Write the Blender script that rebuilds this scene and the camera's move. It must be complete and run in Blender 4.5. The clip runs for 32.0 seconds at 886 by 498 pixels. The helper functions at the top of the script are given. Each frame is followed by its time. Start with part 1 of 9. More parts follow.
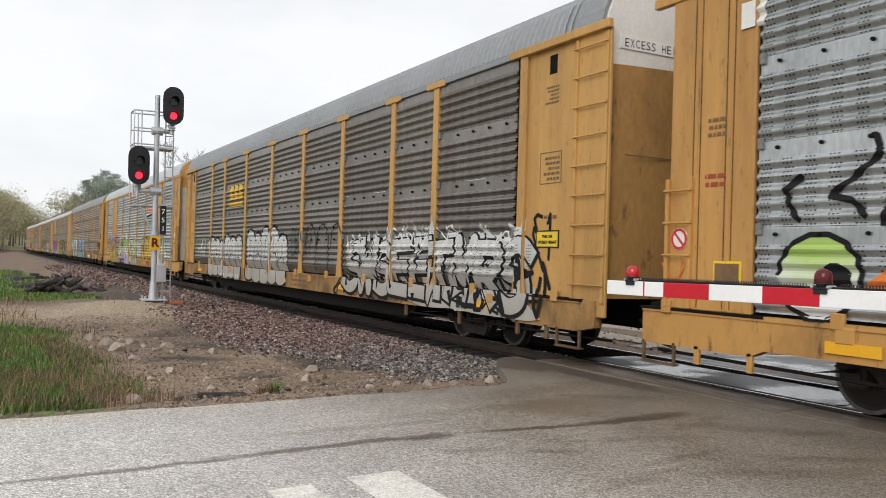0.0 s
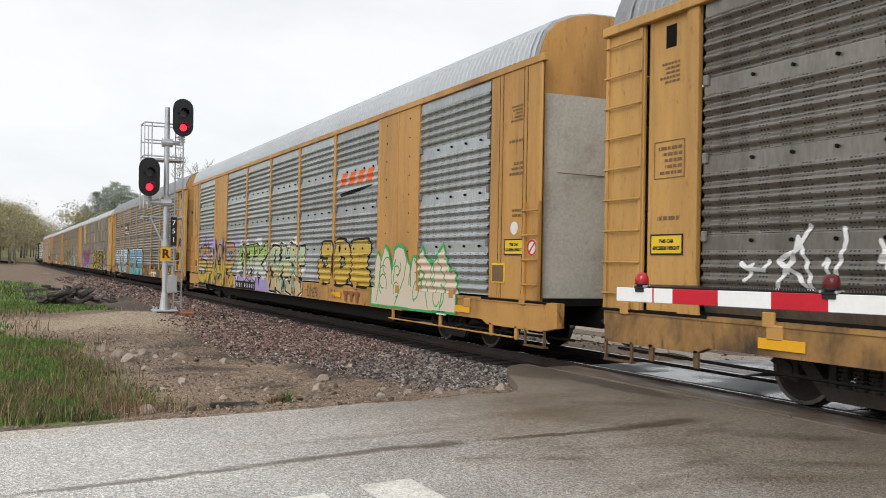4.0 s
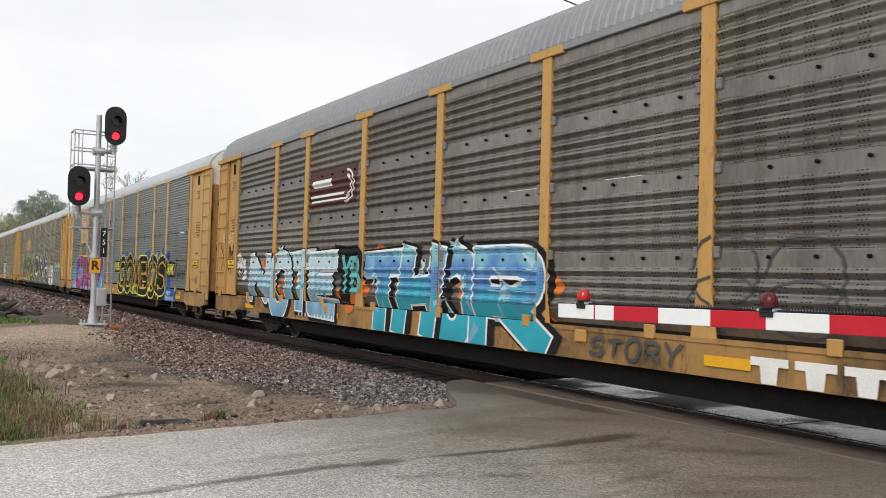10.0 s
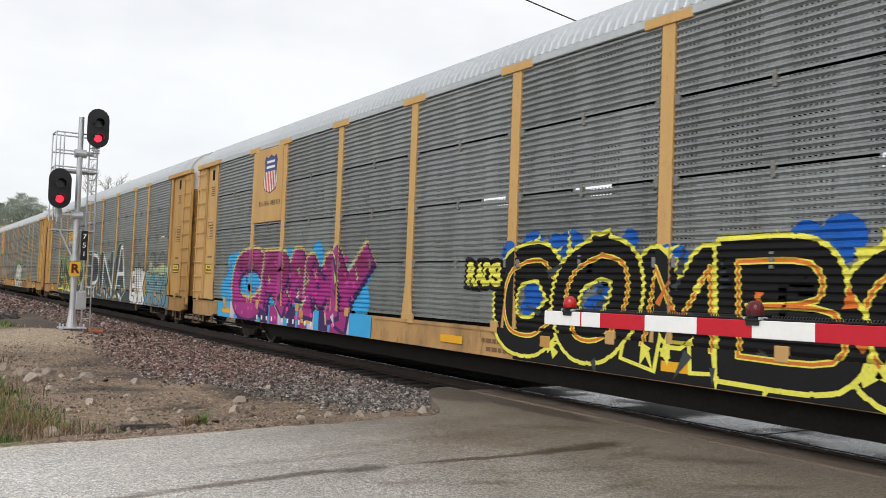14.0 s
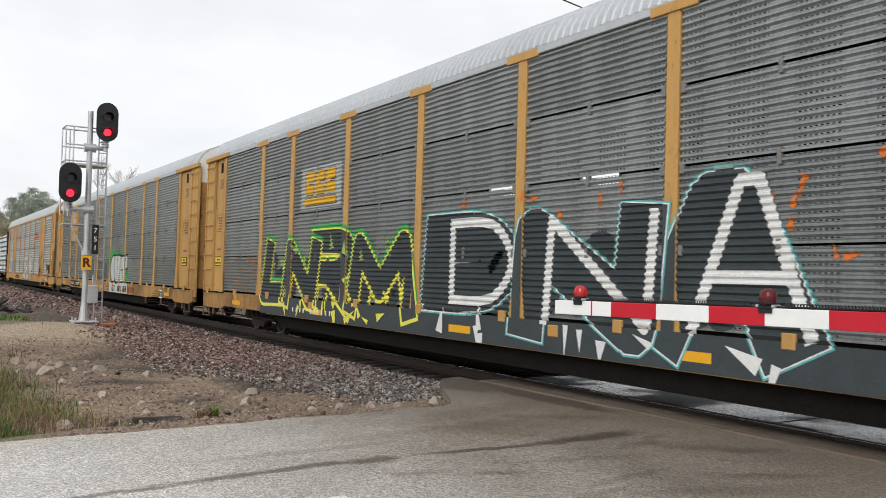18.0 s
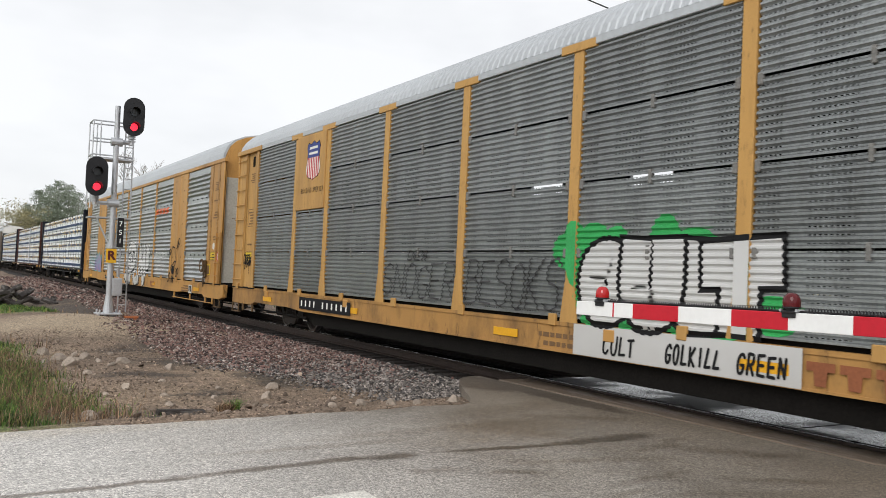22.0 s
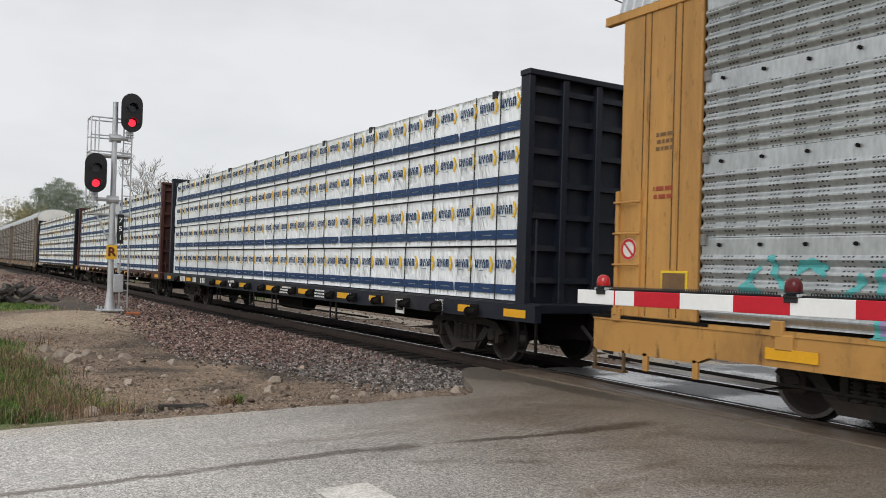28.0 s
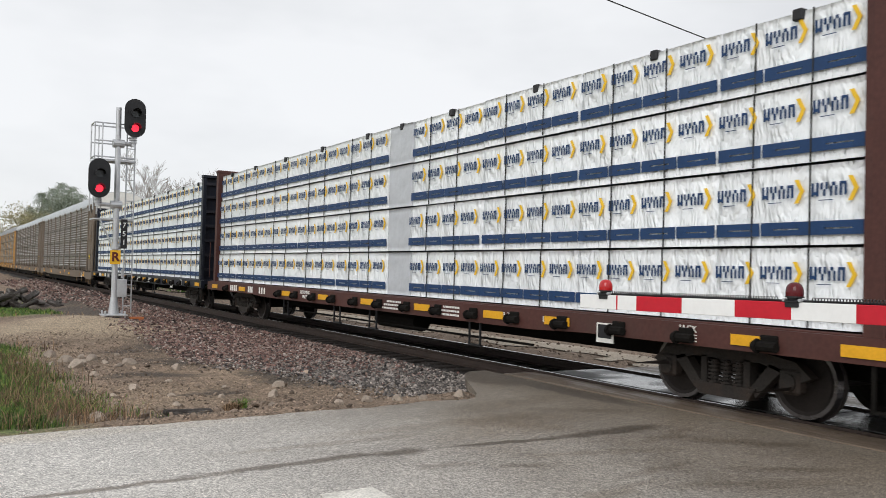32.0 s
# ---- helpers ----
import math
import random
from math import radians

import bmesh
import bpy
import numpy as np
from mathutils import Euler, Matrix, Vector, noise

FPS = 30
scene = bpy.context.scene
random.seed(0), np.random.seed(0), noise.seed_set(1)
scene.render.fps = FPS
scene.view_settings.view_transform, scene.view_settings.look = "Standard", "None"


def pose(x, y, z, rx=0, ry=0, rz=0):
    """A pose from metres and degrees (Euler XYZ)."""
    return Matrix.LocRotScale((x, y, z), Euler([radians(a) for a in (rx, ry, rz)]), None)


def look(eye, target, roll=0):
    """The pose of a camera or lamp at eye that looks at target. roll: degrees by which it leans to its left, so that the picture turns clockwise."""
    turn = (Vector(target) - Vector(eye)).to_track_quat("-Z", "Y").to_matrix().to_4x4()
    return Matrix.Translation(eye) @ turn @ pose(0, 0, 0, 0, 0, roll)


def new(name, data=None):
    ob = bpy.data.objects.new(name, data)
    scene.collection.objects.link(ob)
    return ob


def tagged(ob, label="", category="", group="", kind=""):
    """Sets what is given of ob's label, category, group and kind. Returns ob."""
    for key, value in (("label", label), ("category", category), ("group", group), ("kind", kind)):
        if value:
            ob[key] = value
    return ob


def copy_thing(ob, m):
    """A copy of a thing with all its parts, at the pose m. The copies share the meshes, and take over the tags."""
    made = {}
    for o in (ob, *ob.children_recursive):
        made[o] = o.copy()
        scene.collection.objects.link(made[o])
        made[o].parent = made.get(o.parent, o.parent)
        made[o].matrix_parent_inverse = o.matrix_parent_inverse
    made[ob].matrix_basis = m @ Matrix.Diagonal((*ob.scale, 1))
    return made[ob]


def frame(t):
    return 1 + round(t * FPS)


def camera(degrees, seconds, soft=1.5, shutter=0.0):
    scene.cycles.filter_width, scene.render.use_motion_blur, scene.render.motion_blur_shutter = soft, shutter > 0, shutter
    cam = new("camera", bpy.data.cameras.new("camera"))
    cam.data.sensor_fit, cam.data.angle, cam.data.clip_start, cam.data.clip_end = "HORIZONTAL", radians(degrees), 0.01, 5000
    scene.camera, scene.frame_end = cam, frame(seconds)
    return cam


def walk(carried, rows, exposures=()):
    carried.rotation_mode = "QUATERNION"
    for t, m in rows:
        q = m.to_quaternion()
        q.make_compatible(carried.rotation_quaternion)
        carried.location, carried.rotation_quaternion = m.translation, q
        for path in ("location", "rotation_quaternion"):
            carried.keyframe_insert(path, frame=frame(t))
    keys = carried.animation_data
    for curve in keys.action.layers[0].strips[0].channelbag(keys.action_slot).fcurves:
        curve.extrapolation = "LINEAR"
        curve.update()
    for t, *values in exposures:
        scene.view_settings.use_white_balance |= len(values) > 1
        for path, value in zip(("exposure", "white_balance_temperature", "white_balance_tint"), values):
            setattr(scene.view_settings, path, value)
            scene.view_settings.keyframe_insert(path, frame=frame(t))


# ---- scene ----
cam = camera(55.9, 32.0, soft=0.6, shutter=0.09)
EYE_ROWS = [
    (0.0, -0.021, -0.040, 0.003, -28.59, 0.56, -1.70),
    (0.5, -0.020, -0.039, 0.002, -28.38, 0.34, -1.53),
    (1.0, -0.031, -0.034, -0.001, -28.28, 0.04, -1.34),
    (1.5, -0.038, -0.049, 0.008, -28.11, -0.02, -1.26),
    (2.0, -0.040, -0.048, 0.002, -27.86, 0.23, -1.41),
    (2.5, -0.048, -0.059, 0.008, -27.90, 0.42, -1.22),
    (3.0, -0.041, -0.062, -0.000, -27.88, 0.84, -1.10),
    (3.5, -0.051, -0.078, 0.012, -27.88, 1.04, -1.07),
    (5.5, -0.044, -0.083, 0.002, -29.14, 1.36, -1.29),
    (6.0, -0.043, -0.076, 0.012, -29.89, 2.39, -0.83),
    (6.5, -0.048, -0.069, 0.011, -30.32, 3.55, -0.41),
    (7.0, -0.029, -0.027, 0.003, -31.05, 3.66, -0.58),
    (7.5, -0.039, -0.043, 0.008, -31.43, 3.05, -0.94),
    (8.0, -0.028, -0.014, 0.008, -31.40, 2.33, -1.62),
    (8.5, -0.029, -0.000, 0.005, -31.10, 2.06, -1.77),
    (9.0, -0.044, 0.013, 0.004, -30.58, 2.07, -1.72),
    (9.5, -0.046, 0.011, 0.016, -30.92, 2.03, -1.75),
    (10.0, -0.049, -0.007, 0.018, -32.25, 2.16, -1.58),
    (10.5, -0.052, 0.003, 0.012, -32.98, 2.84, -1.58),
    (11.0, -0.044, -0.011, 0.015, -33.20, 3.14, -1.24),
    (11.5, -0.061, -0.006, 0.006, -33.52, 3.27, -1.24),
    (12.0, -0.069, 0.015, -0.000, -33.17, 3.50, -1.49),
    (12.5, -0.059, 0.003, 0.012, -32.98, 3.37, -1.48),
    (13.0, -0.065, -0.002, 0.010, -33.23, 3.11, -1.85),
    (13.5, -0.074, 0.010, -0.003, -33.28, 2.91, -2.16),
    (15.5, -0.062, 0.033, 0.002, -34.49, 2.35, -1.87),
    (16.0, -0.078, -0.010, 0.020, -34.31, 2.24, -1.51),
    (16.5, -0.065, 0.007, 0.018, -33.95, 2.30, -1.68),
    (17.0, -0.052, 0.047, 0.008, -33.48, 2.25, -1.87),
    (17.5, -0.054, 0.029, 0.001, -33.16, 2.21, -1.85),
    (18.0, -0.052, 0.045, -0.003, -32.79, 2.08, -1.70),
    (18.5, -0.073, 0.014, -0.001, -32.45, 2.05, -1.91),
    (19.0, -0.076, 0.019, 0.008, -32.19, 2.01, -2.11),
    (19.5, -0.076, 0.039, 0.000, -31.97, 1.90, -2.37),
    (20.0, -0.072, 0.035, 0.018, -31.90, 1.81, -2.48),
    (20.5, -0.084, 0.030, 0.014, -31.92, 1.95, -2.73),
    (21.0, -0.075, 0.034, -0.005, -31.68, 2.07, -2.92),
    (21.5, -0.086, 0.027, -0.002, -31.57, 2.04, -2.84),
    (22.0, -0.082, 0.027, -0.004, -31.41, 1.94, -2.69),
    (22.5, -0.101, 0.020, 0.001, -31.26, 1.88, -2.53),
    (23.0, -0.090, 0.032, -0.002, -30.94, 1.95, -2.45),
    (23.5, -0.093, 0.027, -0.005, -30.89, 2.26, -2.12),
    (24.0, -0.092, 0.036, -0.015, -30.84, 2.40, -1.19),
    (24.5, -0.079, 0.035, -0.001, -31.30, 2.05, -0.41),
    (25.0, -0.064, 0.033, -0.002, -31.81, 1.84, -0.26),
    (25.5, -0.070, 0.026, 0.006, -31.85, 1.62, -0.51),
    (27.5, -0.081, 0.033, 0.004, -31.16, 1.55, -1.82),
    (28.0, -0.064, 0.043, -0.013, -31.33, 1.37, -1.82),
    (28.5, -0.050, 0.059, -0.022, -31.52, 1.32, -2.12),
    (29.0, -0.076, 0.038, -0.019, -31.88, 1.43, -2.27),
    (29.5, -0.064, 0.029, -0.010, -32.15, 1.36, -2.10),
    (30.0, -0.067, 0.026, -0.006, -32.10, 1.13, -2.23),
    (30.5, -0.070, 0.025, 0.002, -31.60, 0.97, -2.05),
    (31.0, -0.063, 0.046, -0.006, -31.17, 1.06, -2.01),
    (31.5, -0.063, 0.039, -0.002, -30.90, 1.22, -1.73),
    (32.0, -0.091, 0.009, 0.005, -31.15, 1.57, -1.60),
]
walk(cam, [(t, pose(x, y, z, 90 + pitch, roll, yaw)) for t, x, y, z, yaw, pitch, roll in EYE_ROWS],
     exposures=[(0.0, 0.0), (5.0, 0.0), (6.0, -0.1), (7.0, -0.17), (8.0, -0.03), (9.0, 0.1), (10.0, 0.0), (25.5, 0.0), (27.5, -0.1), (28.0, -0.28), (28.5, -0.45), (29.0, -0.6), (29.5, -0.45), (30.0, -0.28), (31.0, -0.3), (32.0, -0.1)])

# how far the train has run, in metres
RUN = [
    (0.0, 0.00),
    (0.5, 3.56),
    (1.0, 7.09),
    (1.5, 10.61),
    (2.0, 14.09),
    (2.5, 17.57),
    (3.0, 21.07),
    (3.5, 24.59),
    (5.5, 38.44),
    (6.0, 42.20),
    (6.5, 45.87),
    (7.0, 49.48),
    (7.5, 53.07),
    (8.0, 56.71),
    (8.5, 60.40),
    (9.0, 64.09),
    (9.5, 67.73),
    (10.0, 71.32),
    (10.5, 74.91),
    (11.0, 78.52),
    (11.5, 82.16),
    (12.0, 85.78),
    (12.5, 89.33),
    (13.0, 92.89),
    (13.5, 96.49),
    (15.5, 110.98),
    (16.0, 114.47),
    (16.5, 118.04),
    (17.0, 121.69),
    (17.5, 125.34),
    (18.0, 129.02),
    (18.5, 132.70),
    (19.0, 136.38),
    (19.5, 140.10),
    (20.0, 143.86),
    (20.5, 147.65),
    (21.0, 151.43),
    (21.5, 155.17),
    (22.0, 158.88),
    (22.5, 162.59),
    (23.0, 166.33),
    (23.5, 170.08),
    (24.0, 173.83),
    (24.5, 177.57),
    (25.0, 181.27),
    (25.5, 184.95),
    (27.5, 200.02),
    (28.0, 203.68),
    (28.5, 207.39),
    (29.0, 211.11),
    (29.5, 214.82),
    (30.0, 218.54),
    (30.5, 222.23),
    (31.0, 225.88),
    (31.5, 229.66),
    (32.0, 233.46),
]


def run_at(t):
    return float(np.interp(t, [r[0] for r in RUN], [r[1] for r in RUN]))

# ---- light ----
world = bpy.data.worlds.new("overcast")
scene.world = world
world.use_nodes = True
wn, wl = world.node_tree.nodes, world.node_tree.links
wn.clear()
w_out = wn.new("ShaderNodeOutputWorld")
w_bg = wn.new("ShaderNodeBackground")
w_sky = wn.new("ShaderNodeTexSky")
w_sky.sky_type = "NISHITA"
w_sky.sun_disc = False
w_sky.sun_elevation = radians(35)
w_sky.sun_rotation = radians(200)
w_tc = wn.new("ShaderNodeTexCoord")
w_map = wn.new("ShaderNodeMapping")
w_map.inputs["Scale"].default_value = (1.0, 1.0, 2.6)
w_noise = wn.new("ShaderNodeTexNoise")
w_noise.inputs["Scale"].default_value = 1.7
w_noise.inputs["Detail"].default_value = 5
w_noise.inputs["Roughness"].default_value = 0.55
w_ramp = wn.new("ShaderNodeValToRGB")
w_ramp.color_ramp.elements[0].position, w_ramp.color_ramp.elements[0].color = 0.32, (0.80, 0.815, 0.84, 1)
w_ramp.color_ramp.elements[1].position, w_ramp.color_ramp.elements[1].color = 0.62, (1.02, 1.03, 1.05, 1)
w_mul = wn.new("ShaderNodeVectorMath")
w_mul.operation = "SCALE"
w_mul.inputs["Scale"].default_value = 0.1
w_mix = wn.new("ShaderNodeMix")
w_mix.data_type = "RGBA"
w_mix.inputs[0].default_value = 0.93
wl.new(w_tc.outputs["Generated"], w_map.inputs["Vector"])
wl.new(w_map.outputs[0], w_noise.inputs["Vector"])
wl.new(w_noise.outputs["Fac"], w_ramp.inputs["Fac"])
wl.new(w_sky.outputs[0], w_mul.inputs[0])
wl.new(w_mul.outputs[0], w_mix.inputs[6])
wl.new(w_ramp.outputs[0], w_mix.inputs[7])
wl.new(w_mix.outputs[2], w_bg.inputs["Color"])
wl.new(w_bg.outputs[0], w_out.inputs["Surface"])
w_bg.inputs["Strength"].default_value = 1.0

sun = new("sun", bpy.data.lights.new("sun", "SUN"))
sun.data.energy, sun.data.angle, sun.data.color = 1.7, radians(40), (1.0, 0.98, 0.95)
sun.matrix_world = look((-50, -35, 42), (0, 0, 0))


# ---- materials ----
def mat(name, base, rough=0.7, var=0.25, scale=3.0, fine=40.0, bump=0.15, metal=0.0, dark=None, dark_amount=0.0, stretch=(1, 1, 1), glow=None,
        rand=0.0, spec=0.3, wet=0.0):
    m = bpy.data.materials.new(name)
    m.use_nodes = True
    n, l = m.node_tree.nodes, m.node_tree.links
    p = n["Principled BSDF"]
    tc, mp = n.new("ShaderNodeTexCoord"), n.new("ShaderNodeMapping")
    mp.inputs["Scale"].default_value = stretch
    l.new(tc.outputs["Object"], mp.inputs["Vector"])
    big, small = n.new("ShaderNodeTexNoise"), n.new("ShaderNodeTexNoise")
    for t, sc in ((big, scale), (small, fine)):
        t.inputs["Scale"].default_value, t.inputs["Detail"].default_value = sc, 5
        l.new(mp.outputs[0], t.inputs["Vector"])
    add = n.new("ShaderNodeMath")
    add.operation = "MULTIPLY_ADD"
    add.inputs[1].default_value = 0.5
    l.new(small.outputs["Fac"], add.inputs[0])
    half = n.new("ShaderNodeMath")
    half.operation = "MULTIPLY"
    half.inputs[1].default_value = 0.5
    l.new(big.outputs["Fac"], half.inputs[0])
    l.new(half.outputs[0], add.inputs[2])
    ramp = n.new("ShaderNodeValToRGB")
    b = Vector(base)
    ramp.color_ramp.elements[0].position, ramp.color_ramp.elements[0].color = 0.33, (*(b * (1 - var)), 1)
    ramp.color_ramp.elements[1].position, ramp.color_ramp.elements[1].color = 0.67, (*[min(1, c * (1 + var)) for c in b], 1)
    l.new(add.outputs[0], ramp.inputs["Fac"])
    col = ramp.outputs[0]
    if rand:
        oi, hs = n.new("ShaderNodeObjectInfo"), n.new("ShaderNodeHueSaturation")
        mr = n.new("ShaderNodeMapRange")
        mr.inputs["To Min"].default_value, mr.inputs["To Max"].default_value = 1 - rand, 1 + rand
        l.new(oi.outputs["Random"], mr.inputs["Value"])
        l.new(mr.outputs[0], hs.inputs["Value"])
        l.new(col, hs.inputs["Color"])
        col = hs.outputs[0]
    if dark_amount:
        st = n.new("ShaderNodeTexNoise")
        st.inputs["Scale"].default_value, st.inputs["Detail"].default_value, st.inputs["Roughness"].default_value = scale * 0.6, 8, 0.7
        l.new(mp.outputs[0], st.inputs["Vector"])
        sr = n.new("ShaderNodeValToRGB")
        sr.color_ramp.elements[0].position, sr.color_ramp.elements[1].position = 0.5, 0.72
        sr.color_ramp.elements[1].color = (dark_amount, dark_amount, dark_amount, 1)
        l.new(st.outputs["Fac"], sr.inputs["Fac"])
        mx = n.new("ShaderNodeMix")
        mx.data_type = "RGBA"
        mx.inputs[7].default_value = (*dark, 1)
        l.new(sr.outputs[0], mx.inputs[0])
        l.new(col, mx.inputs[6])
        col = mx.outputs[2]
    l.new(col, p.inputs["Base Color"])
    rr = n.new("ShaderNodeMapRange")
    rr.inputs["To Min"].default_value, rr.inputs["To Max"].default_value = max(0.02, rough - 0.12), min(1, rough + 0.12)
    l.new(big.outputs["Fac"], rr.inputs["Value"])
    ro = rr.outputs[0]
    if wet:
        wt, wr = n.new("ShaderNodeTexNoise"), n.new("ShaderNodeValToRGB")
        wt.inputs["Scale"].default_value, wt.inputs["Detail"].default_value = 0.9, 6
        l.new(mp.outputs[0], wt.inputs["Vector"])
        wr.color_ramp.elements[0].position, wr.color_ramp.elements[1].position = 0.40, 0.56
        wr.color_ramp.elements[0].color = (wet, wet, wet, 1)
        wr.color_ramp.elements[1].color = (rough, rough, rough, 1)
        l.new(wt.outputs["Fac"], wr.inputs["Fac"])
        ro = wr.outputs[0]
    l.new(ro, p.inputs["Roughness"])
    p.inputs["Metallic"].default_value = metal
    p.inputs["Specular IOR Level"].default_value = spec
    if bump:
        bm_ = n.new("ShaderNodeBump")
        bm_.inputs["Strength"].default_value, bm_.inputs["Distance"].default_value = bump, 0.02
        l.new(small.outputs["Fac"], bm_.inputs["Height"])
        l.new(bm_.outputs[0], p.inputs["Normal"])
    if glow:
        p.inputs["Emission Color"].default_value, p.inputs["Emission Strength"].default_value = (*glow[:3], 1), glow[3]
    return m


ASPHALT = mat("asphalt", (0.52, 0.497, 0.465), 0.72, 0.2, 0.7, 60, 0.5, spec=0.18)


def damp_towards(m, x0, x1, dampen, rough0, rough1):
    """Dry and pale away from the crossing, damp and brown beside it, with a ragged border."""
    n, l = m.node_tree.nodes, m.node_tree.links
    p = n["Principled BSDF"]
    src = p.inputs["Base Color"].links[0].from_socket
    tc, sp, ns, ad, mr = n.new("ShaderNodeTexCoord"), n.new("ShaderNodeSeparateXYZ"), n.new("ShaderNodeTexNoise"), n.new("ShaderNodeMath"), n.new("ShaderNodeMapRange")
    ns.inputs["Scale"].default_value, ns.inputs["Detail"].default_value = 0.8, 6
    ad.operation = "MULTIPLY_ADD"
    ad.inputs[1].default_value = 3.5
    mr.inputs["From Min"].default_value, mr.inputs["From Max"].default_value = x0 + 1.75, x1 + 1.75
    l.new(tc.outputs["Object"], sp.inputs[0])
    l.new(tc.outputs["Object"], ns.inputs["Vector"])
    l.new(ns.outputs["Fac"], ad.inputs[0])
    l.new(sp.outputs[0], ad.inputs[2])
    l.new(ad.outputs[0], mr.inputs["Value"])
    mx = n.new("ShaderNodeMix")
    mx.data_type, mx.blend_type = "RGBA", "MULTIPLY"
    mx.inputs[7].default_value = (*dampen, 1)
    l.new(mr.outputs[0], mx.inputs[0])
    l.new(src, mx.inputs[6])
    l.new(mx.outputs[2], p.inputs["Base Color"])
    rr = n.new("ShaderNodeMapRange")
    rr.inputs["To Min"].default_value, rr.inputs["To Max"].default_value = rough0, rough1
    l.new(mr.outputs[0], rr.inputs["Value"])
    l.new(rr.outputs[0], p.inputs["Roughness"])
    return m




def grained(m, scale, lo, hi, dist=0.004):
    """Aggregate: every small cell has its own shade and stands a little proud."""
    n, l = m.node_tree.nodes, m.node_tree.links
    p = n["Principled BSDF"]
    src = p.inputs["Base Color"].links[0].from_socket
    tc, vo, sh, mr, mx = n.new("ShaderNodeTexCoord"), n.new("ShaderNodeTexVoronoi"), n.new("ShaderNodeSeparateColor"), n.new("ShaderNodeMapRange"), n.new("ShaderNodeMix")
    vo.inputs["Scale"].default_value = scale
    l.new(tc.outputs["Object"], vo.inputs["Vector"])
    l.new(vo.outputs["Color"], sh.inputs[0])
    mr.inputs["To Min"].default_value, mr.inputs["To Max"].default_value = lo, hi
    l.new(sh.outputs[0], mr.inputs["Value"])
    cb = n.new("ShaderNodeCombineColor")
    for k in range(3):
        l.new(mr.outputs[0], cb.inputs[k])
    mx.data_type, mx.blend_type = "RGBA", "MULTIPLY"
    mx.inputs[0].default_value = 1.0
    l.new(src, mx.inputs[6])
    l.new(cb.outputs[0], mx.inputs[7])
    l.new(mx.outputs[2], p.inputs["Base Color"])
    bu = n.new("ShaderNodeBump")
    bu.inputs["Strength"].default_value, bu.inputs["Distance"].default_value = 0.7, dist
    bu.invert = True
    l.new(vo.outputs["Distance"], bu.inputs["Height"])
    l.new(bu.outputs[0], p.inputs["Normal"])
    return m


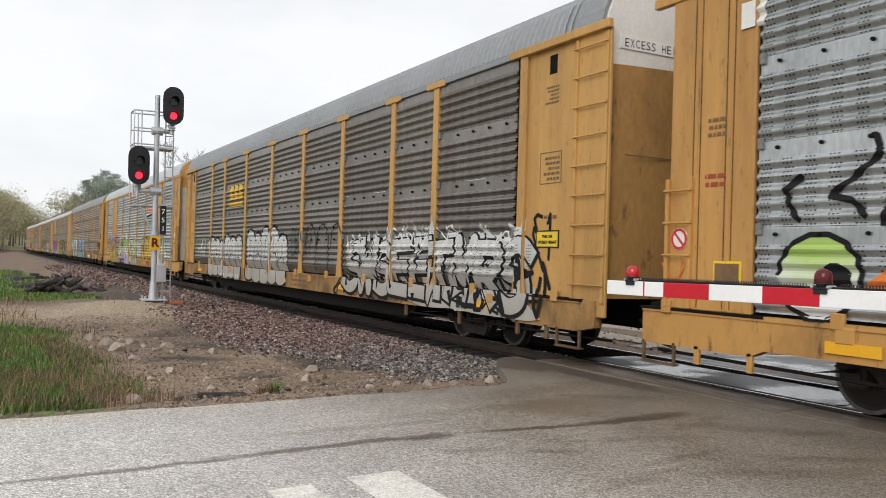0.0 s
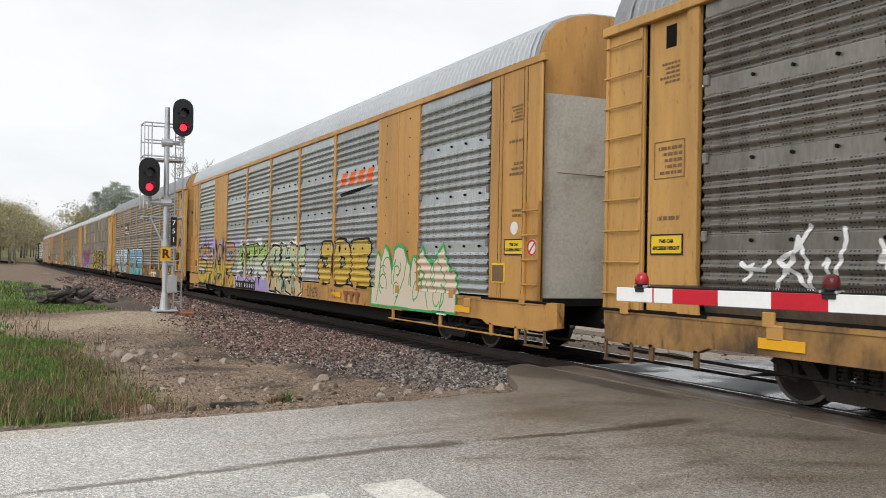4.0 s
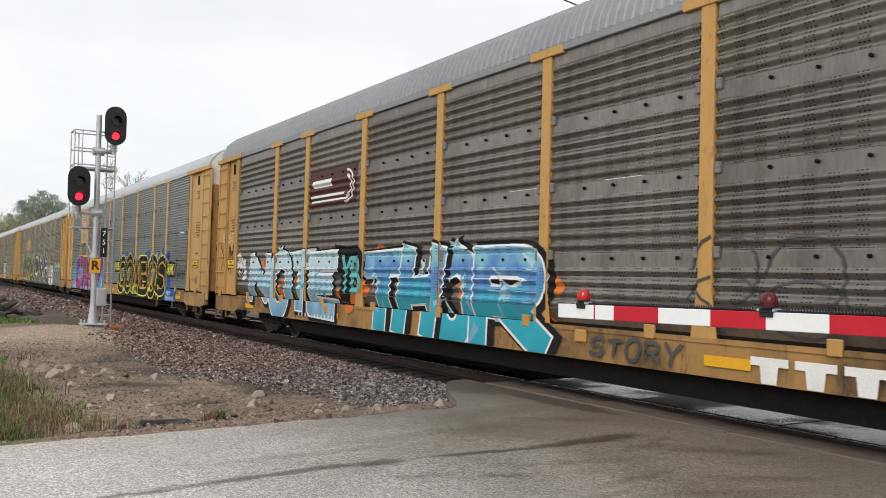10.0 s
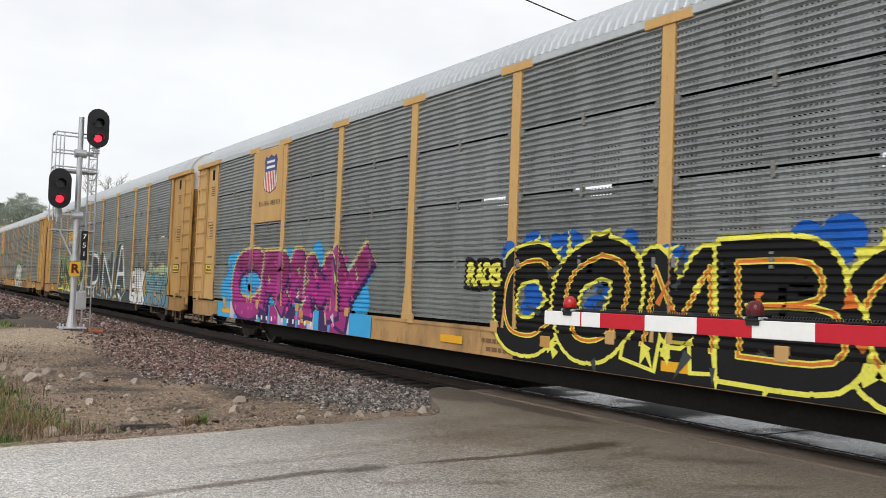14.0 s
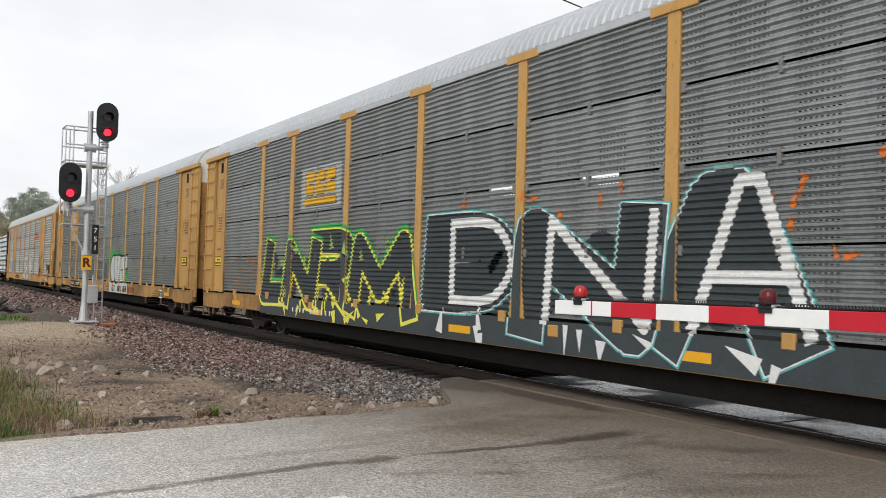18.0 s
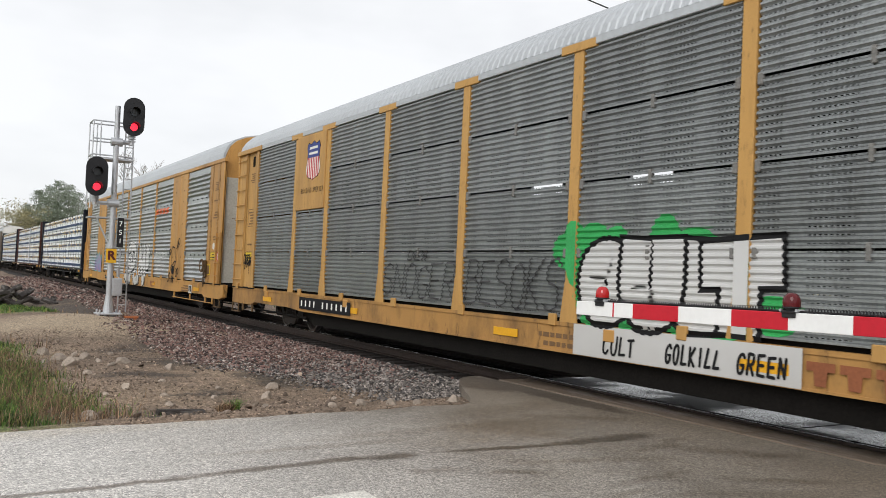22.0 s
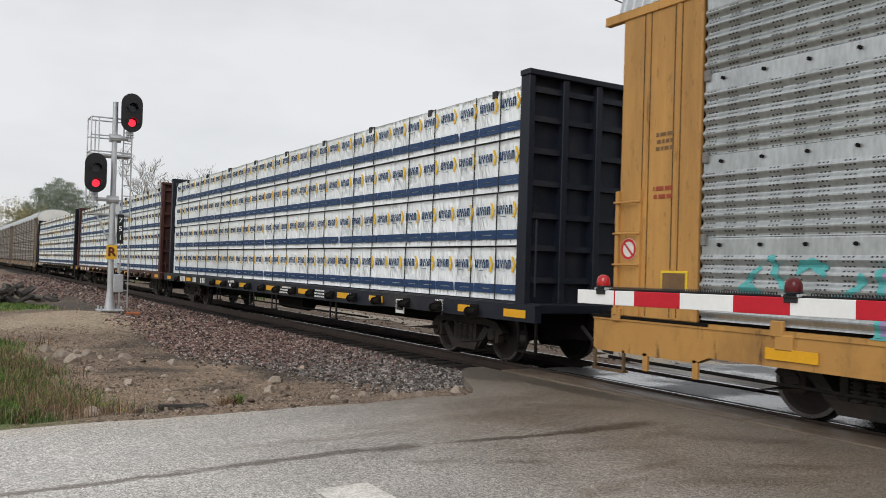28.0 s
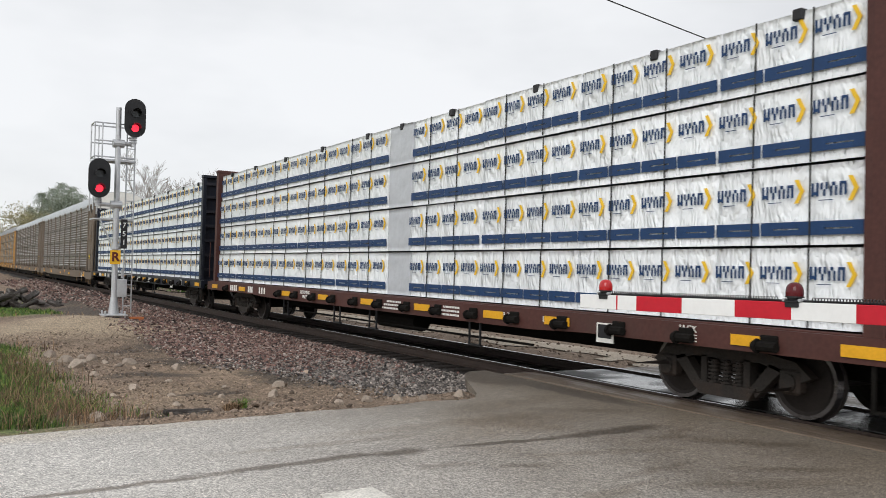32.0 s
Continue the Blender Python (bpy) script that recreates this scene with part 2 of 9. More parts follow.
def blot(m, spots, colour, ragged=0.3, grain=1.2, soft=(0.6, 1.15), amount=0.85, blend="MULTIPLY", square=False, rough=None):
    """Lays stains, soil or turf of their own outline over a material; spots: rows of x, y, half length, half width, turn."""
    n, l = m.node_tree.nodes, m.node_tree.links
    p = n["Principled BSDF"]
    src = p.inputs["Base Color"].links[0].from_socket
    tc, ns, of, sc, ad = n.new("ShaderNodeTexCoord"), n.new("ShaderNodeTexNoise"), n.new("ShaderNodeVectorMath"), n.new("ShaderNodeVectorMath"), n.new("ShaderNodeVectorMath")
    ns.inputs["Scale"].default_value, ns.inputs["Detail"].default_value, ns.inputs["Roughness"].default_value = grain, 7, 0.62
    of.operation, sc.operation, ad.operation = "SUBTRACT", "SCALE", "ADD"
    of.inputs[1].default_value = (0.5, 0.5, 0.5)
    sc.inputs["Scale"].default_value = ragged * 4
    l.new(tc.outputs["Object"], ns.inputs["Vector"])
    l.new(ns.outputs["Color"], of.inputs[0])
    l.new(of.outputs[0], sc.inputs[0])
    l.new(tc.outputs["Object"], ad.inputs[0])
    l.new(sc.outputs[0], ad.inputs[1])
    flat = n.new("ShaderNodeVectorMath")
    flat.operation = "MULTIPLY"
    flat.inputs[1].default_value = (1, 1, 0)
    l.new(ad.outputs[0], flat.inputs[0])
    total = None
    for x, y, hl, hw, turn in spots:
        mp, mr = n.new("ShaderNodeMapping"), n.new("ShaderNodeMapRange")
        mp.vector_type = "TEXTURE"
        mp.inputs["Location"].default_value, mp.inputs["Rotation"].default_value, mp.inputs["Scale"].default_value = (x, y, 0), (0, 0, radians(turn)), (hl, hw, 1)
        l.new(flat.outputs[0], mp.inputs["Vector"])
        if square:
            ab, sp, ln = n.new("ShaderNodeVectorMath"), n.new("ShaderNodeSeparateXYZ"), n.new("ShaderNodeMath")
            ab.operation, ln.operation = "ABSOLUTE", "MAXIMUM"
            l.new(mp.outputs[0], ab.inputs[0])
            l.new(ab.outputs[0], sp.inputs[0])
            l.new(sp.outputs[0], ln.inputs[0])
            l.new(sp.outputs[1], ln.inputs[1])
            d = ln.outputs[0]
        else:
            ln = n.new("ShaderNodeVectorMath")
            ln.operation = "LENGTH"
            l.new(mp.outputs[0], ln.inputs[0])
            d = ln.outputs["Value"]
        mr.inputs["From Min"].default_value, mr.inputs["From Max"].default_value = soft[1], soft[0]
        mr.inputs["To Max"].default_value = amount
        l.new(d, mr.inputs["Value"])
        if total is None:
            total = mr.outputs[0]
        else:
            mxm = n.new("ShaderNodeMath")
            mxm.operation = "MAXIMUM"
            l.new(total, mxm.inputs[0])
            l.new(mr.outputs[0], mxm.inputs[1])
            total = mxm.outputs[0]
    mx = n.new("ShaderNodeMix")
    mx.data_type, mx.blend_type = "RGBA", blend
    mx.inputs[7].default_value = (*colour, 1)
    l.new(total, mx.inputs[0])
    l.new(src, mx.inputs[6])
    l.new(mx.outputs[2], p.inputs["Base Color"])
    if rough is not None:
        old = p.inputs["Roughness"].links[0].from_socket
        rm = n.new("ShaderNodeMix")
        rm.inputs[3].default_value = rough
        l.new(total, rm.inputs[0])
        l.new(old, rm.inputs[2])
        l.new(rm.outputs[0], p.inputs["Roughness"])
    return m


damp_towards(ASPHALT, 0.8, 5.5, (0.385, 0.348, 0.306), 0.6, 0.5)
# brown grime near the rails, then the tar seams and damp stains
blot(ASPHALT, [(7.2, 7.5, 1.0, 2.4, 0), (5.2, 7.2, 1.6, 0.5, 12), (7.2, 3.0, 1.0, 3.0, 0)], (0.76, 0.70, 0.62), 0.5, 0.9, (0.2, 1.3), 0.7)
blot(ASPHALT, [(-3.4, 5.83, 3.6, 0.085, 5.2), (0.9, 6.22, 1.3, 0.06, 4.6), (2.5, 6.40, 1.15, 0.085, 5), (3.4, 6.42, 0.3, 0.12, 0), (4.6, 6.4, 0.9, 0.07, -3), (5.7, 6.40, 0.95, 0.13, 1), (6.15, 6.45, 0.45, 0.16, 6)],
     (0.33, 0.29, 0.25), 0.05, 4.5, (0.55, 1.10), 0.88, rough=0.42)
blot(ASPHALT, [
               (6.55, 5.6, 0.55, 0.22, -38), (6.9, 5.25, 0.4, 0.16, -20), (3.5, 5.85, 0.3, 0.10, -15), (4.1, 5.55, 0.35, 0.09, -20), (6.1, 4.5, 0.6, 0.12, -25), (5.1, 5.0, 0.5, 0.08, 10)],
     (0.45, 0.40, 0.35), 0.09, 5.0, (0.3, 1.2), 0.6, rough=0.45)
blot(ASPHALT, [(7.05, 10.5, 0.62, 0.95, 0), (7.3, 8.9, 0.26, 1.5, 0)], (0.46, 0.44, 0.43), 0.10, 2.2, (0.75, 1.08), 0.85)
blot(ASPHALT, [(5.6, 8.2, 1.7, 0.32, 16), (4.3, 7.4, 1.6, 0.22, 6), (6.4, 7.6, 0.8, 0.16, -30), (5.0, 5.7, 0.9, 0.12, -12), (6.2, 6.0, 0.7, 0.10, 20), (3.0, 7.0, 1.2, 0.10, 3), (5.4, 4.3, 1.1, 0.14, -20), (4.2, 4.6, 0.8, 0.10, 12)],
     (0.60, 0.55, 0.49), 0.10, 4.0, (0.5, 1.15), 0.5)
# dusty shoulder along the far edge
blot(ASPHALT, [(-4.0, 8.05, 7.0, 0.35, 3.7)], (0.42, 0.36, 0.28), 0.15, 1.5, (0.3, 1.2), 0.7, "MIX")
grained(ASPHALT, 62, 0.70, 1.30, 0.002)
grained(ASPHALT, 130, 0.42, 1.56, 0.0012)
WET = mat("wet_crossing_asphalt", (0.06, 0.06, 0.06), 0.45, 0.4, 1.2, 60, 0.12, wet=0.06, spec=0.5)
PANEL = mat("crossing_timber", (0.15, 0.115, 0.086), 0.55, 0.3, 1.5, 50, 0.3, stretch=(6, 1, 1), wet=0.3)
PAINT_W = mat("road_paint", (0.74, 0.71, 0.65), 0.8, 0.12, 4, 60, 0.4, dark=(0.34, 0.32, 0.29), dark_amount=0.7)
grained(PAINT_W, 80, 0.72, 1.15, 0.0012)
DIRT = mat("dirt", (0.225, 0.164, 0.118), 0.95, 0.38, 0.9, 16, 1.0, dark=(0.065, 0.05, 0.04), dark_amount=0.7)
SAND = mat("sand", (0.40, 0.34, 0.27), 0.95, 0.2, 1.2, 30, 0.6)
GRASSGROUND = mat("grass_ground", (0.14, 0.22, 0.055), 0.95, 0.4, 0.8, 20, 0.8)
# Track bed colours sunk towards black for shade under the train and between stones.
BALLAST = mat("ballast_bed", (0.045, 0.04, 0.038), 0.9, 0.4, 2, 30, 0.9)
OILY_SHADED = mat("oily_ballast", (0.022, 0.02, 0.019), 0.6, 0.4, 6, 30, 0.4)
STONE = mat("ballast_stone", (0.205, 0.187, 0.175), 0.8, 0.45, 9, 60, 0.4)
ROCK = mat("rock", (0.33, 0.275, 0.225), 0.85, 0.25, 5, 40, 0.4, rand=0.25)
GRASS = mat("grass", (0.105, 0.190, 0.050), 0.8, 0.45, 1.0, 9, 0)
DRYGRASS = mat("dry_grass", (0.27, 0.185, 0.115), 0.85, 0.45, 1.5, 9, 0)
RAIL_M = mat("rail_steel", (0.055, 0.04, 0.034), 0.6, 0.3, 4, 60, 0.3, metal=0.3)
RAILTOP = mat("rail_head", (0.42, 0.42, 0.43), 0.25, 0.1, 3, 60, 0.05, metal=1.0)
# Creosote tone, deepened further for the shade of the train.
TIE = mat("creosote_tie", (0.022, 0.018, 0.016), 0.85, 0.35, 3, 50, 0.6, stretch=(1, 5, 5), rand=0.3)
OLDTIE = mat("old_tie", (0.05, 0.042, 0.038), 0.9, 0.5, 2, 40, 0.6, dark=(0.45, 0.43, 0.41), dark_amount=0.6, stretch=(1, 4, 4), rand=0.4)
GALV = mat("galvanised_steel", (0.50, 0.51, 0.53), 0.45, 0.15, 3, 30, 0.1, metal=0.6)
BLACK = mat("black_paint", (0.018, 0.018, 0.02), 0.45, 0.2, 3, 40, 0.1)
BARK = mat("bark", (0.16, 0.14, 0.12), 0.9, 0.3, 2, 20, 0.6)
TWIG = mat("bare_twigs", (0.24, 0.205, 0.185), 0.9, 0.3, 2, 20, 0)
# Needle green lightened towards grey: the haze of distance is in the colour.
NEEDLE = mat("hazy_conifer_needles", (0.20, 0.235, 0.17), 0.85, 0.45, 0.5, 4, 0)
BUDS = mat("spring_buds", (0.33, 0.30, 0.17), 0.85, 0.4, 0.12, 2, 0)

# soil, sand round the signal, dark earth beside it, and turf, each with a ragged border
blot(DIRT, [(2.6, 11.8, 1.6, 1.5, 0), (4.4, 13.5, 1.0, 2.0, 0), (1.8, 17.5, 0.8, 1.4, 0)], (0.29, 0.215, 0.148), 0.6, 0.8, (0.2, 1.2), 0.8, "MIX")
blot(DIRT, [(3.3, 23.6, 2.3, 4.2, 0), (0.9, 23.6, 1.9, 2.6, 0), (4.4, 21.5, 1.0, 2.2, 0)], (0.36, 0.285, 0.20), 0.4, 0.7, (0.55, 1.1), 0.95, "MIX")
blot(DIRT, [(4.3, 18.4, 0.9, 1.7, 0), (3.4, 17.6, 1.1, 0.6, 0), (1.4, 10.2, 0.5, 0.6, 0), (3.7, 15.6, 0.8, 1.0, 20), (2.9, 13.9, 0.9, 0.35, -10), (4.7, 13.2, 0.5, 1.3, 0), (2.3, 9.6, 0.8, 0.25, 5), (3.4, 11.9, 0.6, 0.25, 10)], (0.055, 0.045, 0.036), 0.40, 1.6, (0.4, 1.25), 0.85, "MIX")
blot(DIRT, [(4.2, 34.0, 2.2, 6.5, 0), (5.0, 48.0, 2.2, 12, 0)], (0.075, 0.062, 0.052), 0.5, 0.6, (0.6, 1.2), 0.9, "MIX")
blot(DIRT, [(-20, 14.0, 21.2, 5.1, 0), (-20, 23.5, 20.0, 5.0, 0), (-20, 52, 23.4, 23.0, 0)], (0.13, 0.165, 0.055), 0.32, 0.9, (0.97, 1.01), 0.92, "MIX", True)
grained(DIRT, 70, 0.45, 1.45, 0.008)
grained(DIRT, 19, 0.70, 1.25, 0.02)
grained(SAND, 30, 0.75, 1.25, 0.008)
grained(BALLAST, 16, 0.4, 1.7, 0.03)


# ---- letter shapes, made while the scene is still empty ----
def text_mesh(body, size, material, depth=0.004, offset=0.0):
    cu = bpy.data.curves.new("text", "FONT")
    cu.body, cu.size, cu.extrude, cu.offset = body, size, depth, offset
    cu.align_x, cu.align_y = "CENTER", "CENTER"
    cu.resolution_u = 3
    ob = bpy.data.objects.new("text", cu)
    scene.collection.objects.link(ob)
    me = bpy.data.meshes.new_from_object(ob.evaluated_get(bpy.context.evaluated_depsgraph_get()))
    bpy.data.objects.remove(ob)
    bpy.data.curves.remove(cu)
    me.materials.clear()
    me.materials.append(material)
    return me


GLYPHS, GLYPH_BOX = {}, {}


def glyph(ch, offset):
    """Flat triangles of one letter, laid into a box one unit wide and high."""
    key = (ch, round(offset, 3))
    if key not in GLYPHS:
        me = text_mesh(ch, 1.0, None, 0.0, offset)
        me.calc_loop_triangles()
        v = [(p.co.x, p.co.y) for p in me.vertices]
        if ch not in GLYPH_BOX:
            base = text_mesh(ch, 1.0, None, 0.0, 0.0)
            bx, by = [p.co.x for p in base.vertices], [p.co.y for p in base.vertices]
            GLYPH_BOX[ch] = (min(bx), min(by), max(bx) - min(bx), max(by) - min(by))
            bpy.data.meshes.remove(base)
        x0, y0, w, h = GLYPH_BOX[ch]
        GLYPHS[key] = [[((v[i][0] - x0) / w, (v[i][1] - y0) / h) for i in t.vertices] for t in me.loop_triangles]
        bpy.data.meshes.remove(me)
    return GLYPHS[key]


for fat_, chars_ in (
    (-0.033, "BCMOS"),
    (-0.03, "ACMRY"),
    (-0.025, "ACEGKNOPRUWX"),
    (-0.022, "ORSU"),
    (-0.02, "BCMOSTU"),
    (-0.012, "ABCDEGILMNRU"),
    (-0.01, "AHPY"),
    (0.0, "ABCEGHINRSTWX1489L-"),
    (0.02, "BY"),
    (0.025, "ANRSTW"),
    (0.035, "2MPSU"),
    (0.05, "ACDEHKMNORSTWY"),
    (0.06, "DEJ"),
    (0.065, "2M"),
    (0.066, "ADN"),
    (0.07, "ANT"),
    (0.074, "ORSU"),
    (0.075, "ADLNRSTW"),
    (0.078, "MPSU"),
    (0.08, "EHNORT"),
    (0.085, "2BCDEJMOS"),
    (0.088, "ORSU"),
    (0.095, "MPSU"),
    (0.1, "ORSU"),
    (0.105, "ABCMORSY"),
    (0.11, "LST"),
    (0.115, "HORT"),
    (0.12, "ENOT"),
    (0.125, "ACMRY"),
    (0.2, "ABDKRSWY"),
):
    for ch_ in chars_:
        glyph(ch_, fat_)
SIGN_TEXT = {ch_: text_mesh(ch_, 0.34 if ch_ == "R" else 0.20, None, 0.004, 0.012 if ch_ == "R" else 0.0) for ch_ in "751R"}
PLATE_TEXT = {w_: text_mesh(w_, 0.062, None, 0.001, 0.003) for w_ in ("THIS CAR", "EXCEEDS HEIGHT")}
SILL_TEXT = {w_: text_mesh(w_, 0.12, None, 0.003) for w_ in ("JACK", "HERE", "L 75-0", "IL 73-5", "RETAINING", "VALVE")}


# ---- building helpers ----
RAIL_Z = -1.535      # rail head
XC = 9.02            # middle of the track
MESHES = {}


def bm_box(bm, x0, x1, y0, y1, z0, z1, bevel=0.0):
    r = bmesh.ops.create_cube(bm, size=1, matrix=Matrix.Translation(((x0 + x1) / 2, (y0 + y1) / 2, (z0 + z1) / 2)) @ Matrix.Diagonal((x1 - x0, y1 - y0, z1 - z0, 1)))
    if bevel:
        edges = list({e for v in r["verts"] for e in v.link_edges})
        bmesh.ops.bevel(bm, geom=edges, offset=bevel, segments=1, affect="EDGES")
    return bm


def box(x0, x1, y0, y1, z0, z1, bevel=0.0):
    return bm_box(bmesh.new(), x0, x1, y0, y1, z0, z1, bevel)


def bm_rod(bm, a, b, r, r2=None, sides=8):
    a, b = Vector(a), Vector(b)
    d = b - a
    m = Matrix.Translation((a + b) / 2) @ d.to_track_quat("Z", "Y").to_matrix().to_4x4()
    bmesh.ops.create_cone(bm, cap_ends=True, segments=sides, radius1=r, radius2=r if r2 is None else r2, depth=d.length, matrix=m)
    return bm


def rod(a, b, r, r2=None, sides=8):
    return bm_rod(bmesh.new(), a, b, r, r2, sides)


def bm_prism(bm, pts, axis, lo, hi):
    """A prism over a plane outline; the outline's two numbers fill the axes other than axis."""
    def put(p, v):
        q = list(p)
        q.insert(axis, v)
        return bm.verts.new(q)
    a, b = [put(p, lo) for p in pts], [put(p, hi) for p in pts]
    n = len(pts)
    fs = [bm.faces.new(a), bm.faces.new(b[::-1])]
    for i in range(n):
        fs.append(bm.faces.new((a[i], b[i], b[(i + 1) % n], a[(i + 1) % n])))
    bmesh.ops.recalc_face_normals(bm, faces=fs)
    return bm


def prism(pts, axis, lo, hi):
    return bm_prism(bmesh.new(), pts, axis, lo, hi)


def mesh_of(name, bm, material, smooth=False):
    me = bpy.data.meshes.new(name)
    bm.to_mesh(me)
    bm.free()
    for m in (material if isinstance(material, (list, tuple)) else [material]):
        me.materials.append(m)
    if smooth:
        me.polygons.foreach_set("use_smooth", [True] * len(me.polygons))
    return me


def part(name, bm, material, parent=None, label="", at=None, smooth=False):
    """Links a bmesh, or a ready mesh, as one object."""
    me = bm if isinstance(bm, bpy.types.Mesh) else mesh_of(name, bm, material, smooth)
    ob = new(name, me)
    ob.parent = parent
    if at is not None:
        ob.matrix_basis = at
    if label:
        ob["label"] = label
    return ob


def cached(key, make, material, smooth=False):
    if key not in MESHES:
        MESHES[key] = mesh_of(str(key[0]), make(), material, smooth)
    return MESHES[key]


def sheet(name, xs, ys, height, material):
    """A sheet over a grid of places, with its heights from a function."""
    nx, ny = len(xs), len(ys)
    vs = [(x, y, height(x, y)) for y in ys for x in xs]
    fs = [(j * nx + i, j * nx + i + 1, (j + 1) * nx + i + 1, (j + 1) * nx + i) for j in range(ny - 1) for i in range(nx - 1)]
    me = bpy.data.meshes.new(name)
    me.from_pydata(vs, [], fs)
    me.polygons.foreach_set("use_smooth", [True] * len(fs))
    me.materials.append(material)
    return new(name, me)


def smooth01(a, b, v):
    k = min(1, max(0, (v - a) / (b - a)))
    return k * k * (3 - 2 * k)


def wob(x, y, s):
    return noise.noise(Vector((x * s, y * s, 3.7)))


ROAD_Z = -1.57


def road_edge(x):
    """The road's far edge, which flares out towards the rails."""
    return 8.42 + 0.065 * x + 2.3 * smooth01(5.6, 7.3, x) + 0.10 * wob(x, 0, 1.3) + 0.05 * wob(x, 5, 4)


def bed(x):
    """The ballast's section across the track."""
    d = abs(x - XC)
    return -1.75 - 0.22 * smooth01(1.6, 3.0, d) - 0.10 * smooth01(3.0, 4.8, d)


def land(x, y):
    z = -1.80
    z += 0.20 * smooth01(11.0, 8.5, y) * smooth01(8.0, 7.0, x)
    z += 0.30 * math.exp(-((x - 3.7) / 1.9) ** 2 - ((y - 24.0) / 4.6) ** 2) 
    z -= 0.35 * smooth01(30, 42, y) * smooth01(6, 3, x)
    z += 0.10 * smooth01(1.6, 0.2, x) * smooth01(9, 11, y)
    z += 0.05 * wob(x, y, 0.8) + 0.025 * wob(x, y, 3.1)
    if x > 3.5:
        z = max(z, bed(x) - 0.06) if x < XC + 5 else -1.95 + 0.30 * smooth01(14, 18, x) + 0.03 * wob(x, y, 0.5)
    k = smooth01(8.9, 8.3, y - 0.065 * x - 0.1)
    z = z * (1 - k) + (ROAD_Z - 0.06) * k if x < 7.6 or y < 9 else z
    if y < 11.5 and x >= 7.6:
        z = min(z, ROAD_Z - 0.08)
    return z


def spaced(a, b, fine_a, fine_b, fine, coarse):
    out, v = [], a
    while v < b:
        out.append(v)
        v += fine if fine_a <= v < fine_b else coarse
    return out + [b]


# ---- ground ----
gx = [-1500, -700, -300, -150, -80, -50] + spaced(-30, 40, -3, 13, 0.3, 2.5) + [60, 90, 150, 300, 700, 1500]
gy = [-1500, -700, -300, -150, -80, -40] + spaced(-20, 120, 7, 45, 0.3, 4) + [160, 220, 300, 500, 900, 1800]
ground = sheet("ground", gx, gy, land, DIRT)
tagged(ground, "bare brown dirt with gravel beside the railway", "ground", kind="structure")


def grid_piece(name, outline, z, material, label, category, thick=0.05):
    bm = bmesh.new()
    bm_prism(bm, outline, 2, z - thick, z)
    ob = new(name, mesh_of(name, bm, material))
    return tagged(ob, label, category, kind="structure")


near_edge = [(x, road_edge(x)) for x in np.arange(-40, 7.56, 0.2)]
road = grid_piece("road", [(-40.0, -3.0), (7.55, -3.0), (7.55, road_edge(7.5))] + near_edge[::-1], ROAD_Z, ASPHALT,
                  "grey worn asphalt road with dark damp stains, leading to the crossing", "road", 0.12)
road_far = grid_piece("road_beyond", [(10.75, -3.0), (60, -3.0), (60, 8.8), (16, 9.0), (10.75, 10.9)], ROAD_Z - 0.01, WET,
                      "wet dark asphalt road on the far side of the track", "road", 0.12)
# timber strips and wet fill of the level crossing
for nm, xa, xb, mt, lab in (("crossing_panel", 7.56, 8.16, PANEL, "brown damp timber panel along the outer side of the rail"),
                            ("crossing_fill", 8.48, 9.56, WET, "wet black crossing surface between the rails"),
                            ("crossing_panel", 9.90, 10.74, PANEL, "brown damp timber panel along the outer side of the rail")):
    for k in range(6):
        y0 = 10.75 - 2.3 * (k + 1)
        ob = part(nm, box(xa, xb, y0 + 0.006, y0 + 2.294, ROAD_Z - 0.16, ROAD_Z + 0.012 + 0.004 * (k % 2), 0.01), mt)
        tagged(ob, lab, "crossing panel", group="crossing panels", kind="structure")

# stop line in two bars
for x0, x1, y0, y1 in ((2.22, 2.66, 1.5, 5.47), (1.62, 1.95, 1.5, 5.36)):
    bm = bmesh.new()
    bm_prism(bm, [(x0, y0), (x1, y0), (x1, y1), (x0 + 0.02, y1 - 0.03)], 2, ROAD_Z, ROAD_Z + 0.005)
    tagged(part("stop_line", bm, PAINT_W), "worn white painted stop line on the asphalt", "road marking", group="stop lines", kind="structure")

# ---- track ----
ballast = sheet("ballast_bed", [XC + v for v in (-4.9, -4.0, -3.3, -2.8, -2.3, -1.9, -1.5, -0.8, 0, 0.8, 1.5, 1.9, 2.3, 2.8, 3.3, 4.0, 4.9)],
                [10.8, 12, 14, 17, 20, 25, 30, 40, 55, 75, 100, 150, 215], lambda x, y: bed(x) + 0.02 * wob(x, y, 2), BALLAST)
tagged(ballast, "grey and reddish crushed stone bed of the track", "ballast", kind="structure")
ballast_near = sheet("ballast_bed_behind", [XC + v for v in (-4.0, -2.8, -1.6, 0, 1.6, 2.8, 4.0)], [-120, -60, -20, -3.0], lambda x, y: bed(x), BALLAST)
tagged(ballast_near, "grey crushed stone bed of the track", "ballast", kind="structure")


RAIL_PTS = ((-0.075, -0.18), (0.075, -0.18), (0.075, -0.165), (0.012, -0.145), (0.012, -0.045), (0.036, -0.035), (0.036, -0.004), (0.026, 0.0),
            (-0.026, 0.0), (-0.036, -0.004), (-0.036, -0.035), (-0.012, -0.045), (-0.012, -0.145), (-0.075, -0.165))
CURVE_Y, CURVE_R = 215.0, 450.0


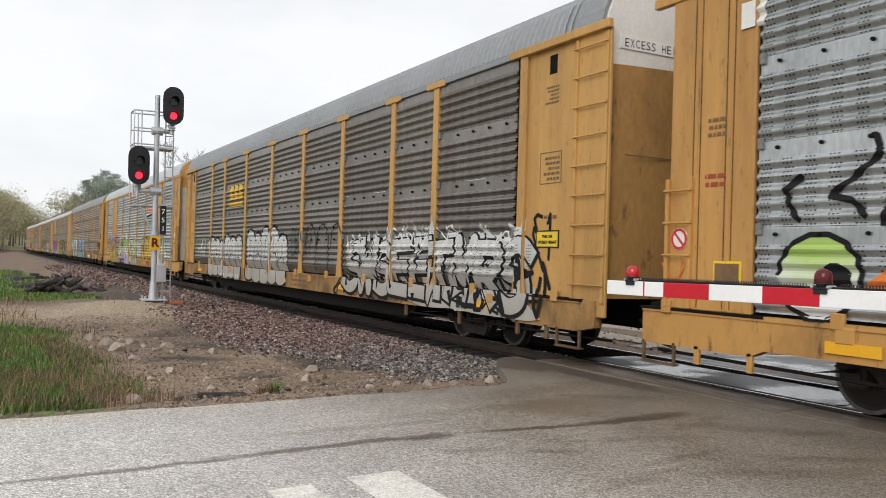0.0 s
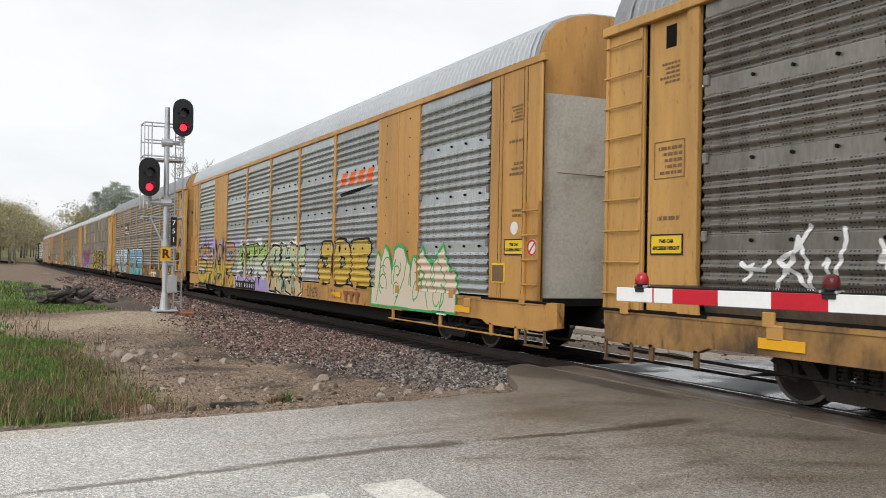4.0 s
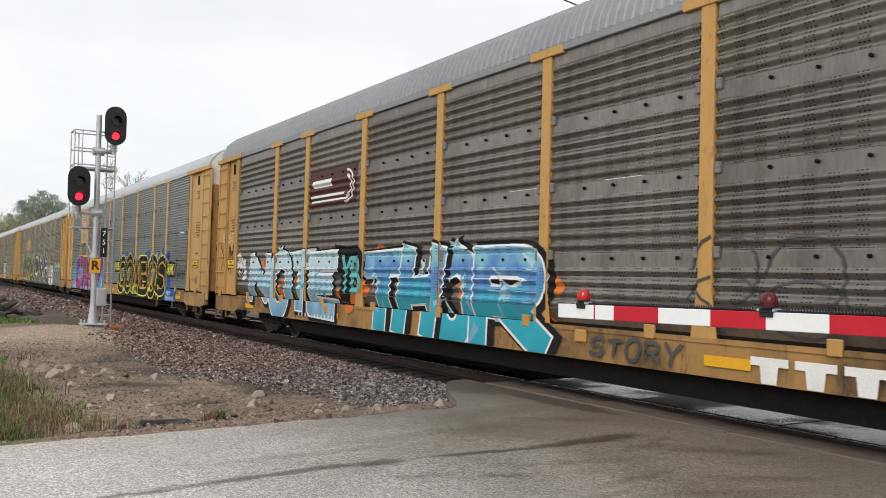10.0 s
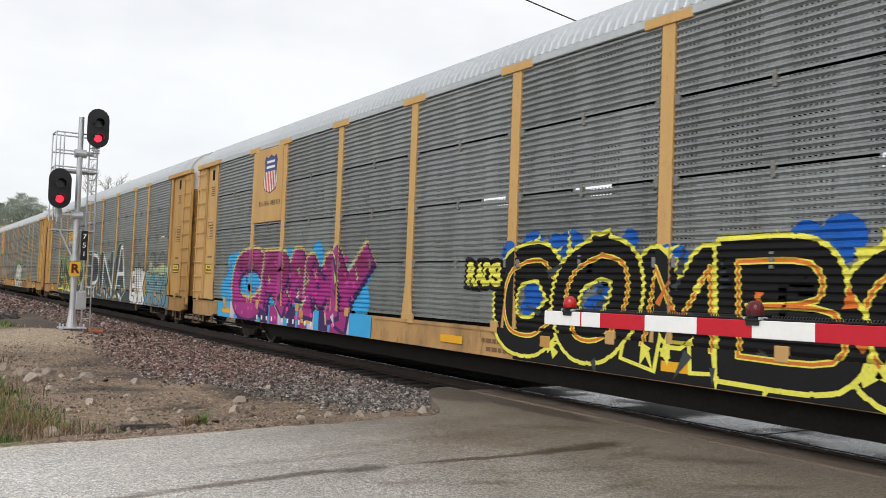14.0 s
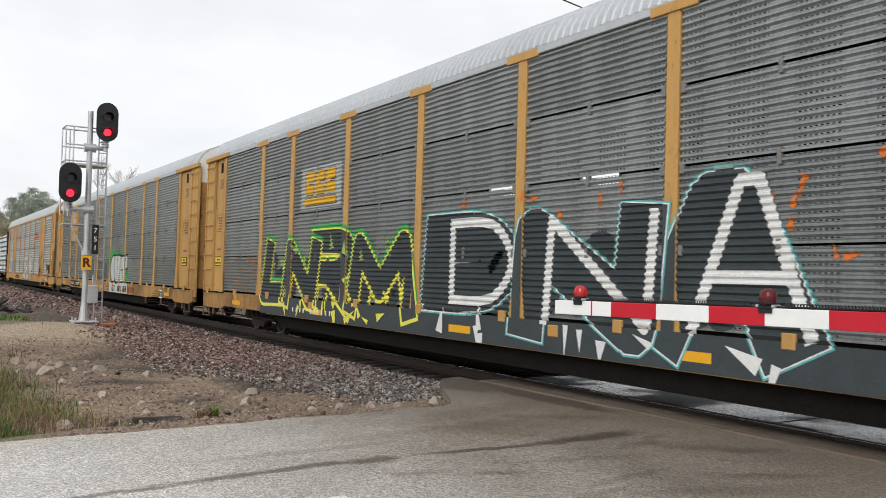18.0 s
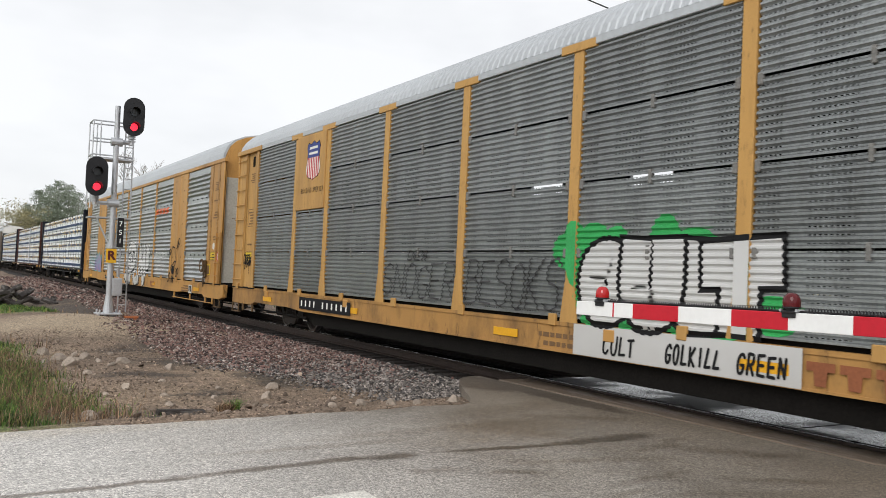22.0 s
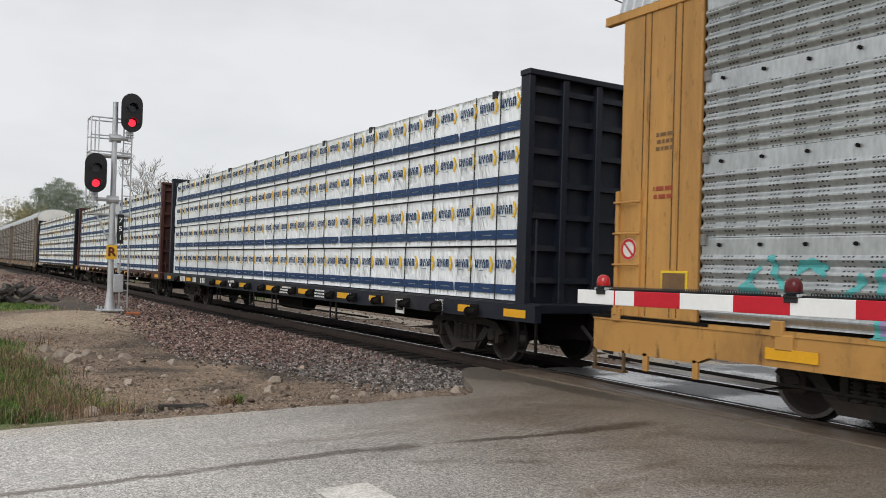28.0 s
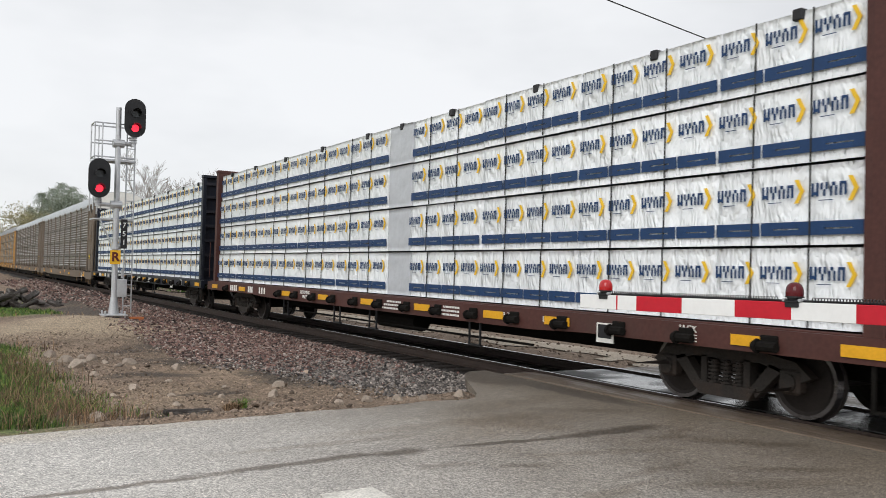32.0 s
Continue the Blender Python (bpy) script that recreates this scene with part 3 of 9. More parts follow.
def on_track(u):
    """Place and heading at u metres along the track, straight at first and then bending away to the right."""
    if u <= CURVE_Y:
        return XC, u, 0.0
    a = (u - CURVE_Y) / CURVE_R
    return XC + CURVE_R * (1 - math.cos(a)), CURVE_Y + CURVE_R * math.sin(a), a


for side in (-0.75, 0.75):
    bm = bmesh.new()
    us = [-120, CURVE_Y] + [CURVE_Y + 12 * k for k in range(1, 24)]
    rings = []
    for u in us:
        x, y, a = on_track(u)
        rings.append([bm.verts.new((x + (side + px) * math.cos(a), y - (side + px) * math.sin(a), RAIL_Z + pz)) for px, pz in RAIL_PTS])
    n_ = len(RAIL_PTS)
    for r0, r1 in zip(rings, rings[1:]):
        for i in range(n_):
            f = bm.faces.new((r0[i], r0[(i + 1) % n_], r1[(i + 1) % n_], r1[i]))
            f.material_index = 1 if i in (6, 7, 8) else 0
    bmesh.ops.recalc_face_normals(bm, faces=bm.faces[:])
    tagged(part("rail", bm, [RAIL_M, RAILTOP]), "long rusty steel rail with a polished running surface", "rail", group="rails", kind="structure")
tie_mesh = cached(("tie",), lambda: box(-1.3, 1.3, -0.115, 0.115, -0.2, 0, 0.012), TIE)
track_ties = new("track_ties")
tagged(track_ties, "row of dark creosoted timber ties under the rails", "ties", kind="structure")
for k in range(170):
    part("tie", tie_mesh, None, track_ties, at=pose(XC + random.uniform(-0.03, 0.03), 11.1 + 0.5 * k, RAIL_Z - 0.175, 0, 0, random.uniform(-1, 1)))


# ---- railway cars ----
YEL = (0.52, 0.295, 0.092)
ORANGE = mat("yellow_car_paint", YEL, 0.55, 0.09, 0.6, 70, 0.03, dark=(0.17, 0.085, 0.035), dark_amount=0.6, stretch=(1.6, 2.6, 0.35))
ORANGE_B = mat("orange_car_paint", (0.51, 0.27, 0.078), 0.5, 0.09, 0.6, 70, 0.03, dark=(0.13, 0.065, 0.03), dark_amount=0.65, stretch=(1.6, 2.6, 0.35))
TAN = mat("pale_tan_car_paint", (0.56, 0.34, 0.13), 0.6, 0.08, 0.6, 70, 0.03, dark=(0.26, 0.14, 0.065), dark_amount=0.45, stretch=(1.6, 2.6, 0.35))
for pm_ in (ORANGE, ORANGE_B, TAN):
    for nd in pm_.node_tree.nodes:
        if nd.bl_idname == "ShaderNodeValToRGB" and abs(nd.color_ramp.elements[0].position - 0.5) < 0.01:
            nd.color_ramp.elements[0].position, nd.color_ramp.elements[1].position = 0.44, 0.70


def rusted(m, amount, scale=2.2, colour=(0.075, 0.034, 0.018)):
    """Rust and soot in small ragged spots and short runs."""
    n, l = m.node_tree.nodes, m.node_tree.links
    p = n["Principled BSDF"]
    src = p.inputs["Base Color"].links[0].from_socket
    tc, mp, ns, rp, mx = n.new("ShaderNodeTexCoord"), n.new("ShaderNodeMapping"), n.new("ShaderNodeTexNoise"), n.new("ShaderNodeValToRGB"), n.new("ShaderNodeMix")
    mp.inputs["Scale"].default_value = (2.0, 3.2, 0.75)
    ns.inputs["Scale"].default_value, ns.inputs["Detail"].default_value, ns.inputs["Roughness"].default_value = scale, 9, 0.72
    rp.color_ramp.elements[0].position, rp.color_ramp.elements[1].position = 0.57, 0.66
    rp.color_ramp.elements[1].color = (amount, amount, amount, 1)
    mx.data_type = "RGBA"
    mx.inputs[7].default_value = (*colour, 1)
    l.new(tc.outputs["Object"], mp.inputs["Vector"])
    l.new(mp.outputs[0], ns.inputs["Vector"])
    l.new(ns.outputs["Fac"], rp.inputs["Fac"])
    l.new(rp.outputs[0], mx.inputs[0])
    l.new(src, mx.inputs[6])
    l.new(mx.outputs[2], p.inputs["Base Color"])
    return m


rusted(ORANGE, 0.42, 5.5)
rusted(ORANGE_B, 0.42, 5.5)
rusted(TAN, 0.22, 5.5)
ROOF_M = mat("roof_zinc", (0.46, 0.48, 0.50), 0.45, 0.12, 0.5, 10, 0.05, metal=0.35)
# Shade beneath the cars is put into the next three near-black colours.
UNDER = mat("shaded_grimy_underframe", (0.009, 0.008, 0.007), 0.9, 0.4, 3, 30, 0.3, spec=0.12)
TRUCK = mat("truck_cast_steel", (0.028, 0.024, 0.021), 0.75, 0.35, 3, 30, 0.4, dark=(0.07, 0.04, 0.027), dark_amount=0.5)
WHEEL_M = mat("wheel_steel", (0.026, 0.021, 0.019), 0.6, 0.3, 4, 30, 0.2, metal=0.3)
TREAD = mat("wheel_tread", (0.16, 0.15, 0.15), 0.3, 0.1, 4, 30, 0.05, metal=0.9)
REFL = mat("reflector_yellow", (0.75, 0.38, 0.02), 0.4, 0.1, 5, 40, 0.05)
SIGNY = mat("notice_yellow", (0.72, 0.50, 0.03), 0.5, 0.1, 5, 40, 0.05)
WHITE_P = mat("white_car_paint", (0.72, 0.70, 0.66), 0.6, 0.1, 1, 20, 0.05, dark=(0.35, 0.30, 0.25), dark_amount=0.5)
PRINT = mat("stencil_print", (0.17, 0.10, 0.05), 0.7, 0.2, 5, 40, 0)
PRINT_W = mat("white_stencil", (0.75, 0.74, 0.70), 0.7, 0.1, 5, 40, 0)


def punched(m):
    """Rows of small slots painted above the sheet's skirt, their unlit depth as near-black."""
    n, l = m.node_tree.nodes, m.node_tree.links
    p = n["Principled BSDF"]
    src = p.inputs["Base Color"].links[0].from_socket
    tc, sp = n.new("ShaderNodeTexCoord"), n.new("ShaderNodeSeparateXYZ")
    l.new(tc.outputs["Object"], sp.inputs[0])

    def stripe(sock, period, duty):
        a, f, c = n.new("ShaderNodeMath"), n.new("ShaderNodeMath"), n.new("ShaderNodeMath")
        a.operation, f.operation, c.operation = "DIVIDE", "FRACT", "LESS_THAN"
        a.inputs[1].default_value, c.inputs[1].default_value = period, duty
        l.new(sock, a.inputs[0])
        l.new(a.outputs[0], f.inputs[0])
        l.new(f.outputs[0], c.inputs[0])
        return c.outputs[0]

    def both(a, b):
        t = n.new("ShaderNodeMath")
        t.operation = "MULTIPLY"
        l.new(a, t.inputs[0])
        l.new(b, t.inputs[1])
        return t.outputs[0]

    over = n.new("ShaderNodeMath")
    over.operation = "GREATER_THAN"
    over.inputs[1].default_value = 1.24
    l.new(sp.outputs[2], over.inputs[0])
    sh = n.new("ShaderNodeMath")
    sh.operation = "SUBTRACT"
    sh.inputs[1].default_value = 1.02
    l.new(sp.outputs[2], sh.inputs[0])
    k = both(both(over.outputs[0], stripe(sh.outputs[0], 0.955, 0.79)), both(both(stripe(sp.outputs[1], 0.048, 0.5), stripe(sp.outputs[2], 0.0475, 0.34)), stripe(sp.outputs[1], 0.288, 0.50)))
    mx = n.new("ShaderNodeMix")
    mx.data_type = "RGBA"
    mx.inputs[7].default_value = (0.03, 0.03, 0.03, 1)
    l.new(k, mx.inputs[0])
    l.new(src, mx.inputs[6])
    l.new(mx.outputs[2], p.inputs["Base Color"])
    return m


def sheet_mat(name, base, dark, amount, holes):
    """Galvanised side sheets, with rows of small slots painted dark where holes is set."""
    m = mat(name, base, 0.36, 0.25, 0.9, 18, 0.05, metal=0.7, dark=dark, dark_amount=amount, stretch=(1, 1.6, 0.45), rand=0.12)
    return punched(m) if holes else m


def pierced(m):
    """Short rows of small round-ended holes right through the sheet."""
    n, l = m.node_tree.nodes, m.node_tree.links
    p, out = n["Principled BSDF"], n["Material Output"]
    tc, sp = n.new("ShaderNodeTexCoord"), n.new("ShaderNodeSeparateXYZ")
    l.new(tc.outputs["Object"], sp.inputs[0])

    def fold(sock, shift, period, lo, hi):
        a, f = n.new("ShaderNodeMath"), n.new("ShaderNodeMath")
        a.operation, f.operation = "SUBTRACT", "PINGPONG"
        a.inputs[1].default_value, f.inputs[1].default_value = shift, period / 2
        l.new(sock, a.inputs[0])
        l.new(a.outputs[0], f.inputs[0])
        c = n.new("ShaderNodeMath")
        c.operation = "LESS_THAN"
        c.inputs[1].default_value = hi
        l.new(f.outputs[0], c.inputs[0])
        return c.outputs[0]
    k = None
    for s_ in (fold(sp.outputs[2], 1.02 + 0.0868 * 0.89, 0.0868, 0, 0.0062), fold(sp.outputs[1], 0.0, 0.062, 0, 0.017), fold(sp.outputs[1], 0.9, 0.86, 0, 0.27)):
        if k is None:
            k = s_
            continue
        t = n.new("ShaderNodeMath")
        t.operation = "MULTIPLY"
        l.new(k, t.inputs[0])
        l.new(s_, t.inputs[1])
        k = t.outputs[0]
    tr, mx = n.new("ShaderNodeBsdfTransparent"), n.new("ShaderNodeMixShader")
    l.new(k, mx.inputs[0])
    l.new(p.outputs[0], mx.inputs[1])
    l.new(tr.outputs[0], mx.inputs[2])
    l.new(mx.outputs[0], out.inputs["Surface"])
    return m


GREY_FINE = sheet_mat("grey_fine_corrugation", (0.285, 0.298, 0.30), (0.13, 0.12, 0.11), 0.5, False)
pierced(GREY_FINE)
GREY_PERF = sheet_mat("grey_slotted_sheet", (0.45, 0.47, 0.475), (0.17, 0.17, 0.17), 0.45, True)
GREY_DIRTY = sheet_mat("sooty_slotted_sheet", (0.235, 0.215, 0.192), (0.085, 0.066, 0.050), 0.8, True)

SILL_GRIME = mat("grimy_step_paint", (0.13, 0.08, 0.04), 0.75, 0.4, 2, 20, 0.2, dark=(0.03, 0.024, 0.02), dark_amount=0.9)
SIGN_RED = mat("placard_red", (0.50, 0.03, 0.03), 0.5, 0.1, 5, 40, 0)
LEN = 29.0
POSTS = (5.3, 7.25, 10.15, 13.05, 15.95, 18.85, 21.75, 23.7)
ENDS = (2.35, 26.65)          # inner edges of the end doors
ROOF_PTS = [(-1.52, 4.93), (-1.47, 5.10), (-1.36, 5.30), (-1.16, 5.48), (-0.85, 5.62), (-0.45, 5.71), (0, 5.74), (0.45, 5.71), (0.85, 5.62), (1.16, 5.48),
            (1.36, 5.30), (1.47, 5.10), (1.52, 4.93)]


FINE_Z, FINE_P = 1.02, 0.0868   # foot and pitch of the fine corrugation


def fine_levels(lo, hi):
    """Heights at which the fine corrugation bends."""
    n0 = int((lo - FINE_Z) / FINE_P) - 1
    return [v for v in (FINE_Z + FINE_P * (n + k) for n in range(n0, n0 + 60) for k in (0.0, 0.30, 0.60, 0.78)) if lo < v < hi]


def fine_x(z):
    """Depth of the fine corrugation at height z: a bulged rib with a bevel below, a ledge above and a groove."""
    k = ((z - FINE_Z) / FINE_P) % 1.0
    return -1.468 - 0.028 * (k / 0.30 if k < 0.30 else 1.0 if k < 0.60 else (0.78 - k) / 0.18 if k < 0.78 else 0.0)


def perf_x(z):
    """Depth of the ridged sheets: five ridges, then a flat band."""
    k = ((z - 1.02) / 0.955) % 1.0
    if k > 0.80:
        return -1.470
    return -1.452 - 0.023 * (1 - math.cos(2 * math.pi * (k / 0.16 - 0.19)))


def old_x(z):
    """The same ridges over a plain skirt that slopes inwards to the sill."""
    return -1.497 + 0.10 * (1.22 - z) / 0.2 if z < 1.22 else perf_x(z)


def corrugated(width, z0, z1, fn, step):
    bm = bmesh.new()
    n = max(2, int((z1 - z0) / step))
    a, b = [], []
    zs = [z0] + fine_levels(z0 + 1e-4, z1 - 1e-4) + [z1] if fn is fine_x else [z0 + (z1 - z0) * i / n for i in range(n + 1)]
    n = len(zs) - 1
    for z in zs:
        a.append(bm.verts.new((fn(z), 0, z)))
        b.append(bm.verts.new((fn(z), width, z)))
    for i in range(n):
        bm.faces.new((a[i], a[i + 1], b[i + 1], b[i]))
    # returned edges, so that the sheet has thickness
    for r, y in ((a, 0), (b, width)):
        back = [bm.verts.new((v.co.x + 0.03, y, v.co.z)) for v in r]
        for i in range(n):
            bm.faces.new((r[i], back[i], back[i + 1], r[i + 1]) if y == 0 else (r[i], r[i + 1], back[i + 1], back[i]))
    return bm


def roof_line(lift):
    """The roof's section, raised in its middle."""
    return [(x, z + lift * smooth01(4.93, 5.35, z)) for x, z in ROOF_PTS]


def ribbed_roof(length, y0, lift_):
    bm = bmesh.new()
    n = int(length / 0.16)
    prev = None
    for i in range(n):
        for k, lift in ((0.0, 0.0), (0.30, 0.0), (0.45, 0.013), (0.85, 0.013)):
            y = y0 + (i + k) * length / n
            ring = [bm.verts.new((x * (1 + lift * 0.5), y, z + lift)) for x, z in roof_line(lift_)]
            if prev:
                for a in range(len(ring) - 1):
                    bm.faces.new((prev[a], prev[a + 1], ring[a + 1], ring[a]))
            prev = ring
    return bm


def wheel_bm():
    bm = bmesh.new()
    prof = ((0.0, 0.13), (0.09, 0.13), (0.12, 0.09), (0.33, 0.055), (0.37, 0.075), (0.415, 0.075), (0.425, -0.03), (0.45, -0.045), (0.445, -0.075), (0.36, -0.075), (0.30, -0.03), (0.0, -0.03))
    n = 28
    rings = []
    for r, x in prof:
        rings.append([bm.verts.new((-x, r * math.cos(2 * math.pi * i / n), r * math.sin(2 * math.pi * i / n))) for i in range(n)] if r else [bm.verts.new((-x, 0, 0))])
    for q, (r0, r1) in enumerate(zip(rings, rings[1:])):
        for i in range(n):
            j = (i + 1) % n
            vs = [r0[0], r1[i], r1[j]] if len(r0) == 1 else [r0[i], r1[0], r0[j]] if len(r1) == 1 else [r0[i], r1[i], r1[j], r0[j]]
            f = bm.faces.new(vs)
            f.material_index = 1 if q in (4, 5) else 0
    bmesh.ops.recalc_face_normals(bm, faces=bm.faces[:])
    return bm


def side_frame_bm():
    """Cast side frame of a freight truck, with its spring opening."""
    bm = bmesh.new()
    x0, x1 = -1.06, -0.92
    top = [(-1.15, 0.50), (-0.95, 0.66), (-0.55, 0.72), (0.55, 0.72), (0.95, 0.66), (1.15, 0.50), (1.02, 0.44), (0.78, 0.52), (0.5, 0.60), (-0.5, 0.60), (-0.78, 0.52), (-1.02, 0.44)]
    bm_prism(bm, top, 0, x0, x1)
    for s in (-1, 1):
        bm_prism(bm, [(s * 0.80, 0.56), (s * 0.62, 0.60), (s * 0.36, 0.30), (s * 0.44, 0.20)], 0, x0, x1)
        bm_prism(bm, [(s * 0.36, 0.62), (s * 0.27, 0.62), (s * 0.27, 0.26), (s * 0.36, 0.26)], 0, x0, x1)
    bm_prism(bm, [(-0.46, 0.30), (0.46, 0.30), (0.36, 0.15), (-0.36, 0.15)], 0, x0 - 0.03, x1 + 0.03)
    return bm


def springs_bm():
    bm = bmesh.new()
    for k in range(6):
        bm_rod(bm, (-1.02, 0, 0.305 + k * 0.045), (-1.02, 0, 0.33 + k * 0.045), 0.078, sides=10)
    return bm_rod(bm, (-1.02, 0, 0.30), (-1.02, 0, 0.58), 0.05, sides=8)


WHEELSETS = []


def truck(car, y, spin=True):
    """A two-axle truck whose middle lies y metres behind the car's front."""
    t = new("truck")
    t.parent = car
    t.matrix_basis = pose(0, y, 0)
    for s in (1, -1):
        ob = part("side_frame", cached(("side_frame",), side_frame_bm, TRUCK), None, t, at=pose(0, 0, 0, 0, 0, 0 if s == 1 else 180))
        for yy in (-0.18, 0.0, 0.18):
            part("spring", cached(("spring",), springs_bm, TRUCK), None, t, at=pose(0, yy, 0, 0, 0, 0 if s == 1 else 180))
    part("bolster", cached(("bolster",), lambda: box(-1.0, 1.0, -0.2, 0.2, 0.42, 0.66, 0.03), TRUCK), None, t)

    def set_bm():
        bm = bmesh.new()
        bm_rod(bm, (-1.08, 0, 0), (1.08, 0, 0), 0.085, sides=12)
        w = wheel_bm()
        tmp = bpy.data.meshes.new("w")
        w.to_mesh(tmp)
        w.free()
        for s in (1, -1):
            n0 = len(bm.verts)
            bm.from_mesh(tmp)
            bm.verts.ensure_lookup_table()
            bmesh.ops.transform(bm, matrix=pose(-0.745 * s, 0, 0, 0, 0, 0 if s == 1 else 180), verts=bm.verts[n0:])
        bm_rod(bm, (-1.10, 0.0, 0), (-1.075, 0.0, 0), 0.10, sides=10)
        bm_box(bm, -1.115, -1.10, -0.05, 0.05, -0.05, 0.05)
        bpy.data.meshes.remove(tmp)
        return bm
    for yy in (-0.89, 0.89):
        ob = part("wheelset", cached(("wheelset",), set_bm, [WHEEL_M, TREAD]), None, t, at=pose(0, yy, 0.425))
        if spin:
            WHEELSETS.append((car, ob, yy))
        for s in (-1, 1):
            part("journal_box", cached(("journal_box",), lambda: bm_rod(box(-0.09, 0.07, -0.13, 0.13, -0.13, 0.15, 0.03), (-0.12, 0, 0), (-0.08, 0, 0), 0.10, sides=12), TRUCK), None, t,
                 at=pose(1.0 * s, yy, 0.43, 0, 0, 0 if s < 0 else 180))
    return t


def lettering(parent, y, z, w, h, rows, material, x=-1.512, name="stencil", seed=1):
    """Rows of small bars that stand for stencilled lines nobody could read."""
    rnd = random.Random(seed * 7 + int(y * 10) + int(z * 100))
    bm = bmesh.new()
    for r in range(rows):
        zz = z + h - (r + 0.8) * h / rows
        yy = y
        end = y + w * rnd.uniform(0.6, 1.0)
        while yy < end:
            k = rnd.uniform(0.25, 0.8) * h / rows * 1.6
            bm_box(bm, x - 0.002, x, yy, min(yy + k, end), zz, zz + 0.52 * h / rows)
            yy += k + 0.25 * h / rows
    return part(name, bm, material, parent)


def ladder(car, y0, y1, z0, z1, material, x=-1.53, rungs=9):
    ld = new("ladder")
    ld.parent = car
    for y in (y0, y1):
        part("stile", box(x - 0.02, x + 0.05, y - 0.03, y + 0.03, z0, z1, 0.006), material, ld)
    for k in range(rungs):
        z = z0 + 0.25 + (z1 - z0 - 0.4) * k / (rungs - 1)
        part("rung", rod((x - 0.035, y0 - 0.04, z), (x - 0.035, y1 + 0.04, z), 0.014, sides=6), material, ld)
    return ld


def end_fittings(car, length, paint):
    for s, y in ((1, 0.0), (-1, length)):
        bm = box(-0.20, 0.20, -0.02, 0.75, 0.62, 0.92, 0.03)
        part("draft_gear", bm, UNDER, car, at=pose(0, y, 0, 0, 0, 0 if s == 1 else 180))
        bm = bmesh.new()
        bm_prism(bm, [(-0.10, -0.03), (0.13, -0.06), (0.17, 0.12), (0.06, 0.30), (0.07, 0.62), (-0.07, 0.62), (-0.09, 0.28), (-0.17, 0.18)], 2, 0.70, 0.98)
        part("coupler", bm, TRUCK, car, at=pose(0, y, 0, 0, 0, 0 if s == 1 else 180))
        bm = bmesh.new()
        pts = [(-0.45, 0.55, 0.70), (-0.42, 0.35, 0.52), (-0.36, 0.15, 0.38), (-0.30, 0.0, 0.34)]
        for a, b in zip(pts, pts[1:]):
            bm_rod(bm, a, b, 0.03, sides=6)
        part("air_hose", bm, BLACK, car, at=pose(0, y, 0, 0, 0, 0 if s == 1 else 180))


CLIP_M = mat("pale_clip_paint", (0.17, 0.165, 0.155), 0.6, 0.35, 3, 30, 0.05, dark=(0.45, 0.44, 0.42), dark_amount=0.6)


def bolts_bm(n):
    bm = bmesh.new()
    for q in range(n):
        bm_rod(bm, (-1.505, q * 0.55, 0), (-1.46, q * 0.55, 0), 0.022, sides=6)
    return bm


def disc_x(r):
    return rod((-0.004, 0, 0), (0.004, 0, 0), r, sides=18)


def ring_x(r0, r1):
    bm = bmesh.new()
    n = 18
    for i in range(n):
        a, b = 2 * math.pi * i / n, 2 * math.pi * (i + 1) / n
        bm_prism(bm, [(r0 * math.cos(a), r0 * math.sin(a)), (r1 * math.cos(a), r1 * math.sin(a)), (r1 * math.cos(b), r1 * math.sin(b)), (r0 * math.cos(b), r0 * math.sin(b))], 0, -0.003, 0.003)
    return bm_prism(bm, [(-0.09, 0.07), (-0.07, 0.09), (0.09, -0.07), (0.07, -0.09)], 0, -0.004, 0.002)


FADED_ = mat("faded_red_print", (0.30, 0.06, 0.03), 0.6, 0.2, 2, 30, 0.0)
INK_ = mat("sign_black", (0.015, 0.015, 0.015), 0.7, 0.1, 5, 40, 0)


def plate_word(word):
    bm = bmesh.new()
    bm.from_mesh(PLATE_TEXT[word])
    return bm


def hand_brake_bm():
    """Housing, spoked wheel and hanging chain of a hand brake, facing -x."""
    bm = box(-0.10, 0, -0.13, 0.13, -0.06, 0.30, 0.03)
    n = 16
    pts = [(-0.15, 0.21 * math.cos(2 * math.pi * i / n), 0.12 + 0.21 * math.sin(2 * math.pi * i / n)) for i in range(n)]
    for a, b in zip(pts, pts[1:] + pts[:1]):
        bm_rod(bm, a, b, 0.018, sides=6)
    for i in range(0, n, 4):
        bm_rod(bm, (-0.11, 0, 0.12), pts[i], 0.014, sides=5)
    for i in range(9):
        bm_box(bm, -0.07 - 0.01 * (i % 2), -0.03, 0.05 - 0.012 * (i % 2), 0.09, -0.12 - 0.055 * i, -0.075 - 0.055 * i, 0.006)
    bm_prism(bm, [(-0.16, -0.06), (0.17, -0.06), (0.10, -0.28), (-0.12, -0.24)], 0, -0.06, 0)
    return bm


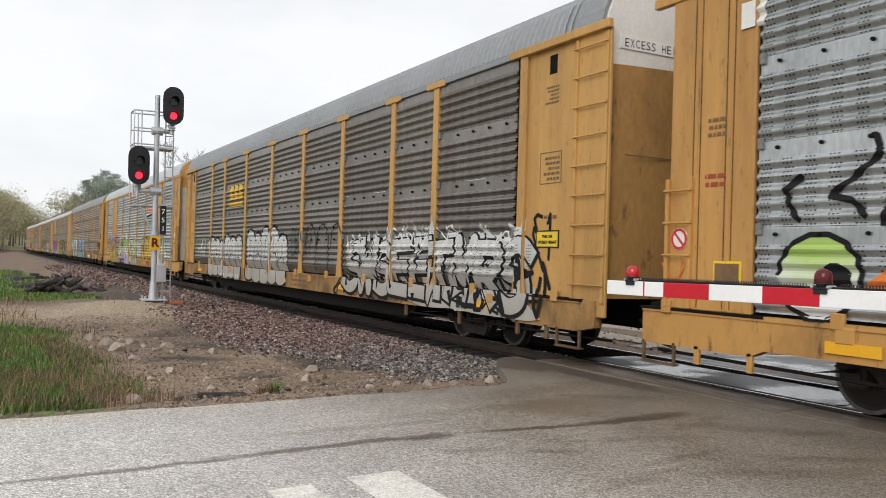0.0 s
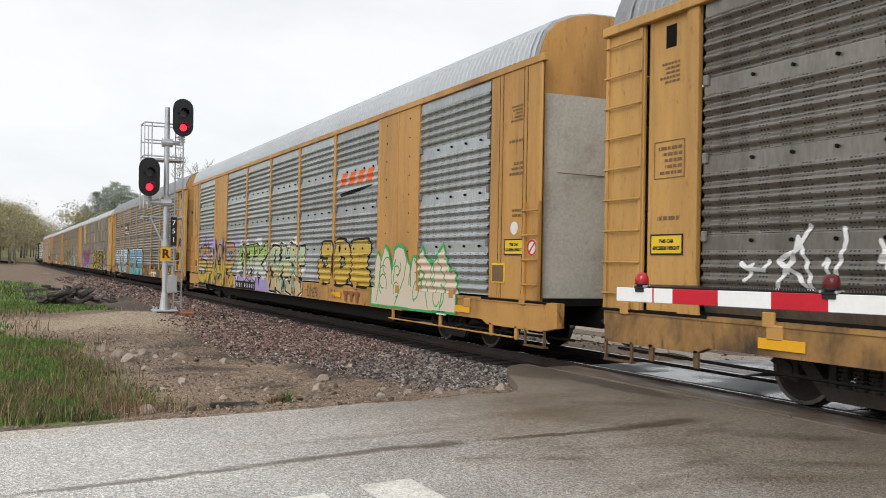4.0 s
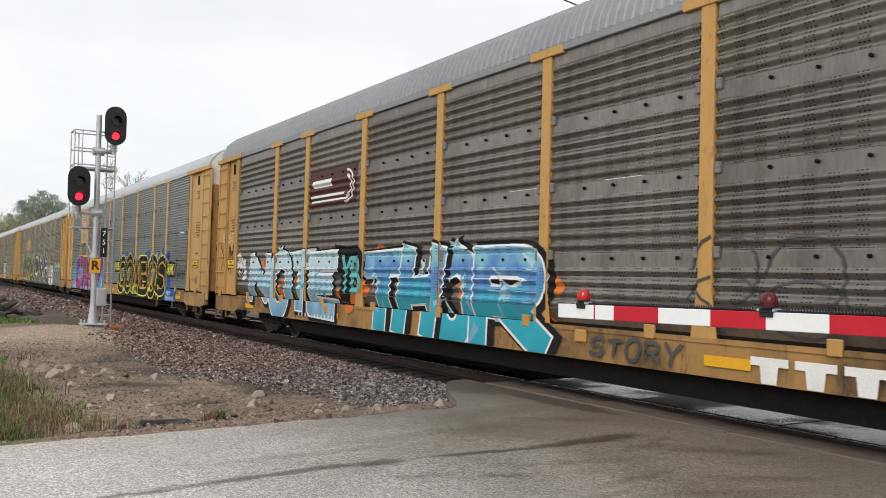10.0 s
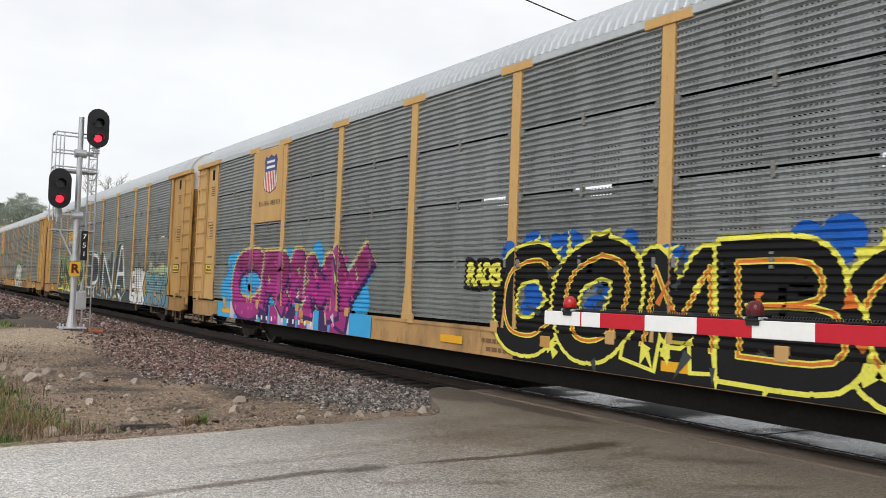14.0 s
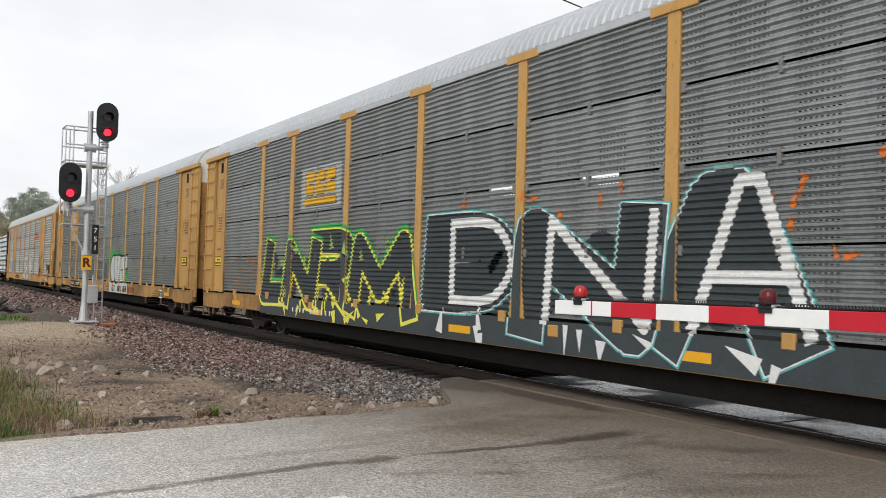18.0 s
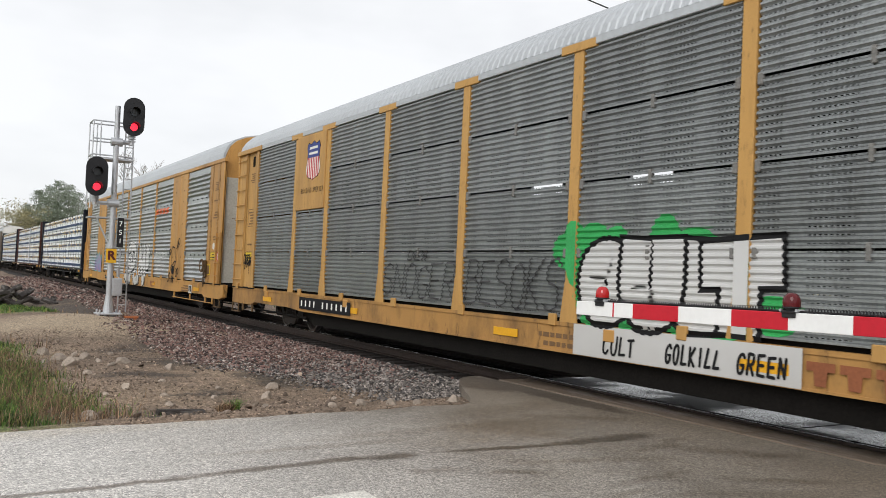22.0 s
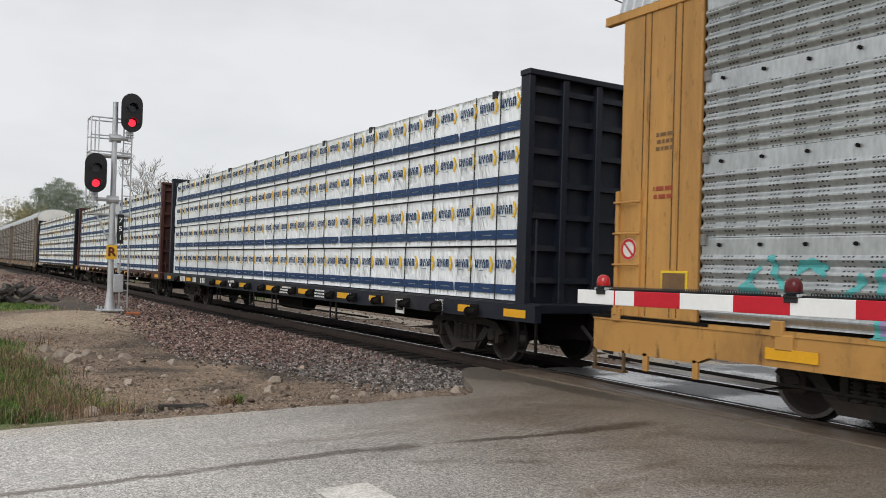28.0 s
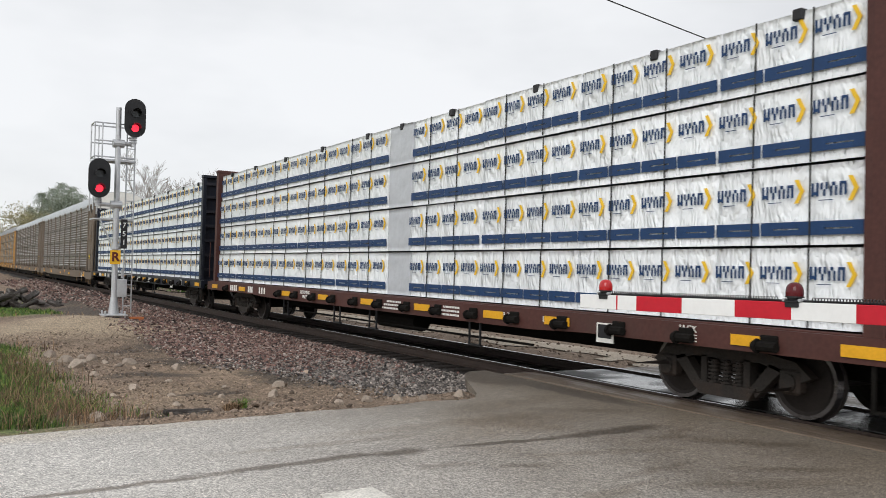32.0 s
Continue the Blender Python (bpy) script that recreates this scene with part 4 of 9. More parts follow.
def autorack(style, label, slots=True):
    """A closed car carrier; its front end is at y = 0 and its rails' top at z = 0."""
    car = new("autorack_car")
    tagged(car, label, "railway car", group="autorack cars of the train")
    flush = style["flush"]
    paint, smat, fn = style["paint"], style["sheet"], style["fn"]
    step = 0.0092 if fn is fine_x else 0.0170
    e0, e1 = 0.62, LEN - 0.62
    # deck and sill, over a belly beam blackened for the shade below the sill
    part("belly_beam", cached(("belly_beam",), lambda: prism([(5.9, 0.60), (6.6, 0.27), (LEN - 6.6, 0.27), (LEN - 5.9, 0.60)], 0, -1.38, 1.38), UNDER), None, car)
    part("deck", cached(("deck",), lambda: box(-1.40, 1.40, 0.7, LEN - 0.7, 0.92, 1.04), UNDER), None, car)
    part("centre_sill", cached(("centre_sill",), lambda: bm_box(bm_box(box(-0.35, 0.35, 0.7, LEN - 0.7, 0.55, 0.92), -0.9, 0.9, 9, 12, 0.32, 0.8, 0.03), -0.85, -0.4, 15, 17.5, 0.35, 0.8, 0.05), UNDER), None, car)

    def sill(s):
        bm = bmesh.new()
        pts = [(0.34, 0.98), (0.34, 0.60), (0.75, 0.52), (2.4, 0.52), (2.6, 0.60), (5.2, 0.60), (6.0, 0.56), (LEN - 6.0, 0.56), (LEN - 5.2, 0.60), (LEN - 2.6, 0.60), (LEN - 2.4, 0.52), (LEN - 0.66, 0.52), (LEN - 0.66, 0.98)]
        bm_prism(bm, pts, 0, s * 1.50 if s < 0 else 1.36, -1.36 if s < 0 else 1.50)
        bm_box(bm, -1.515 if s < 0 else 1.36, -1.36 if s < 0 else 1.515, 0.66, LEN - 0.66, 0.93, 0.985)
        bm_box(bm, -1.515 if s < 0 else 1.36, -1.36 if s < 0 else 1.515, 5.9, LEN - 5.9, 0.555, 0.585)
        return bm
    for s in (-1, 1):
        part("side_sill", cached(("side_sill", s, style["sill"].name), lambda: sill(s), style["sill"]), None, car)
    for k, y in enumerate(np.arange(1.2, LEN - 1, 2.42)):
        part("rub_block", cached(("rub_block", paint.name), lambda: box(-1.54, -1.49, 0, 0.16, 0.92, 1.09, 0.01), paint), None, car, at=pose(0, y, 0))
    # roof and its rails
    part("roof", cached(("roof", style["roof"].name, style["lift"]), lambda: ribbed_roof(LEN - 2.0, 1.0, style["lift"]), style["roof"]), None, car)
    for s in (-1, 1):
        rail_m = paint if flush else style["roof"]
        part("roof_rail", cached(("roof_rail", s, rail_m.name), lambda: box(-1.525 if s < 0 else 1.43, -1.43 if s < 0 else 1.525, 0.75, LEN - 0.75, 4.83, 4.95, 0.008), rail_m), None, car)
    # near side: posts, then the sheets between them
    half = 0.10 if not flush else 0.075
    wide = style.get("wide", ())
    cuts = [ENDS[0]] + list(POSTS) + [ENDS[1]]
    for y in POSTS:
        part("post", cached(("post", flush, paint.name), lambda: bm_prism(box(-1.507, -1.42, -half, half, 0.93, 4.84, 0.006),
             [(-half - 0.09, 0.93), (half + 0.09, 0.93), (half, 1.55), (-half, 1.55)], 0, -1.511, -1.49), paint), None, car, at=pose(0, y, 0))
        if not flush:
            part("post_cap", cached(("post_cap", paint.name), lambda: box(-1.528, -1.47, -0.37, 0.37, 4.80, 4.93, 0.008), paint), None, car, at=pose(0, y, 0))
    rows = 4
    z0, z1 = 1.02, 4.84
    for b, (ya, yb) in enumerate(zip(cuts, cuts[1:])):
        lo, hi = ya + half + (0.02 if b else 0.04), yb - half - 0.02
        if b in wide:
            part("solid_panel", cached(("solid_panel", round(hi - lo, 2), paint.name), lambda: bm_box(box(-1.498, -1.44, -0.05, hi - lo + 0.05, z0, z1, 0.01), -1.507, -1.49, (hi - lo) / 2 - 0.03, (hi - lo) / 2 + 0.03, z0, z1), paint), None, car, at=pose(0, lo, 0))
            bm = bmesh.new()
            for i in range(2):
                for j in range(9):
                    bm_box(bm, -1.507, -1.497, 0.28 + i * (hi - lo - 0.6), 0.31 + i * (hi - lo - 0.6), 1.4 + j * 0.4, 1.43 + j * 0.4)
            part("rivet_row", bm, UNDER, car, at=pose(0, lo, 0))
            continue
        for r in range(rows):
            ga = z0 + (z1 - z0) * r / rows + (0.024 if fn is fine_x else 0.006)
            gb = z0 + (z1 - z0) * (r + 1) / rows
            part("side_sheet", cached(("side_sheet", round(hi - lo, 2), r, smat.name), lambda: corrugated(hi - lo, ga, gb, fn, step), smat), None, car, at=pose(0, lo, 0))
        # hinge clips beside the posts
        for r in range(1, rows):
            zc = z0 + (z1 - z0) * r / rows
            for yy in (lo + 0.03, hi - 0.03):
                part("hinge_clip", cached(("hinge_clip",), lambda: box(-1.512, -1.45, -0.04, 0.03, -0.09, 0.045, 0.012), CLIP_M), None, car, at=pose(0, yy, zc))
            if fn is fine_x:
                part("latch", cached(("latch",), lambda: box(-1.506, -1.44, -0.026, 0.026, -0.10, 0.08, 0.005), CLIP_M), None, car, at=pose(0, (lo + hi) / 2, zc))
            else:
                n_b = int((hi - lo) / 0.55)
                part("bolt_row", cached(("bolt_row", n_b), lambda: bolts_bm(n_b), UNDER), None, car, at=pose(0, lo + 0.3, zc - 0.08))
    # far side as one plain wall, and inner decks near-black for the unlit interior
    def far_side():
        bm = box(1.44, 1.50, 0.8, LEN - 0.8, 1.0, 3.22)
        bm_box(bm, 1.44, 1.50, 0.8, LEN - 0.8, 3.56, 4.86)
        for y in [1.6, 3.0, 4.2] + list(POSTS) + [11.2, 20.4, 25.0, 26.4, 27.4]:
            bm_box(bm, 1.44, 1.50, y - 0.95, y + 0.95, 3.22, 3.56)
        return bm
    part("far_wall", cached(("far_wall", smat.name), far_side, smat), None, car)
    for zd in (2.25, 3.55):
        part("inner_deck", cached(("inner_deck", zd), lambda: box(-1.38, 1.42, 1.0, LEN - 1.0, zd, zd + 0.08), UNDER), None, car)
    # end bays
    for s, y in ((1, 0.0), (-1, LEN)):
        at = pose(0, y, 0) @ Matrix.Diagonal((1, s, 1, 1))
        door_y = ENDS[0]
        E = (0.84 if s > 0 else 1.08) if flush else (0.16 if s > 0 else 0.60)     # the body's corner
        in_y = E + (0.78 if s > 0 else 0.86)

        def end_wall():
            bm = bmesh.new()
            bm_box(bm, -1.507, -1.42, door_y - 0.16, door_y + 0.04, 0.98, 4.86, 0.010)
            bm_prism(bm, [(door_y - 0.27, 0.95), (door_y + 0.12, 0.95), (door_y + 0.04, 1.6), (door_y - 0.16, 1.6)], 0, -1.511, -1.49)
            bm_box(bm, -1.45, -1.40, in_y, door_y - 0.14, 1.0, 4.84)
            bm_box(bm, -1.458, -1.44, in_y + 0.015, in_y + 0.07, 1.0, 4.84, 0.004)
            return bm
        if flush:
            def flat_wall():
                bm = box(-1.50, -1.42, E, door_y + 0.05, 0.98, 4.90, 0.02)
                for yy in (E + 0.42, door_y - 0.34):
                    bm_box(bm, -1.512, -1.49, yy, yy + 0.05, 1.0, 4.85, 0.006)
                return bm
            bay = part("end_bay", cached(("flat_end_bay", s, paint.name), flat_wall, paint), None, car, at=at)
            for yy in (E + 0.39, E + 0.50, door_y - 0.37, door_y - 0.26):
                part("seam", cached(("bay_seam",), lambda: box(-1.5025, -1.495, 0, 0.012, 1.02, 4.84), UNDER), None, bay, at=pose(0, yy, 0))
            part("placard", cached(("placard",), lambda: disc_x(0.14), WHITE_P), None, bay, at=pose(-1.504, E + 0.2, 1.85))
            part("placard_ring", cached(("placard_ring",), lambda: ring_x(0.10, 0.135), SIGN_RED), None, bay, at=pose(-1.508, E + 0.2, 1.85))
            part("card_frame", cached(("card_frame",), lambda: box(-1.515, -1.50, 0, 0.42, 0, 0.34, 0.01), SIGNY), None, bay, at=pose(0, 1.85, 1.25))
            part("card_face", cached(("card_face_b",), lambda: box(-1.52, -1.514, 0.03, 0.39, 0.03, 0.31), PRINT), None, bay, at=pose(0, 1.85, 1.25))
        else:
            part("end_bay", cached(("end_bay", s, paint.name), end_wall, paint), None, car, at=at)
        if not flush:
            part("end_cap_rail", cached(("end_cap_rail", s, paint.name), lambda: box(-1.55, -1.46, E - 0.03, door_y + 0.32, 4.82, 4.95, 0.01), paint), None, car, at=at)

        def corner():
            bm = bmesh.new()
            bm_box(bm, -1.475, -1.42, E, E + (0.30 if flush else 0.78), 0.75, 4.84, 0.01)
            return bm
        part("corner_panel", cached(("corner_panel", s, flush, paint.name), corner, paint), None, car, at=at)

        def door():
            bm = bmesh.new()
            n = 10
            lo = [(-1.45 + 2.9 * i / n, E + 0.10 - 0.14 * math.sin(math.pi * i / n)) for i in range(n + 1)]
            bm_prism(bm, lo + [(x, y + 0.05) for x, y in lo[::-1]], 2, 1.02, 4.35)
            return bm
        part("end_door", cached(("end_door", s, flush, style["door"].name), door, style["door"]), None, car, at=at)
        cap = style["cap"]
        part("end_gable", cached(("end_gable", s, flush, cap.name, style["lift"]), lambda: prism([(x * 0.96, z - 0.03) for x, z in roof_line(style["lift"])] + [(1.42, 4.34), (-1.42, 4.34)], 1, E + 0.12, E + 0.20), cap), None, car, at=at)
        part("roof_end", cached(("roof_end", s, flush, style["roof"].name, style["lift"]), lambda: prism(roof_line(style["lift"]) + [(x * 0.97, z - 0.05) for x, z in roof_line(style["lift"])[::-1]], 1, E + 0.16, 1.26), style["roof"]), None, car, at=at)
        part("door_seam", cached(("door_seam", s, flush), lambda: box(-1.2, 1.2, E - 0.048, E - 0.035, 3.05, 3.065), PRINT), None, car, at=at)
        def slot():
            xs_ = [-1.22 + 0.11 * i for i in range(9)]
            arc = [(x, E + 0.10 - 0.14 * math.sin(math.pi * (x + 1.45) / 2.9)) for x in xs_]
            return prism([(x, y - 0.006) for x, y in arc] + [(x, y + 0.02) for x, y in arc[::-1]], 2, -0.065, 0.065)
        for zz in (2.35, 3.75) if slots and not flush else ():
            part("slot", cached(("slot", s, flush), slot, BLACK), None, car, at=at @ pose(0, 0, zz))
        part("end_step", cached(("end_step", s), lambda: bm_box(bm_box(box(-1.50, -1.47, 0.66, 0.70, 0.28, 0.55), -1.50, -1.47, 1.20, 1.24, 0.28, 0.55), -1.52, -1.42, 0.66, 1.24, 0.26, 0.285), SILL_GRIME), None, car, at=at)
        part("end_ledge", cached(("end_ledge", s), lambda: box(-1.525, -1.40, 0.62, 2.60, 0.955, 0.99, 0.004), UNDER), None, car, at=at)
        if not flush:
            ld = ladder(car, E + 0.045, E + 0.735, 0.95, 4.8, paint, x=-1.488)
            ld.matrix_basis = at
        else:
            ld = ladder(car, E + 0.01, E + 0.40, 1.0, 2.6, paint, rungs=4)
            ld.matrix_basis = at
    end_fittings(car, LEN, paint)
    # notices on the end bays and sill
    for s, y in ((1, 1.3), (-1, LEN - 2.1)):
        x_ = -1.502 if flush else -1.450
        if flush and s < 0:
            lettering(car, y + 0.1, 3.05, 0.4, 0.26, 3, PRINT, -1.505, seed=3)
            lettering(car, y + 0.1, 2.45, 0.34, 0.2, 2, FADED_, -1.505, seed=4)
            continue
        np_ = part("notice_plate", cached(("notice_plate",), lambda: box(-0.012, -0.002, 0, 0.55, 1.75, 1.98), SIGNY), None, car, at=pose(x_, y, 0))
        part("notice_frame", cached(("notice_frame",), lambda: bm_box(bm_box(bm_box(box(-0.015, -0.001, -0.02, 0.57, 1.73, 1.75), -0.015, -0.001, -0.02, 0.57, 1.98, 2.0), -0.015, -0.001, -0.02, 0.0, 1.75, 1.98), -0.015, -0.001, 0.55, 0.57, 1.75, 1.98), INK_), None, np_)
        if not flush:
            part("data_frame", cached(("data_frame",), lambda: bm_box(bm_box(bm_box(box(-0.004, -0.001, -0.03, 0.53, 2.72, 2.735), -0.004, -0.001, -0.03, 0.53, 3.20, 3.215), -0.004, -0.001, -0.03, -0.015, 2.735, 3.2), -0.004, -0.001, 0.515, 0.53, 2.735, 3.2), PRINT), None, car, at=pose(x_, y, 0))
            lettering(car, y + 0.02, 2.76, 0.46, 0.40, 5, PRINT, -1.453, seed=3)
            lettering(car, y + 0.06, 2.16, 0.40, 0.10, 1, PRINT, -1.453, seed=5)
            part("inspection_notch", cached(("inspection_notch",), lambda: box(-0.004, 0.02, 0.14, 0.34, 4.42, 4.72, 0.006), UNDER), None, car, at=pose(x_, y, 0))
        else:
            for z_, r_ in ((3.05, 3), (2.35, 2), (3.6, 1)):
                lettering(car, y + 0.03, z_, 0.46, 0.085 * r_, r_, PRINT, -1.505, seed=r_)
            part("seal_sticker", cached(("seal_sticker",), lambda: disc_x(0.11), WHITE_P), None, car, at=pose(x_ - 0.003, y + 0.28, 2.18))
        for word_, zw_ in (("THIS CAR", 1.905), ("EXCEEDS HEIGHT", 1.815)):
            part("stencil", cached(("plate_word", word_), lambda: plate_word(word_), INK_), None, np_, at=pose(-0.014, 0.275, zw_, 90, 0, -90))
        lettering(car, y + 0.08, 3.95, 0.36, 0.30, 5, PRINT, -1.505 if flush else -1.453)
    for y in (3.0, 9.5, 14.2, 19.8, 25.0):
        part("reflector", cached(("reflector",), lambda: box(-1.525, -1.512, 0, 0.62, 0.68, 0.80), REFL), None, car, at=pose(0, y, 0))
    lettering(car, 12.5, 0.60, 1.6, 0.25, 2, PRINT, -1.505)
    lettering(car, 4.2, 0.60, 1.2, 0.25, 3, PRINT, -1.505)
    # brake pipe, chain and small fittings hung under the sill
    part("brake_pipe", cached(("brake_pipe",), lambda: bm_rod(rod((-1.44, 0.9, 0.44), (-1.44, 6.3, 0.40), 0.02, sides=6), (-1.44, 0.9, 0.44), (-1.1, 0.4, 0.40), 0.02, sides=6), UNDER), None, car)
    part("brake_pipe", cached(("brake_pipe_rear",), lambda: rod((-1.44, LEN - 6.3, 0.40), (-1.44, LEN - 0.9, 0.44), 0.02, sides=6), UNDER), None, car)
    pipe_m = paint if flush else SILL_GRIME
    if flush:
        part("hand_rail", cached(("hand_rail",), lambda: rod((-1.49, 1.6, 0.36), (-1.49, 6.6, 0.36), 0.016, sides=6), paint), None, car)
    for y in (1.5, 2.3, 4.2, 6.4, LEN - 2.4, LEN - 1.6):
        part("pipe_hanger", cached(("pipe_hanger", pipe_m.name), lambda: box(-1.50, -1.45, -0.04, 0.04, 0.33, 0.56, 0.008), pipe_m), None, car, at=pose(0, y, 0))
    for y in (3.1, 12.2, 20.4, LEN - 3.6):
        part("sill_bracket", cached(("sill_bracket",), lambda: box(-1.535, -1.49, -0.11, 0.11, 0.78, 0.95, 0.015), style["sill"]), None, car, at=pose(0, y, 0))
    card = part("defect_card", cached(("rack_card",), lambda: box(-1.522, -1.512, 0, 0.40, 0.58, 0.86), PRINT_W), None, car, at=pose(0, 3.9, 0))
    part("card_face", cached(("rack_card_face",), lambda: bm_box(box(-1.525, -1.52, 0.04, 0.18, 0.63, 0.83), -1.525, -1.52, 0.22, 0.36, 0.63, 0.83), BLACK), None, card)
    truck(car, 4.3)
    truck(car, LEN - 4.3)
    return car


# ---- lumber cars ----
NAVY = mat("navy_car_paint", (0.009, 0.012, 0.021), 0.5, 0.25, 1, 20, 0.1, dark=(0.07, 0.06, 0.055), dark_amount=0.5)
BROWN = mat("oxide_brown_car_paint", (0.075, 0.029, 0.024), 0.6, 0.25, 1, 20, 0.1, dark=(0.06, 0.04, 0.035), dark_amount=0.5)
WRAP = mat("white_lumber_wrap", (0.885, 0.915, 0.935), 0.34, 0.05, 1.4, 5, 0.6, rand=0.06)
for nd in WRAP.node_tree.nodes:
    if nd.bl_idname == "ShaderNodeBump":
        nd.inputs["Distance"].default_value = 0.055


def creased(m, turn=35, scale=1.6, dist=0.14):
    """Sharp folds that run over the film in all directions."""
    n, l = m.node_tree.nodes, m.node_tree.links
    p = n["Principled BSDF"]
    tc, mp, ns, sb, ab, bu = n.new("ShaderNodeTexCoord"), n.new("ShaderNodeMapping"), n.new("ShaderNodeTexNoise"), n.new("ShaderNodeMath"), n.new("ShaderNodeMath"), n.new("ShaderNodeBump")
    mp.inputs["Rotation"].default_value, mp.inputs["Scale"].default_value = (radians(turn), 0, 0), (1, 2.6, 0.9)
    ns.inputs["Scale"].default_value, ns.inputs["Detail"].default_value, ns.inputs["Distortion"].default_value = scale, 3, 0.8
    sb.operation, ab.operation = "SUBTRACT", "ABSOLUTE"
    sb.inputs[1].default_value = 0.5
    bu.inputs["Strength"].default_value, bu.inputs["Distance"].default_value = 1.0, dist
    l.new(tc.outputs["Object"], mp.inputs["Vector"])
    l.new(mp.outputs[0], ns.inputs["Vector"])
    l.new(ns.outputs["Fac"], sb.inputs[0])
    l.new(sb.outputs[0], ab.inputs[0])
    mn = n.new("ShaderNodeMath")
    mn.operation = "MINIMUM"
    mn.inputs[1].default_value = 0.11
    l.new(ab.outputs[0], mn.inputs[0])
    l.new(mn.outputs[0], bu.inputs["Height"])
    l.new(p.inputs["Normal"].links[0].from_socket, bu.inputs["Normal"])
    l.new(bu.outputs[0], p.inputs["Normal"])
    return m


creased(WRAP, 35, 1.3, 0.17)
creased(WRAP, -50, 1.7, 0.12)
creased(WRAP, 14, 3.4, 0.05)
WRAP_GREY = mat("grey_lumber_wrap", (0.50, 0.52, 0.55), 0.45, 0.08, 1.4, 9, 0.5)
PNAVY = mat("printed_navy", (0.014, 0.045, 0.125), 0.5, 0.15, 4, 30, 0)
PYEL = mat("printed_yellow", (0.80, 0.50, 0.03), 0.5, 0.1, 4, 30, 0)
STRAP = mat("black_strap", (0.03, 0.03, 0.03), 0.5, 0.1, 4, 30, 0)
LUM = 24.15
TIERS = ((1.06, 1.90), (1.93, 2.77), (2.80, 3.62), (3.65, 4.44))


def pack_bm(w, h, seed):
    """A wrapped pack of lumber: slightly bulged and creased faces."""
    rnd = random.Random(seed)
    bm = bmesh.new()
    ny, nz = 26, 10
    vs = {}
    for i in range(ny + 1):
        for j in range(nz + 1):
            y, z = w * i / ny, h * j / nz
            edge = min(i, ny - i, 1.5) / 1.5 * min(j, nz - j, 1) 
            x = -0.014 * edge - (0.016 * noise.noise(Vector((y * 2.3 + seed, z * 3.1, seed * 1.7))) + 0.010 * noise.noise(Vector((y * 7 + z * 5, z * 2.2, seed)))) * (1 if edge else 0)
            vs[i, j] = bm.verts.new((x, y, z))
    for i in range(ny):
        for j in range(nz):
            bm.faces.new((vs[i, j], vs[i, j + 1], vs[i + 1, j + 1], vs[i + 1, j]))
    back = 1.25
    lo = [bm.verts.new((back, 0, 0)), bm.verts.new((back, w, 0)), bm.verts.new((back, w, h)), bm.verts.new((back, 0, h))]
    bm.faces.new([vs[i, nz] for i in range(ny + 1)] + [lo[2], lo[3]])
    bm.faces.new([vs[i, 0] for i in range(ny, -1, -1)] + [lo[0], lo[1]])
    bm.faces.new([vs[0, j] for j in range(nz, -1, -1)] + [lo[0], lo[3]])
    bm.faces.new([vs[ny, j] for j in range(nz + 1)] + [lo[2], lo[1]])
    return bm


def print_bm(w, h, kind):
    """What is printed on a pack: 0 the blue band, word bars and small lines; 1 the yellow arrow heads."""
    bm = bmesh.new()
    x = -0.044
    n = max(1, int(round(w / 0.62)))
    step = w / n
    if kind == 0:
        for k in range(n):
            a, b = step * k + 0.012, step * (k + 1) - 0.012
            c = a + 0.12
            d = b - 0.16
            bm_prism(bm, [(a, 0.175), (b, 0.175), (b, 0.245), (a, 0.245)], 0, x, x + 0.006)
            bm_prism(bm, [(a, 0.10), (b, 0.10), (b, 0.16), (a, 0.16)], 0, x, x + 0.006)
            bm_prism(bm, [(a, 0.16), (c, 0.16), (c, 0.175), (a, 0.175)], 0, x, x + 0.006)
            bm_prism(bm, [(d, 0.16), (b, 0.16), (b, 0.175), (d, 0.175)], 0, x, x + 0.006)
    for k in range(n):
        y = step * k + 0.05
        # the reader sees +y on the left, so the word comes before its arrow head at the larger y
        if kind == 0:
            # plain slitted and tapered blocks in the mark's colour
            for q, shapes in enumerate((((0, 0.024, 0, 1), (0.052, 0.076, 0, 1), (0.024, 0.052, 0.8, 1)), ((0.0, 0.022, 0, 0.72), (0.056, 0.078, 0, 0.72), (0.022, 0.056, 0.74, 1)),
                                        ((0.028, 0.052, 0, 0.5), (0.0, 0.024, 0.5, 1), (0.056, 0.080, 0.5, 1)), ((0, 0.024, 0, 1), (0.054, 0.078, 0, 1), (0.024, 0.054, 0.1, 0.32)))):
                a = y + 0.15 + q * 0.105
                for u0, u1, v0, v1 in shapes:
                    bm_prism(bm, [(a + u0, 0.50 + 0.14 * v0), (a + u1, 0.50 + 0.14 * v0), (a + u1, 0.50 + 0.14 * v1), (a + u0, 0.50 + 0.14 * v1)], 0, x, x + 0.006)
            bm_prism(bm, [(y + 0.30, 0.455), (y + 0.46, 0.455), (y + 0.46, 0.463), (y + 0.30, 0.463)], 0, x, x + 0.006)
        else:
            bm_prism(bm, [(y + 0.135, 0.69), (y + 0.085, 0.69), (y + 0.02, 0.565), (y + 0.085, 0.44), (y + 0.135, 0.44), (y + 0.07, 0.565)], 0, x, x + 0.006)
    return bm


def sill_word(word):
    SILL_TEXT[word].materials.clear()
    SILL_TEXT[word].materials.append(PRINT_W)
    return SILL_TEXT[word]


